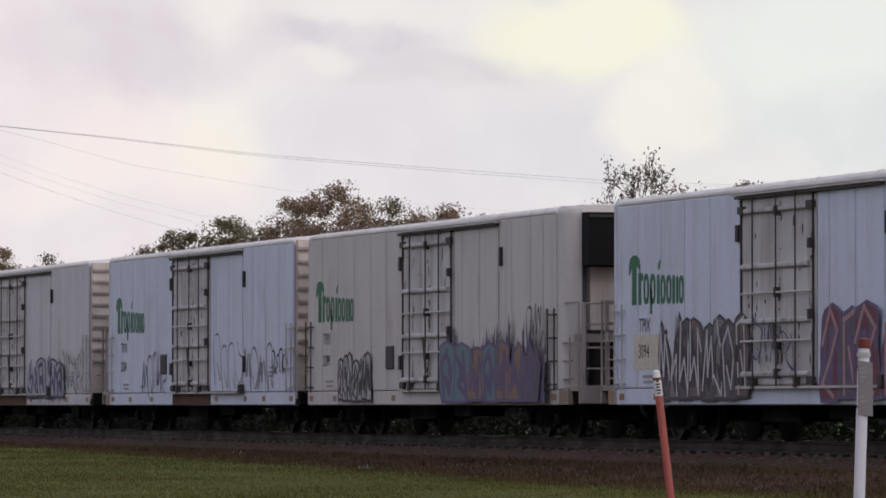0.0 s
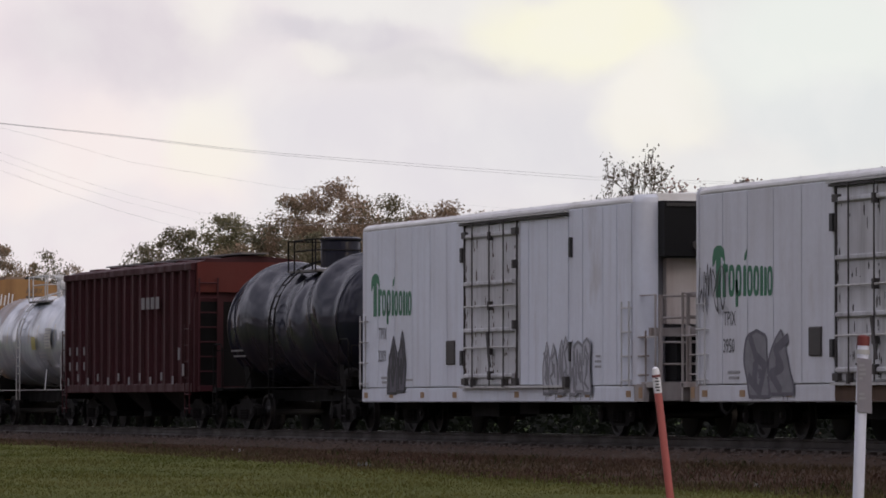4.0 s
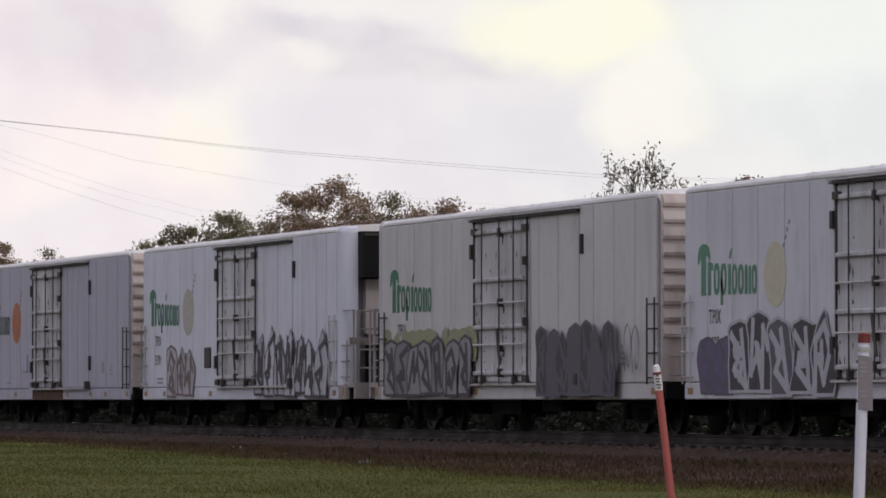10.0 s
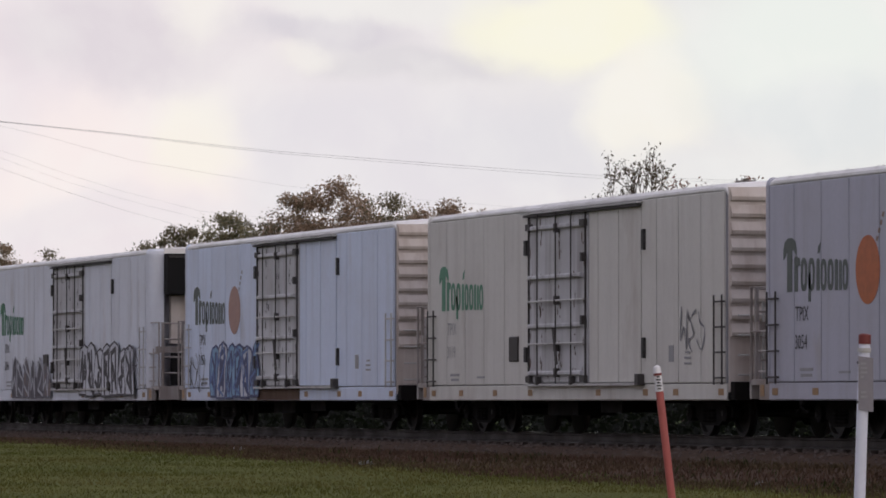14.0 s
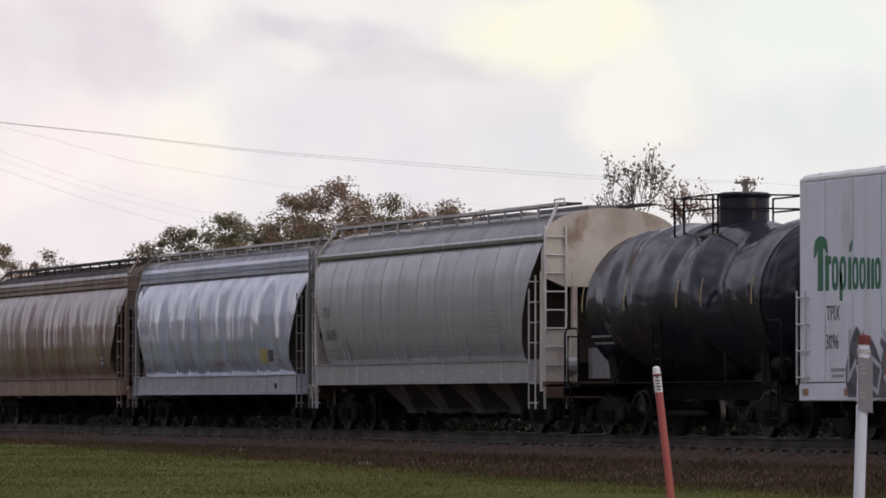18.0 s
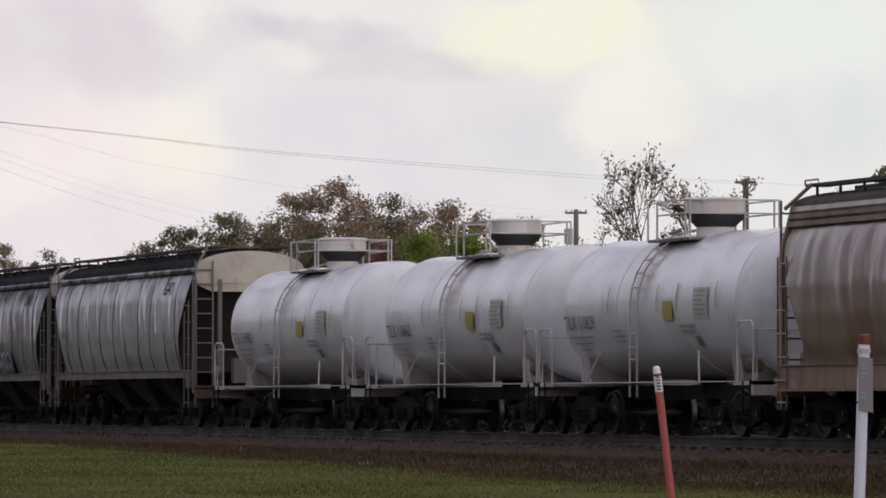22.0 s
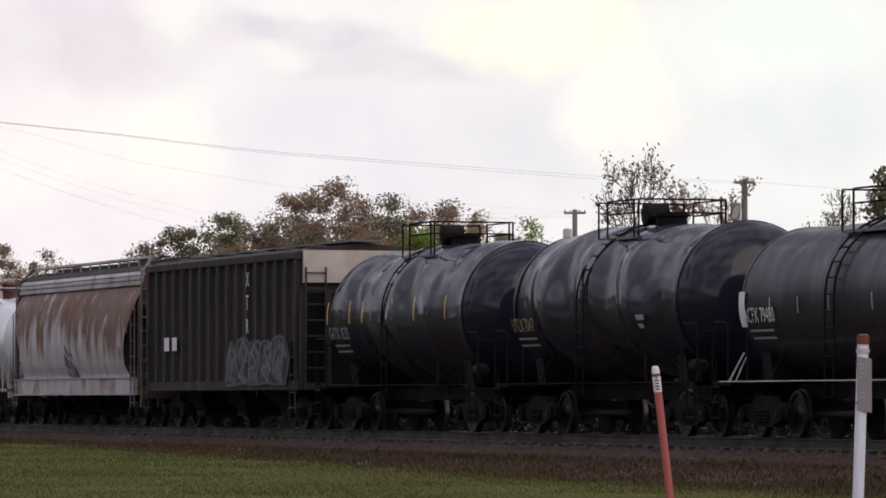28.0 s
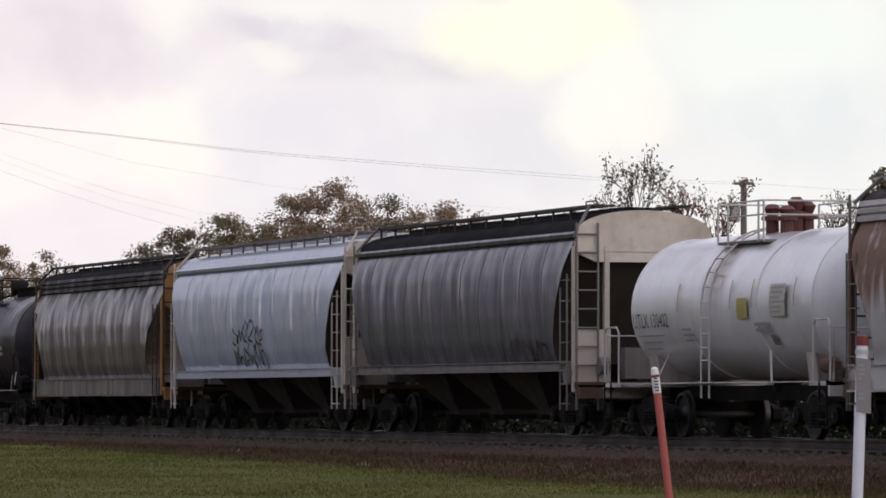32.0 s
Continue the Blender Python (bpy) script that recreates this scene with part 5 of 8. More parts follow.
    part("stop_block", Geo().box(12.9 - RD, 13.08 - RD, -1.70, -1.56, 0.93, 1.14), MAT["rod"], car)
    # grab irons at both ends
    rungs(car, -RH + 0.06, -RH + 0.46, -1.64, [1.05, 1.5, 1.95, 2.4], MAT["rod_light" if tint in ("cool", "white", "pale") else "rod"], "side_ladder", True, 0.018)
    rungs(car, RH - 0.46, RH - 0.06, -1.64, [1.05, 1.5, 1.95, 2.4], MAT["rod_light" if tint in ("cool", "white", "pale") else "rod"], "side_ladder", True, 0.018)
    # amber reflective strips along the sill
    chips(car, -1.564, [(d - RH, 0.74, 0.26, 0.12) for d in (0.15, 2.0, 4.2, 6.4, 10.4, 13.0, 14.6, 16.9)], MAT["amber"], "reflector")
    # hatch box and stencils
    part("inspection_hatch", Geo().slab(5.32 - RD, 5.85 - RD, -1.605, -1.56, 1.42, 1.92, 0.02), body_mat if tint == "lilac" else MAT["rod"], car, "small side inspection hatch")
    chips(car, -1.574, [(1.45 - RH, 1.15, 0.6, 0.05), (1.5 - RH, 1.05, 0.5, 0.05), (3.2 - RH, 1.10, 0.5, 0.04), (14.4 - RH, 1.35, 0.25, 0.3), (15.2 - RH, 1.3, 0.35, 0.04), (15.2 - RH, 1.4, 0.35, 0.04), (15.25 - RH, 1.5, 0.25, 0.04)], MAT["letter_grey"])
    if mark:
        ink = MAT["letter_dark"] if tint != "cream" else MAT["letter_grey"]
        lettering(car, "TPIX", 0.36, 1.25 - RH, -1.577, 2.0, ink, stretch=0.8)
        if patch:
            part("paint_patch", Geo().box(0.95 - RH, 2.35 - RH, -1.574, -1.57, 1.3, 1.95), MAT["g_cream"], car)
        lettering(car, mark, 0.36, 1.22 - RH, -1.578, 1.52, ink, stretch=0.8)
    if logo:
        emblem(car, MAT[logo])
    if fruit:
        fruit_mark(car, fruit)
    # ends
    for s in (1, -1):
        if s == unit:
            sx = s
            for ysgn in (-1, 1):
                g = Geo()
                plan = [(RH - 0.03, 1.572), (RH + 0.06, 1.572), (RH + 0.16, 1.555), (RH + 0.25, 1.505), (RH + 0.31, 1.43), (RH + 0.34, 1.33), (RH + 0.34, 1.2), (RH - 0.03, 1.2)]
                g.loft([[(sx * x, ysgn * y, z) for x, y in plan] for z in (0.97, 4.36)])
                g.loft([[(sx * (RH + (x - RH) * k), ysgn * y * j, z) for x, y in plan] for z, k, j in ((4.36, 1, 1), (4.44, 0.97, 0.99), (4.50, 0.8, 0.96))])
                part("end_corner", g, body_mat, car, smooth=True)
            part("end_roof", Geo().box(min(s * RH, s * (RH + 0.32)), max(s * RH, s * (RH + 0.32)), -1.2, 1.2, 4.38, 4.52), MAT["roof_white"], car)
            grille = part("cooling_unit", Geo().box(min(s * RH, s * (RH + 0.62)), max(s * RH, s * (RH + 0.62)), -1.18, 1.18, 3.35, 4.37), MAT["grille"], car, "black boxed cooling unit")
            part("unit_frame", Geo().box(min(s * (RH + 0.62), s * (RH + 0.65)), max(s * (RH + 0.62), s * (RH + 0.65)), -1.14, 1.14, 4.27, 4.33), MAT["black"], grille)
            part("vent_cap", Geo().loft([[(s * x, -0.55 + q * math.cos(a), 3.55 + q * math.sin(a)) for a in (2 * math.pi * j / 12 for j in range(12))] for x, q in ((RH + 0.62, 0.09), (RH + 0.66, 0.08))]), MAT["rod"], grille)
            part("unit_door", Geo().box(min(s * RH, s * (RH + 0.2)), max(s * RH, s * (RH + 0.2)), -0.98, -0.03, 2.1, 3.32).box(min(s * RH, s * (RH + 0.2)), max(s * RH, s * (RH + 0.2)), 0.03, 0.98, 2.1, 3.32), MAT["end_cream"], car, "grimy cream equipment doors")
            rail_end(car, s, MAT["end_steel"])
        else:
            end = part("end_wall", Geo().box(min(s * RH, s * (RH + 0.04)), max(s * RH, s * (RH + 0.04)), -1.53, 1.53, 0.8, 4.42), MAT["end_cream"], car, "cream ribbed end wall")
            for k in range(9):
                z = 1.75 + k * 0.30
                pr = [(0.02, z), (0.085, z + 0.04), (0.10, z + 0.10), (0.045, z + 0.26)]
                part("end_rib", Geo().loft([[(s * (RH + x), y, zz) for x, zz in pr] for y in (-1.5, 1.5)]), MAT["end_cream"], end)
            part("end_sill", Geo().box(min(s * RH, s * (RH + 0.22)), max(s * RH, s * (RH + 0.22)), -1.5, 1.5, 0.66, 0.98), MAT["frame"], car)
            rr_ = Geo()
            for z in (1.1, 1.45, 1.8, 2.15):
                rr_.tube([(s * (RH + 0.2), -1.42, z), (s * (RH + 0.2), -0.95, z)], 0.02, 6)
            rr_.box(min(s * (RH + 0.18), s * (RH + 0.22)), max(s * (RH + 0.18), s * (RH + 0.22)), -0.97, -0.93, 0.95, 2.4)
            part("end_ladder", rr_, MAT["rod_light"], car)
            part("crossover_board", Geo().box(min(s * RH, s * (RH + 0.4)), max(s * RH, s * (RH + 0.4)), -0.9, 0.9, 1.02, 1.08), MAT["walkway"], car)
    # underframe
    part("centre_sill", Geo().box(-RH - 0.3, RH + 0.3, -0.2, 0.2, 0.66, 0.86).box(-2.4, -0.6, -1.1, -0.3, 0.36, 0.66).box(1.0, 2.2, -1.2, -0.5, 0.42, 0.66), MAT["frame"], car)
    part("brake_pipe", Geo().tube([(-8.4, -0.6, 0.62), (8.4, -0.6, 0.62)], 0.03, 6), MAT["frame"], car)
    for s in (1, -1):
        add_coupler(car, s * (RH + (1.5 if s == unit else 0.62)), s)
    add_bogies(car, (-6.55, 6.55))
    return car


def emblem(car, ink):
    """A tall stem with a leafy cap, and a row of bars and ovals beside it: a plain stand-in for the maker's mark."""
    y = -1.577
    x = 0.70 - RH
    cap = [(0.0, 3.05), (0.0, 3.22), (0.06, 3.36), (0.2, 3.42), (0.36, 3.42), (0.5, 3.36), (0.56, 3.2), (0.55, 3.1), (0.44, 3.2), (0.37, 3.22), (0.37, 2.50), (0.15, 2.50), (0.16, 3.2), (0.08, 3.1)]
    k = 0.955
    g = Geo().loft([[(x + a * 1.1, yy, z) for a, z in cap] for yy in (y, y + 0.006)])
    em = part("emblem", g, ink, car, "painted emblem of a leafy stem, bars and ovals")

    def bar(u0, u1, lo, hi):
        c = 0.035
        u0, u1 = u0 * k, u1 * k
        o = [(u0, lo), (u1, lo), (u1, hi - c), (u1 - c, hi), (u0 + c, hi), (u0, hi - c)]
        part("bar", Geo().loft([[(x + u, yy, z) for u, z in o] for yy in (y, y + 0.006)]), ink, em)

    def oval(u0, u1, lo, hi):
        cu, cz, a, b = k * (u0 + u1) / 2, (lo + hi) / 2, k * (u1 - u0) / 2, (hi - lo) / 2
        pts = [(math.copysign(abs(math.cos(t)) ** 0.7, math.cos(t)), math.copysign(abs(math.sin(t)) ** 0.7, math.sin(t))) for t in (2 * math.pi * k / 20 for k in range(20))]
        part("oval", Geo().loft([[(x + cu + a * p * i, y, cz + b * q * j) for p, q in pts] for i, j in ((1, 1), (0.36, 0.62))], True, False), ink, em)

    bar(0.53, 0.69, 2.50, 3.10)
    bar(0.69, 0.80, 2.94, 3.08)
    oval(0.83, 1.14, 2.50, 3.07)
    oval(1.19, 1.50, 2.50, 3.06)
    bar(1.19, 1.31, 2.32, 2.80)
    bar(1.58, 1.72, 2.50, 3.04)
    oval(1.77, 2.05, 2.49, 3.03)
    oval(2.09, 2.38, 2.49, 3.02)
    bar(2.43, 2.56, 2.49, 3.01)
    bar(2.62, 2.74, 2.49, 2.99)
    oval(2.78, 3.04, 2.48, 3.0)
    part("leaf", Geo().loft([[(x + 1.55 + u, yy, z) for u, z in ((0, 3.12), (0.10, 3.14), (0.15, 3.32), (0.03, 3.24))] for yy in (y, y + 0.006)]), ink, em)


def fruit_mark(car, mat):
    """A tall painted oval with a striped drinking straw."""
    y, cx, cz = -1.577, 4.45 - RH, 2.8
    ring = [(cx + 0.52 * math.cos(a), cz + 0.57 * math.sin(a)) for a in (2 * math.pi * i / 28 for i in range(28))]
    em = part("fruit_emblem", Geo().loft([[(x, yy, z) for x, z in ring] for yy in (y, y + 0.006)]), MAT[mat], car, "painted oval fruit emblem with a straw")
    st = Geo()
    for k in range(4):
        x0, z0 = cx + 0.34 + 0.085 * k, cz + 0.47 + 0.13 * k
        st.loft([[(x0, yy, z0), (x0 + 0.07, yy, z0 - 0.02), (x0 + 0.12, yy, z0 + 0.055), (x0 + 0.05, yy, z0 + 0.075)] for yy in (y, y + 0.006)])
    part("straw", st, MAT["letter_grey"] if mat != "orange" else MAT["g_brown"], em)


# ---- tank cars ----
def tank_car(kind, L=10.5, r=1.39, zc=2.46, coat="tank_white", fitting="dome", mark="", ink="letter_dark", rails="rod_light", dashes=False, ring_mat=None, label="", seed=1):
    car = thing(kind, label, "tank car", "freight train")
    H = L / 2
    seg = 56
    prof = [(-H, 0.03), (-H + 0.02, 0.35), (-H + 0.08, 0.70), (-H + 0.18, 1.02), (-H + 0.32, 1.24), (-H + 0.5, 1.36), (-H + 0.62, 1.39)]
    prof = [(x, q * r / 1.39) for x, q in prof]
    xs = [-H + 0.62 + (L - 1.24) * i / 96 for i in range(1, 96)]
    dented = {"tank_black": 0.29, "tank_dark": 0.05, "tank_grey": 0.08}.get(coat, 0.05)

    def swell(x, a):
        """Shallow dents in the jacket, fading towards the heads."""
        e = max(0.0, 1 - (abs(x) / (H - 0.5)) ** 6)
        return dented * e * (0.88 * noise.noise((x * 0.74 + 0.6 * math.sin(a), math.sin(a) * 0.6, seed * 3.1)) + 0.12 * noise.noise((x * 1.5, math.sin(a) * 1.1, seed * 5.3)))

    full = prof + [(x, r) for x in xs] + [(-x, q) for x, q in reversed(prof)]
    shell = Geo().loft([[(x, (q + swell(x, a)) * math.cos(a), zc + (q + swell(x, a)) * math.sin(a)) for a in (2 * math.pi * j / seg for j in range(seg))] for x, q in full])
    part("tank_shell", shell, MAT[coat], car, smooth=True)
    for x in ((-H + 0.64, H - 0.64) if coat in ("tank_dark", "tank_black") else (-H + 0.64, -H * 0.30, H * 0.36, H - 0.64)):
        band = Geo().loft([[(x + q, (r + h) * math.cos(a), zc + (r + h) * math.sin(a)) for a in (2 * math.pi * j / seg for j in range(seg))] for q, h in ((-0.045, -0.01), (-0.035, 0.012), (0.035, 0.012), (0.045, -0.01))], True, False)
        part("jacket_band", band, MAT[ring_mat or coat], car, smooth=True)

    def on(z, off=0.012):
        a = (z - zc) / r
        return -r * math.sqrt(max(0.0, 1 - a * a)) - off - 0.008 - 0.33 * dented, math.degrees(math.asin(max(-1, min(1, a))))

    # running boards, saddles, underframe
    part("side_rail", Geo().box(-H - 0.15, H + 0.15, -1.50, -1.43, 0.985, 1.005), MAT["rod_light" if coat == "tank_dark" else rails], car, "thin running rail along the side")
    part("side_rail", Geo().box(-H - 0.15, H + 0.15, 1.42, 1.50, 0.97, 1.02), MAT[rails], car)
    for s in (-1, 1):
        sad = Geo().loft([[(s * (H - 1.2) + q, y, z) for y, z in ((-1.05, 0.98), (-1.12, 1.5), (-0.9, 1.36), (0, 1.1), (0.9, 1.36), (1.12, 1.5), (1.05, 0.98))] for q in (-0.22, 0.22)])
        part("saddle", sad, MAT["end_steel" if coat == "tank_white" else "frame"], car)
        end = Geo().box(min(s * (H - 0.4), s * (H + 0.55)), max(s * (H - 0.4), s * (H + 0.55)), -1.48, 1.48, 0.93, 1.0)
        end.box(min(s * (H + 0.45), s * (H + 0.55)), max(s * (H + 0.45), s * (H + 0.55)), -1.48, 1.48, 0.75, 1.0)
        plat = part("end_platform", end, MAT[rails if coat == "tank_white" else "frame"], car)
        part("handrail", Geo().tube([(s * (H - 0.25), -1.46, 1.0), (s * (H - 0.25), -1.46, 1.95), (s * (H - 0.12), -1.46, 2.05), (s * (H + 0.42), -1.46, 2.05), (s * (H + 0.52), -1.46, 1.95), (s * (H + 0.52), -1.46, 0.95)], 0.02, 6), MAT[rails], plat)
        part("end_handrail", Geo().tube([(s * (H + 0.52), -1.4, 1.0), (s * (H + 0.52), -1.4, 1.9), (s * (H + 0.52), -0.5, 1.9), (s * (H + 0.52), -0.5, 1.0)], 0.024, 6), MAT[rails], plat)
        part("brace", Geo().tube([(s * (H - 2.2), -1.44, 1.0), (s * (H - 2.6), -1.3, 1.55)], 0.02, 6), MAT[rails], car)
        if coat == "tank_dark":
            part("saddle_strut", Geo().loft([[(s * (H - 0.62 - q), -1.46, 1.0), (s * (H - 0.57 - q), -1.46, 1.0), (s * (H - 0.82 - q), -1.36, 1.42), (s * (H - 0.87 - q), -1.36, 1.42)] for q in (0.0, 0.03)]).tube([(s * (H - 0.3), -1.46, 1.0), (s * (H - 0.62), -1.30, 1.5)], 0.018, 6), MAT["rod_light"], car, "pale steel strut beside the saddle")
        rungs(car, *sorted((s * (H + 0.1), s * (H + 0.45))), -1.5, [0.35, 0.62, 0.9], MAT["frame"], "step")
        add_coupler(car, s * (H + 0.62), s)
    part("brake_reservoir", Geo().loft([[(x, -1.15 + q * math.cos(a), 1.28 + q * math.sin(a)) for a in (2 * math.pi * j / 12 for j in range(12))] for x, q in ((H - 0.5, 0.08), (H - 0.42, 0.14), (H - 0.05, 0.14), (H + 0.03, 0.08))]), MAT["rust_iron" if coat == "tank_white" else "rod_light" if coat == "tank_grey" else "frame"], car, smooth=True)
    part("centre_sill", Geo().box(-H - 0.55, H + 0.55, -0.18, 0.18, 0.68, 0.95), MAT["frame"], car)
    part("bottom_outlet", Geo().lathe_z([(0.55, 0.08), (0.55, 0.16), (0.8, 0.16), (0.82, 0.25), (1.1, 0.25)], 12), MAT["frame"], car)
    # ladder and top platform
    lad = Geo()
    path = []
    for k in range(13):
        a = radians(-55 + k * 11.5)
        path.append((-(r + 0.09) * (math.cos(a) if a > 0 else 1.0), zc + (r + 0.09) * math.sin(a)))
    for q in (-0.2, 0.2):
        lad.tube([(q - 0.4, -r - 0.09, 0.72)] + [(q - 0.4, y, z) for y, z in path], 0.02, 6)
    for y, z in path[1:]:
        lad.tube([(-0.6, y, z), (-0.2, y, z)], 0.016, 5)
    part("side_ladder", lad, MAT[rails], car, smooth=True)
    zt = zc + r + (0.07 if fitting == "dome" else 0.0)
    top = Geo().box(-1.15, 1.1, -0.88, -0.55, zt - 0.22, zt - 0.17).box(-1.15, 1.1, 0.55, 0.88, zt - 0.22, zt - 0.17)
    deck = part("top_platform", top, MAT["walkway"], car)
    hr = 0.52
    for x in (-1.15, -0.65, 0.85, 1.1):
        for y in (-0.88, 0.88):
            part("post", Geo().tube([(x, y, zt - 0.2), (x, y, zt + hr)], 0.02, 6), MAT[rails], deck)
    for z in (zt + hr, zt + hr * 0.52):
        part("rail", Geo().tube([(-0.65, -0.88, z), (1.1, -0.88, z), (1.1, 0.88, z), (-0.65, 0.88, z)], 0.018, 6), MAT[rails], deck)
    part("entry_rail", Geo().tube([(-1.15, -0.88, zt - 0.2), (-1.15, -0.88, zt + hr), (-1.15, 0.88, zt + hr), (-1.15, 0.88, zt - 0.2)], 0.018, 6), MAT[rails], deck)
    if fitting == "dome":
        d = part("valve_dome", Geo().lathe_z([(zt - 0.12, 0.36), (zt + 0.06, 0.36)], 20, (0.1, 0, 0)), MAT["dome_cream"], car)
        part("bowl", Geo().lathe_z([(zt + 0.04, 0.36), (zt + 0.10, 0.42), (zt + 0.20, 0.53), (zt + 0.29, 0.55)], 24, (0.1, 0, 0)), MAT["black"], d, smooth=True)
        part("cover", Geo().lathe_z([(zt + 0.29, 0.55), (zt + 0.53, 0.55), (zt + 0.535, 0.58), (zt + 0.57, 0.58), (zt + 0.59, 0.50), (zt + 0.60, 0.02)], 24, (0.1, 0, 0)), MAT["dome_cream"], d, smooth=True)
    elif fitting == "drum":
        part("manway", Geo().lathe_z([(zt - 0.1, 0.46), (zt + 0.50, 0.46), (zt + 0.52, 0.49), (zt + 0.57, 0.49), (zt + 0.60, 0.42), (zt + 0.61, 0.02)], 24, (0.15, 0, 0)), MAT["tank_black"], car, "black manway drum", smooth=True)
    elif fitting == "valves":
        for k, (x, y, h) in enumerate(((-0.2, -0.2, 0.5), (0.2, 0.1, 0.62), (0.5, -0.2, 0.45), (0.1, 0.35, 0.55))):
            part("valve", Geo().lathe_z([(zt - 0.1, 0.12), (zt + h * 0.4, 0.12), (zt + h * 0.42, 0.2), (zt + h * 0.55, 0.2), (zt + h * 0.6, 0.1), (zt + h * 0.85, 0.16), (zt + h, 0.08)], 10, (x, y, 0)), MAT["fittings_red"], car, "rust red valve", smooth=True)
    else:
        k = 0.6 if coat == "tank_grey" else 1.0
        g = Geo().lathe_z([(zt - 0.1, 0.3), (zt + 0.2 * k, 0.3), (zt + 0.22 * k, 0.36), (zt + 0.27 * k, 0.36), (zt + 0.3 * k, 0.1)], 16, (0.5, 0, 0))
        g.lathe_y([(-0.25 * k, 0.05), (-0.22 * k, 0.22 * k), (0.22 * k, 0.22 * k), (0.25 * k, 0.05)], 14, (-0.1, -0.1, zt + 0.28))
        if coat == "tank_grey":
            for q in (-0.75, 0.95):
                g.lathe_z([(zt - 0.1, 0.06), (zt + 0.45, 0.06), (zt + 0.46, 0.11), (zt + 0.52, 0.11), (zt + 0.6, 0.03)], 10, (q, -0.1, 0))
        part("manway", g, MAT["frame" if coat != "tank_grey" else "rod_light"], car, "bolted manway and vent", smooth=True)
    # marks
    y, a = on(2.12)
    if mark:
        words = lettering(car, mark, 0.38, -H + 0.75, 0.0, 2.02, MAT[ink], 0.0, 0.84 if ink == "letter_dark" else 0.72)
        for v in words.data.vertices:
            v.co.z = -on(2.02 + v.co.y, 0.022)[0]
    def decal(x, z, w, h, mat, name="stencil"):
        zs = [z + h * k / 4 for k in range(5)]
        g = Geo().loft([[(q, on(zz, 0.009 if name == "data_panel" else 0.016)[0], zz) for zz in zs] for q in (x, x + w)], False, False)
        part(name, g, MAT[mat], car)
    if ink == "letter_dark":
        for k in range(3):
            decal(-H + 0.85 + 0.1 * k, 1.86 - 0.12 * k, 1.35 - 0.3 * k, 0.028, "letter_grey")
        decal(1.0, 2.12, 0.5, 0.36, "placard", "placard")
        decal(2.55, 2.14, 0.74, 0.56, "ghost_grey", "data_panel")
        for k in range(6):
            decal(2.6 + 0.04 * (k % 2), 2.62 - 0.085 * k, 0.62 - 0.08 * (k % 3), 0.035, "letter_grey")
        for k in range(2):
            decal(1.75, 1.98 - 0.1 * k, 0.8 - 0.1 * k, 0.06, "letter_grey")
        for k in range(3):
            decal(-1.9, 1.95 - 0.1 * k, 0.5 + 0.1 * (k % 2), 0.035, "letter_grey")
        decal(2.35, 1.64, 0.24, 0.18, "letter_dim")
        for x in (-2.0, 0.65, 1.7, 3.7):
            decal(x, 2.3, 0.05, 0.5, "dull_yellow", "reflector")
    else:
        for k in range(2):
            decal(-H + 0.9, 1.86 - 0.13 * k, 1.1, 0.04, "letter_grey")
        if dashes:
            for x in (-H + 0.66, -H + 2.35, -H + 3.3, 0.15, 1.75, 3.9) if fitting != "drum" else (-H + 0.66, -H + 3.0, 0.65, 1.9, H - 0.75):
                decal(x, 2.35, 0.065, 0.5, "letter_yellow" if fitting != "drum" else "dull_yellow", "reflector")
        if not dashes and fitting != "drum":
            decal(2.7, 2.15, 0.45, 0.1, "letter_grey")
            decal(2.7, 2.0, 0.35, 0.08, "letter_grey")
    add_bogies(car, (-H + 0.95, H - 0.95))
    return car, decal


# ---- covered hoppers ----
SOOTY = ("hop_soot", "hop_ashy")


def hopper_side(plainer):
    if plainer:
        return [(1.22, 1.36), (1.30, 1.44), (1.7, 1.53), (2.2, 1.58), (2.7, 1.59), (3.2, 1.55), (3.6, 1.45), (3.84, 1.34)]
    return [(1.16, 1.36), (1.25, 1.42), (1.6, 1.52), (2.1, 1.58), (2.6, 1.58), (3.0, 1.52), (3.35, 1.42), (3.62, 1.30)]


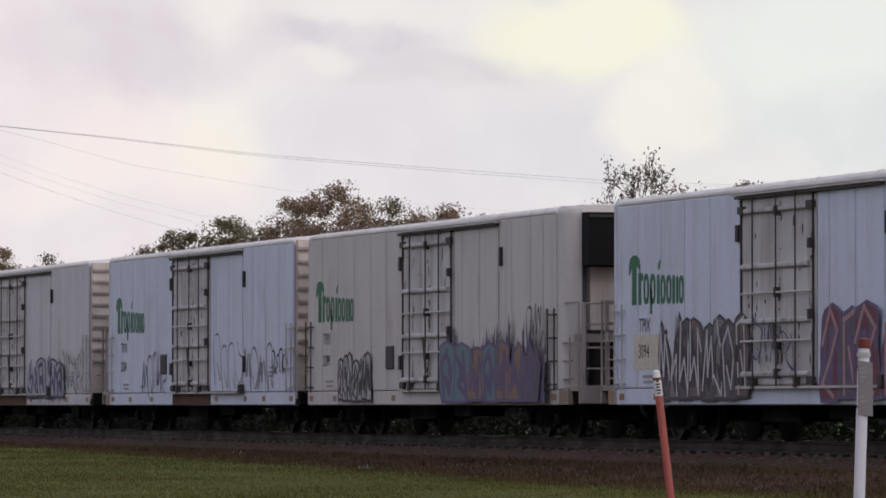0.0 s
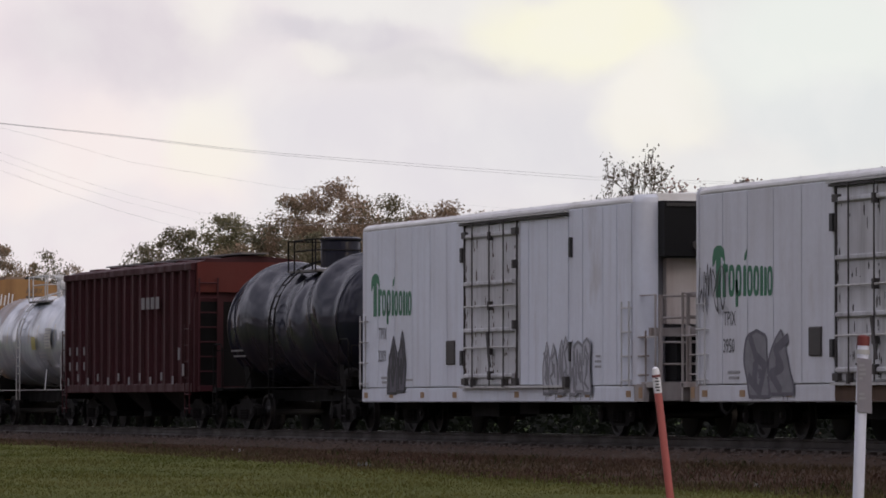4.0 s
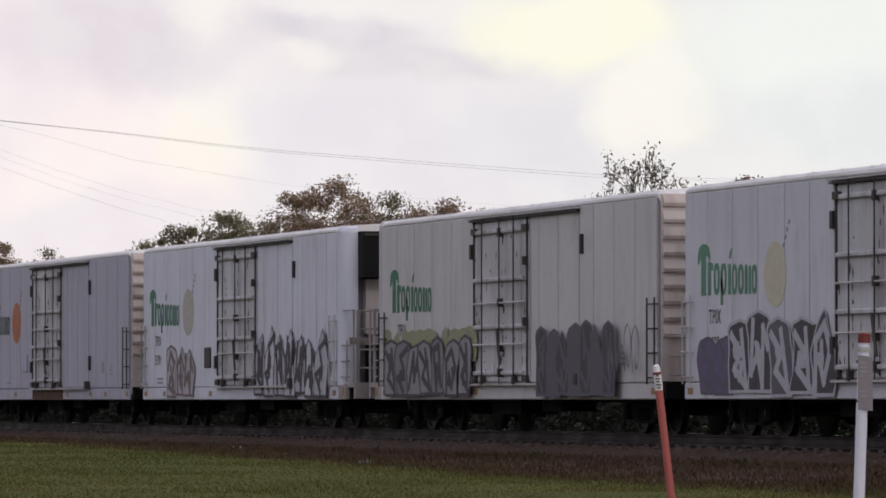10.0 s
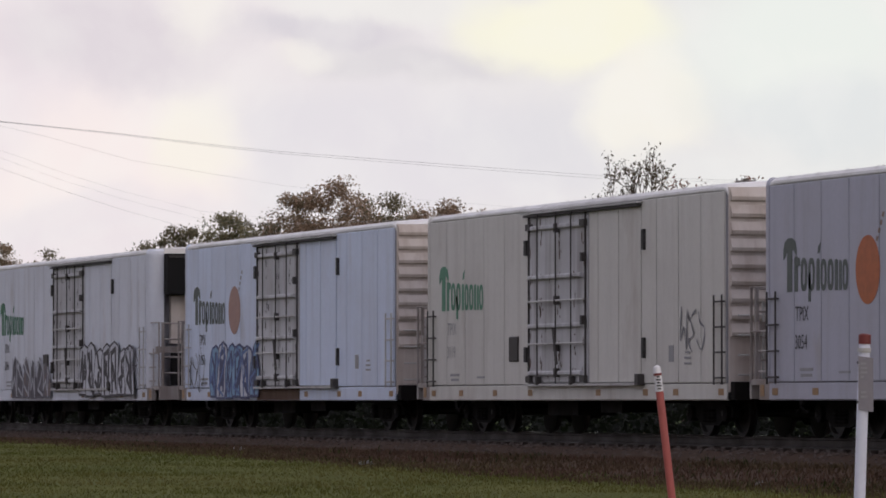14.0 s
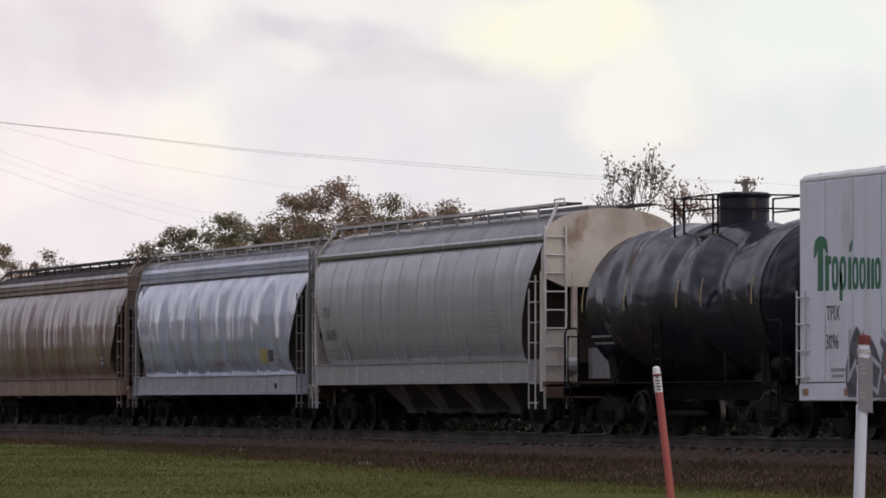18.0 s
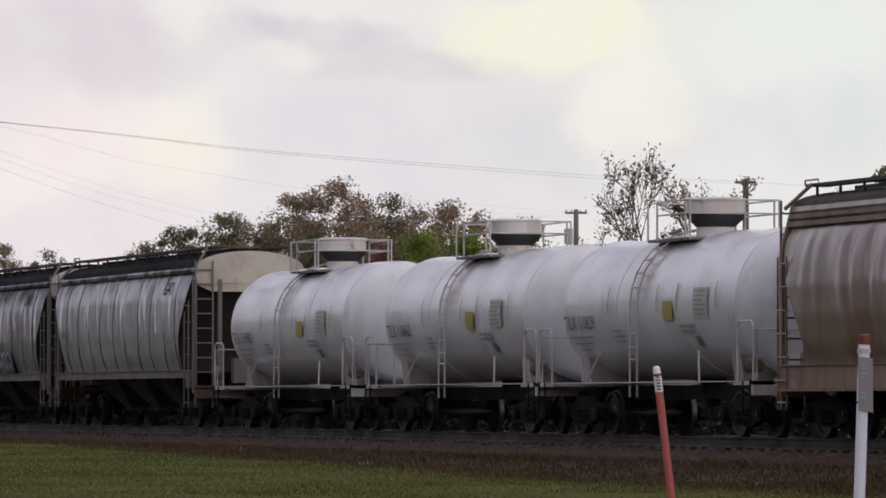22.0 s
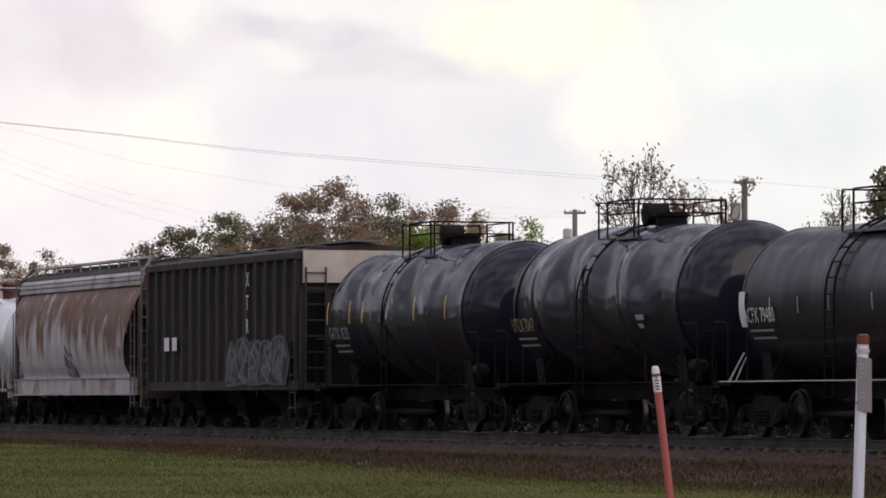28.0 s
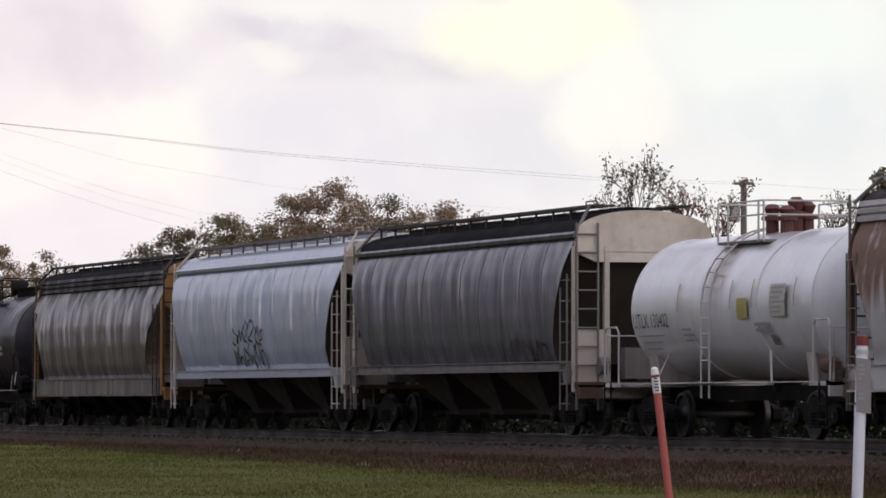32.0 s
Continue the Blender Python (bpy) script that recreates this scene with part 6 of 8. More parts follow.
def hopper(kind, L, coat, end="end_panel", sill=None, fluted=True, ladder="rod_light", pockets=4, deep_sill=True, label="", top=0.0, walk_mat="walkway", roof_mat=None, ripple=0.075, sill_up=0.0):
    car = thing(kind, label, "hopper car", "freight train")
    H = L / 2
    sill = sill or coat
    grimy = coat in ("hop_soot", "hop_ashy", "hop_dark", "hop_light")
    eave = "rust_trim" if coat == "hop_rust" else coat
    stay_mat = "rod_light" if coat in ("hop_grey", "hop_blue", "hop_rust") else "black" if roof_mat else "walkway"
    walk_mat = "black" if roof_mat else walk_mat
    side = hopper_side(not fluted)
    side = [(z + sill_up * (side[-1][0] - z) / (side[-1][0] - side[0][0]), y) for z, y in side]
    zs = [p[0] for p in side]

    def half(z):
        for (z0, y0), (z1, y1) in zip(side, side[1:]):
            if z <= z1:
                return y0 + (y1 - y0) * max(0.0, (z - z0) / (z1 - z0))
        return side[-1][1]

    cut_in = ((1.1, 0.62), (1.3, 0.92), (1.6, 1.12), (1.9, 1.06), (2.3, 0.78), (2.7, 0.46), (3.1, 0.18), (3.4, 0.06), (9.0, 0.06)) if fluted else ((1.1, 0.95), (1.4, 1.0), (1.8, 0.95), (2.3, 0.72), (2.8, 0.45), (3.3, 0.16), (3.6, 0.05), (9.0, 0.05))

    def back(z):
        """How far the side sheet's end is set in, by height."""
        for (z0, b0), (z1, b1) in zip(cut_in, cut_in[1:]):
            if z <= z1:
                return b0 + (b1 - b0) * max(0.0, (z - z0) / (z1 - z0))
        return 0.05

    def surf(x, z):
        return -half(z) - dent(x, z) - 0.004

    n = 230
    ph = (L * 7.7 + len(coat)) % 6.0

    def dent(x, z):
        """Sheet buckled between the inner ribs: long upright swellings that lean a little."""
        q = min(1.0, max(0.0, 5 * (z - zs[0]) / (zs[-1] - zs[0])), max(0.0, 6 * (zs[-1] - z) / (zs[-1] - zs[0])))
        u = x + 0.16 * z
        return ripple * q * (0.55 * noise.noise((u * 1.35, z * 0.33, ph)) + 0.30 * noise.noise((u * 3.2, z * 0.4, ph + 9)) + 0.42 - 0.95 * abs(noise.noise((u * 1.15 + 0.12 * z, z * 0.22, ph + 4))))

    fine = [zs[0] + (zs[-1] - zs[0]) * k / 22 for k in range(23)]
    for s in (-1, 1):
        g = Geo().loft([[((H - back(z)) * (-1 + 2 * i / n), s * (half(z) + dent((H - back(z)) * (-1 + 2 * i / n), z)), z) for z in fine] for i in range(n + 1)], False, False)
        part("side_sheet", g, MAT[coat], car, smooth=True)
    for s in (-1, 1):
        g = Geo().loft([[(s * (H - back(z)), half(z) * k, z) for z in fine] for k in (-0.999, 0.999)], False, False)
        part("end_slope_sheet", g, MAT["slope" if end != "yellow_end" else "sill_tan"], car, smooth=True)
    for k in range(1, int(L / 1.27)):
        x = -H + 0.25 + k * 1.27
        zz = [z for z in fine if abs(x) < H - back(z) - 0.05]
        if len(zz) > 3 and not fluted:
            part("sheet_seam", Geo().loft([[(x + q, -half(z) - dent(x, z) - h_, z) for z in zz] for q, h_ in ((-0.02, -0.004), (-0.012, 0.008), (0.012, 0.008), (0.02, -0.004))], False, False), MAT["charcoal" if coat in SOOTY and k % 3 else coat], car)
            if coat in SOOTY:
                hi = zz[4 + (5 * k) % 8]
                part("grime_run", Geo().loft([[(x + q * max(0.15, 1 - (z - zz[0]) / (hi - zz[0])) + 0.05, surf(x + q + 0.05, z) - 0.003, z) for z in zz if z <= hi] for q in (-0.075, 0.0, 0.06)], False, False), MAT["charcoal"], car)
    ze, ye = side[-1]
    zr = (4.28 if fluted else 4.36) + top
    if fluted:
        for s in (-1, 1):
            pr = [(ye - 0.06, ze), (ye + 0.06, ze + 0.02), (ye + 0.06, ze + 0.10), (ye + 0.0, ze + 0.13), (ye + 0.05, ze + 0.16), (ye + 0.05, ze + 0.22), (ye - 0.01, ze + 0.25), (ye + 0.03, ze + 0.28), (ye + 0.0, ze + 0.36), (ye - 0.1, ze + 0.38)]
            part("eave_beam", Geo().loft([[(x, s * y, z) for y, z in pr] for x in (-H, H)]), MAT[eave], car, smooth=False)
        zv, yv = ze + 0.37, ye - 0.06
    else:
        for s in (-1, 1):
            pr = [(ye - 0.08, ze - 0.02), (ye + 0.09, ze - 0.02), (ye + 0.11, ze + 0.05), (ye + 0.06, ze + 0.10), (ye - 0.08, ze + 0.10)]
            part("eave_beam", Geo().loft([[(x, s * y, z) for y, z in pr] for x in (-H - 0.02, H + 0.02)]), MAT[coat], car, smooth=True)
        zv, yv = ze + 0.09, ye
    arc = [(yv * math.cos(a) if abs(math.cos(a)) > 1e-6 else 0.0, zv + (zr - zv) * math.sin(a)) for a in (math.pi * k / 14 for k in range(15))]
    part("roof", Geo().loft([[(x, y, z) for y, z in arc] for x in (-H + 0.02, 0, H - 0.02)]), MAT[roof_mat or coat], car, smooth=True)
    # running boards on stays, hatches
    for y0 in (-0.95, 0.62):
        part("running_board", Geo().box(-H - 0.1, H + 0.1, y0, y0 + 0.33, zr + 0.06, zr + 0.10), MAT[walk_mat], car)
    for k in range(int(L / 1.05)):
        x = -H + 0.4 + k * 1.05
        part("stay", Geo().box(x - 0.02, x + 0.02, -0.99, -0.95, zr - 0.28, zr + 0.08), MAT[stay_mat], car)
    part("board_edge", Geo().box(-H - 0.1, H + 0.1, -0.99, -0.95, zr + 0.05, zr + 0.11), MAT[stay_mat], car)
    for k in range(4):
        x = -H + L * (k + 0.5) / 4
        part("hatch", Geo().loft([[(x + q, y, zr + h) for q, y in ((-1.5, -0.3), (1.5, -0.3), (1.5, 0.3), (-1.5, 0.3))] for h in (-0.04, 0.07)]), MAT[roof_mat or coat], car)
    # sills
    zl = (0.84 if deep_sill else 1.10) + sill_up
    zu = 1.26 + sill_up
    for s in (-1, 1):
        part("side_sill", Geo().slab(-H, H, min(s * 1.52, s * 1.36), max(s * 1.52, s * 1.36), zl, zu, 0.02) if s < 0 else Geo().box(-H, H, 1.36, 1.52, zl, zu), MAT[sill], car)
    part("sill_flange", Geo().box(-H, H, -1.56, -1.40, zl - 0.025, zl + 0.01).box(-H, H, -1.56, -1.40, zu - 0.01, zu + 0.012), MAT[sill], car)
    if not deep_sill:
        for s in (-1, 1):
            g = Geo().loft([[(s * (H - 0.15) + q, y, z) for q, z in ((-0.25, zl), (-0.12, zl - 0.28), (0.12, zl - 0.28), (0.2, zl))] for y in (-1.53, -1.43)])
            part("jacking_foot", g, MAT[sill], car)
    # ends: panel, posts, ladders
    for s in (-1, 1):
        x0, x1 = sorted((s * (H + 0.02), s * (H + 0.10)))
        lo = 3.35 if grimy else 2.9
        out = [(y * 1.02, z) for y, z in arc] + [(-1.45, ze - 0.3), (-1.45, lo + 0.2), (-1.0, lo), (1.0, lo), (1.45, lo + 0.2), (1.45, ze - 0.3)]
        part("end_panel", Geo().loft([[(x, y, z) for y, z in out] for x in (x0, x1)]), MAT[end if s > 0 or coat != "tan" else "rust_iron"], car, "weathered end panel under the roof")
        for y in (-1.42, -0.78, 0.78, 1.42):
            part("end_post", Geo().box(x0 - 0.02, x1 + 0.02, y - 0.05, y + 0.05, 0.85, lo + 0.3), MAT["walkway" if coat in SOOTY else end if s > 0 or coat != "tan" else "rust_iron"], car)
        if not fluted and coat not in SOOTY:
            part("lower_end_plate", Geo().box(x0, x1, -1.38, -0.7, 1.04, 2.05), MAT[end], car)
            part("lower_end_plate", Geo().box(x0, x1, 0.7, 1.38, 1.04, 2.05), MAT[end], car)
        lad = Geo()
        xe = s * (H + 0.16)
        for k in range(9):
            lad.tube([(xe, -1.42, 1.0 + 0.36 * k), (xe, -0.98, 1.0 + 0.36 * k)], 0.02, 6)
        for y in (-1.42, -0.98):
            lad.box(xe - 0.02, xe + 0.02, y - 0.018, y + 0.018, 0.5, 4.1)
        part("end_ladder", lad, MAT[ladder], car)
        rungs(car, *sorted((s * (H - 0.42), s * (H - 0.02))), -1.56, [0.62, 1.0, 1.4, 1.8, 2.2, 2.6, 3.0], MAT[ladder], "side_ladder", True, 0.012)
        part("end_platform", Geo().box(min(s * (H - 0.1), s * (H + 0.42)), max(s * (H - 0.1), s * (H + 0.42)), -1.45, 1.45, 0.94, 1.04).box(min(s * (H + 0.3), s * (H + 0.42)), max(s * (H + 0.3), s * (H + 0.42)), -1.45, 1.45, 0.72, 0.98), MAT[end if end != "end_panel" else "rust_iron"], car)
        part("brake_gear", Geo().box(min(s * (H + 0.12), s * (H + 0.36)), max(s * (H + 0.12), s * (H + 0.36)), -0.5, 0.2, 1.1, 1.7).lathe_y([(-0.1, 0.05), (-0.09, 0.17), (0.09, 0.17), (0.1, 0.05)], 12, (s * (H + 0.22), -0.9, 1.35)), MAT[sill], car)
        part("roof_guard", Geo().tube([(s * (H + 0.1), -0.99, zr + 0.09), (s * (H + 0.1), -0.99, zr + 0.17), (s * (H - 0.5), -0.99, zr + 0.17), (s * (H - 0.5), -0.99, zr + 0.09)], 0.018, 5), MAT[ladder], car)
        part("brace", Geo().tube([(s * (H + 0.08), -1.38, 3.95), (s * (H - 0.25), -1.0, zr + 0.1)], 0.035, 6), MAT[ladder], car)
        add_coupler(car, s * (H + 0.5), s)
    # outlets below
    for k in range(pockets):
        x = -H * 0.62 + (1.24 * H) * (k + 0.5) / pockets
        w = 1.24 * H / pockets
        g = Geo().loft([[(x + a, b, z) for a, b in ((-ww, -yy), (ww, -yy), (ww, yy), (-ww, yy))] for z, ww, yy in ((zu - 0.01, w * 0.49, 1.3), (0.5, 0.3, 0.55), (0.38, 0.3, 0.5))])
        pk = part("outlet_pocket", g, MAT["pocket" if coat == "hop_grey" else "charcoal" if not deep_sill else "frame"], car)
        part("gate", Geo().box(x - 0.35, x + 0.35, -0.75, 0.75, 0.3, 0.40), MAT["frame"], pk)
        part("gate_shaft", Geo().lathe_y([(-0.12, 0.03), (-0.11, 0.06), (0.1, 0.06)], 8, (x, -0.85, 0.38)), MAT["frame"], pk)
    part("centre_sill", Geo().box(-H - 0.5, -H + 2.9, -0.2, 0.2, 0.68, 0.95).box(H - 2.9, H + 0.5, -0.2, 0.2, 0.68, 0.95), MAT["frame"], car)
    add_bogies(car, (-H + 1.15, H - 1.15))
    return car, surf


# ---- rib-sided hoppers ----
def rib_hopper(kind, L, coat, end, ribs, label, top=4.05):
    car = thing(kind, label, "hopper car", "freight train")
    H = L / 2
    zb = 0.9
    part("body", Geo().box(-H + 0.04, H - 0.04, -1.46, 1.46, zb + 0.1, top), MAT[coat], car)
    part("top_chord", Geo().slab(-H, H, -1.58, -1.42, top - 0.16, top + 0.02, 0.02).box(-H, H, 1.42, 1.58, top - 0.16, top + 0.02), MAT[coat], car)
    part("side_sill", Geo().slab(-H, H, -1.56, -1.40, zb, zb + 0.22, 0.02).box(-H, H, 1.40, 1.56, zb, zb + 0.22), MAT[coat], car)
    rib = Geo().loft([[(x, y, z) for x, y in ((-0.11, -1.45), (-0.075, -1.57), (0.075, -1.57), (0.11, -1.45))] for z in (zb + 0.18, top - 0.13)]).mesh("rib", MAT[coat])
    for k in range(ribs):
        part("rib", rib, None, car, at=(-H + 0.2 + (L - 0.4) * k / (ribs - 1), 0, 0))
    part("far_ribs", Geo().box(-H + 0.1, H - 0.1, 1.45, 1.5, zb + 0.2, top - 0.15), MAT[coat], car)
    roof = [(1.46, top), (1.2, top + 0.10), (0, top + 0.22), (-1.2, top + 0.10), (-1.46, top)]
    part("roof", Geo().loft([[(x, y, z) for y, z in roof] for x in (-H, H)]), MAT[coat], car)
    part("running_board", Geo().box(-H - 0.2, H + 0.2, -0.35, 0.35, top + 0.24, top + 0.28), MAT["walkway"], car)
    for k in range(6):
        x = -H + 1.0 + k * (L - 2.0) / 5
        part("hatch", Geo().lathe_z([(top + 0.02, 0.35), (top + 0.15, 0.35), (top + 0.17, 0.2), (top + 0.18, 0.02)], 14, (x, -0.75, 0)), MAT[coat], car)
    for s in (-1, 1):
        xs = sorted((s * (H + 0.02), s * (H + 0.12)))
        part("end_sheet", Geo().box(*xs, -1.45, 1.45, 3.35, top + 0.04), MAT[end], car)
        g = Geo().loft([[(s * x, y, z) for x, z in ((H, 3.1), (H - 0.9, 1.2), (H - 1.0, 1.2), (H - 0.1, 3.1))] for y in (-1.4, 1.4)])
        part("end_slope_sheet", g, MAT["black"], car)
        # near-black panel added in place of the shade in the open lower end
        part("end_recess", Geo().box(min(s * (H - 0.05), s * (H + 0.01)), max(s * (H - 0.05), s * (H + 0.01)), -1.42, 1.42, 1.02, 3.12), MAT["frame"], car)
        for y in (-1.46, -0.85, 0.85, 1.46):
            part("end_post", Geo().box(xs[0], xs[1], y - 0.06, y + 0.06, 0.9, 3.2), MAT[coat], car)
        lad = Geo()
        for k in range(8):
            lad.tube([(s * (H + 0.2), -1.42, 1.05 + 0.36 * k), (s * (H + 0.2), -0.95, 1.05 + 0.36 * k)], 0.02, 6)
        for y in (-1.42, -0.95):
            lad.box(s * (H + 0.2) - 0.02, s * (H + 0.2) + 0.02, y - 0.018, y + 0.018, 0.95, 3.7)
        part("end_ladder", lad, MAT[coat], car)
        part("end_platform", Geo().box(min(s * H, s * (H + 0.4)), max(s * H, s * (H + 0.4)), -1.45, 1.45, 0.92, 1.04), MAT[coat], car)
        rungs(car, *sorted((s * (H - 0.45), s * (H - 0.02))), -1.62, [0.5, 0.85, 1.25, 1.65, 2.05, 2.45], MAT[coat], "side_ladder")
        add_coupler(car, s * (H + 0.5), s)
    for k in range(3):
        x = -H * 0.55 + k * H * 0.55
        pk = part("outlet_pocket", Geo().loft([[(x + a, b, z) for a, b in ((-w, -y), (w, -y), (w, y), (-w, y))] for z, w, y in ((1.05, 1.3, 1.35), (0.4, 0.35, 0.9))]), MAT["frame"], car)
        part("gate", Geo().box(x - 0.4, x + 0.4, -0.95, 0.95, 0.3, 0.42), MAT["frame"], pk)
    part("centre_sill", Geo().box(-H - 0.5, H + 0.5, -0.2, 0.2, 0.66, 0.92), MAT["frame"], car)
    add_bogies(car, (-H + 1.2, H - 1.2))
    return car


# ---- the train: each car with the place of its middle at the start, in metres along the track ----
TRAIN = []


def put(car, left, right):
    TRAIN.append((car, (left + right) / 2))
    return car


G = MAT
c = put(reefer("cool", -1, "3094", seed=2, patch=True), -89.36, -72.06)
spray(c, -6.3, -1.75, 0.70, 2.3, flat_side, G["g_slate"], G["g_coal"], 8, 3, 0.03, 0.05, 0.2, more=(G["g_grey"], G["g_slate"], G["g_umber"]), ink=G["g_pale"])
spray(c, 1.6, 7.6, 0.69, 2.35, flat_side, G["g_maroon"], G["g_violet"], 7, 4, 0.0, 0.1, 0.2, more=(G["g_slate"], G["g_maroon"]), ink=G["g_pink"])
scrawl(c, -1.5, 0.6, 1.2, 2.2, flat_side, G["g_navy"], 5, 4)
c = put(reefer("ivory", 1, "3299", seed=1), -110.0, -92.7)
spray(c, -6.2, -3.6, 0.72, 1.8, flat_side, G["g_silver"], G["g_black"], 7, 6, 0.0, 0.05, 0.9)
spray(c, 1.5, 8.2, 0.69, 2.2, flat_side, G["g_slate"], G["g_violet"], 17, 52, 0.0, 0.9, 0.0, more=(G["g_violet"], G["g_slate"]))
spray(c, 1.7, 7.9, 0.69, 1.95, flat_side, G["g_teal"], G["g_violet"], 7, 7, 0.0, 0.1, 0.1, more=(G["g_teal"], G["g_brown"], G["g_teal"], G["g_brown"], G["g_brown"], G["g_slate"]))
scrawl(c, 7.2, 8.5, 1.6, 2.7, flat_side, G["g_black"], 9, 3)
c = put(reefer("cool", -1, "2304", seed=3), -128.4, -111.1)
scrawl(c, -5.2, -2.6, 0.8, 1.9, flat_side, G["g_violet"], 10, 5)
scrawl(c, 1.7, 7.0, 0.9, 2.1, flat_side, G["g_grey"], 11, 8)
scrawl(c, 6.8, 8.1, 1.3, 1.9, flat_side, G["g_black"], 12, 4)
c = put(reefer("pale", -1, "3950", seed=4), -147.95, -130.65)
spray(c, -6.3, -4.2, 0.72, 2.0, flat_side, G["g_grey"], G["g_slate"], 2, 13, 0.0, 0.0, 0.9, more=(G["g_grey"],))
spray(c, 1.5, 5.9, 0.85, 2.0, flat_side, G["g_silver"], G["g_navy"], 6, 14, 0.03, 0.1, 0.9)
scrawl(c, 5.4, 8.3, 0.9, 2.1, flat_side, G["g_black"], 15, 7)
scrawl(c, -8.5, -7.2, 2.2, 3.2, flat_side, G["g_black"], 16, 4)
c = put(reefer("white", 1, "3209", seed=5), -168.7, -151.4)
spray(c, -6.7, -5.5, 0.8, 2.1, flat_side, G["g_slate"], G["g_black"], 2, 17, 0.06, 0.3, 0.0)
spray(c, 3.6, 6.4, 0.8, 1.9, flat_side, G["g_silver"], G["g_grey"], 7, 18, 0.0, 0.0, 0.4)
car, dec = tank_car("black_tank_car", 10.3, 1.42, 2.46, "tank_black", "drum", "", "letter_white", "frame", label="glossy black tank car with a railed top platform", seed=2)
put(car, -180.9, -170.6)
car = put(rib_hopper("ribbed_hopper_car", 13.3, "maroon", "red_end", 17, "dark maroon rib-sided covered hopper car"), -196.4, -183.1)
chips(car, -1.585, [(1.8 + 0.48 * k, 3.0, 0.34, 0.30) for k in range(4)], G["letter_dim"], "painted_block")
chips(car, -1.575, [(-6.0 + 0.8 * k, z, 0.16, 0.22) for k in range(3) for z in (1.9, 1.5)] + [(-6.2 + 1.1 * k, 1.1 + 0.1 * (k % 2), 0.18, 0.2) for k in range(11)] + [(5.4, 1.7, 0.2, 0.3), (5.8, 1.3, 0.2, 0.3)], G["letter_dim"])
car, dec = tank_car("grey_tank_car", 10.8, 1.28, 2.40, "tank_grey", "manway", "DCAX 7162", "letter_dark", "rod_light", label="silver-grey tank car with weathered bands", seed=3)
put(car, -207.75, -196.95)
car, sf = hopper("tan_hopper_car", 14.0, "tan", "yellow_end", "tan", True, "rust_iron", roof_mat="sill_tan", ripple=0.10, label="rusty tan covered hopper car with ochre ends and graffiti")
put(car, -222.88, -208.88)
SILL = lambda x, z: -1.54
spray(car, -1.5, -0.1, 1.3, 2.35, sf, G["g_rose"], G["g_brown"], 2, 21, 0.0, 0.0, 0.0)
spray(car, -5.4, -1.1, 1.28, 2.15, sf, G["g_navy"], G["g_violet"], 7, 20, 0.1, 0.8, 0.0, more=(G["g_teal"], G["g_navy"], G["g_violet"]), ink=G["g_blue"])
spray(car, 0.1, 5.2, 1.28, 2.25, sf, G["g_blue"], G["g_navy"], 8, 22, 0.15, 0.8, 0.0, more=(G["g_navy"], G["g_blue"]), ink=G["g_sky"])
spray(car, -6.2, 0.4, 0.86, 1.22, SILL, G["g_slate"], G["g_violet"], 12, 51, 0.1, 0.3, 0.0, more=(G["g_violet"], G["g_teal"], G["g_slate"]))
spray(car, 0.4, 5.6, 0.86, 1.22, SILL, G["g_sky"], G["g_navy"], 9, 53, 0.3, 0.3, 0.0, more=(G["g_blue"],))
mark = lettering(car, "ACFX", 0.2, 0, 0, 0, G["letter_dark"])
mark.matrix_basis = pose(7.108, 0.25, 3.86, 90, 0, 90)
part("number_bar", Geo().box(7.10, 7.107, 0.25, 0.8, 3.62, 3.78), G["letter_dark"], car)
for k in range(5):
    part("tally_stroke", Geo().loft([[(x, -0.62 + 0.11 * k + q + lean, z) for q, lean, z in ((-0.02, 0, 3.5), (0.02, 0, 3.5), (0.02, 0.04, 3.86 - 0.03 * (k % 3)), (-0.02, 0.04, 3.86 - 0.03 * (k % 3)))] for x in (7.10, 7.107)]), G["letter_white"], car, "white hand-painted tally stroke")
c = put(reefer("pale", 1, "3025", logo="green_faded", fruit="ghost", seed=6), -242.4, -225.1)
spray(c, -7.9, -6.2, 0.72, 1.9, flat_side, G["g_violet"], G["g_slate"], 2, 24, 0.0, 0.1, 0.2)
spray(c, -6.3, -1.5, 0.70, 2.25, flat_side, G["g_coal"], G["g_silver"], 5, 23, 0.02, 0.0, 0.2, more=(G["g_coal"], G["g_slate"]))
spray(c, 2.4, 4.2, 0.75, 2.1, flat_side, G["g_umber"], G["g_slate"], 3, 25, 0.0, 0.0, 0.4)
scrawl(c, 3.6, 6.4, 1.9, 3.2, flat_side, G["g_black"], 26, 5)
scrawl(c, 4.0, 7.6, 0.8, 1.9, flat_side, G["g_grey"], 27, 6)
c = put(reefer("ivory", -1, "3130", logo="green", seed=7), -261.05, -243.75)
spray(c, -8.4, -1.9, 1.45, 2.12, flat_side, G["g_lime"], G["g_lime"], 11, 28, 0.0, 0.1, 0.0)
spray(c, -8.1, -2.2, 0.70, 1.95, flat_side, G["g_ash"], G["g_coal"], 7, 29, 0.0, 0.0, 0.2, more=(G["g_grey"], G["g_ash"]))
spray(c, 2.0, 6.6, 0.69, 2.15, flat_side, G["g_coal"], G["g_slate"], 7, 30, 0.0, 0.1, 0.6, more=(G["g_slate"],))
scrawl(c, 6.3, 8.0, 1.0, 2.0, flat_side, G["g_grey"], 31, 4)
c = put(reefer("white", 1, "3370", logo="green", fruit="ghost_grey", seed=8), -281.6, -264.3)
spray(c, -6.2, -3.6, 0.72, 2.0, flat_side, G["g_silver"], G["g_umber"], 3, 32, 0.06, 0.0, 0.0)
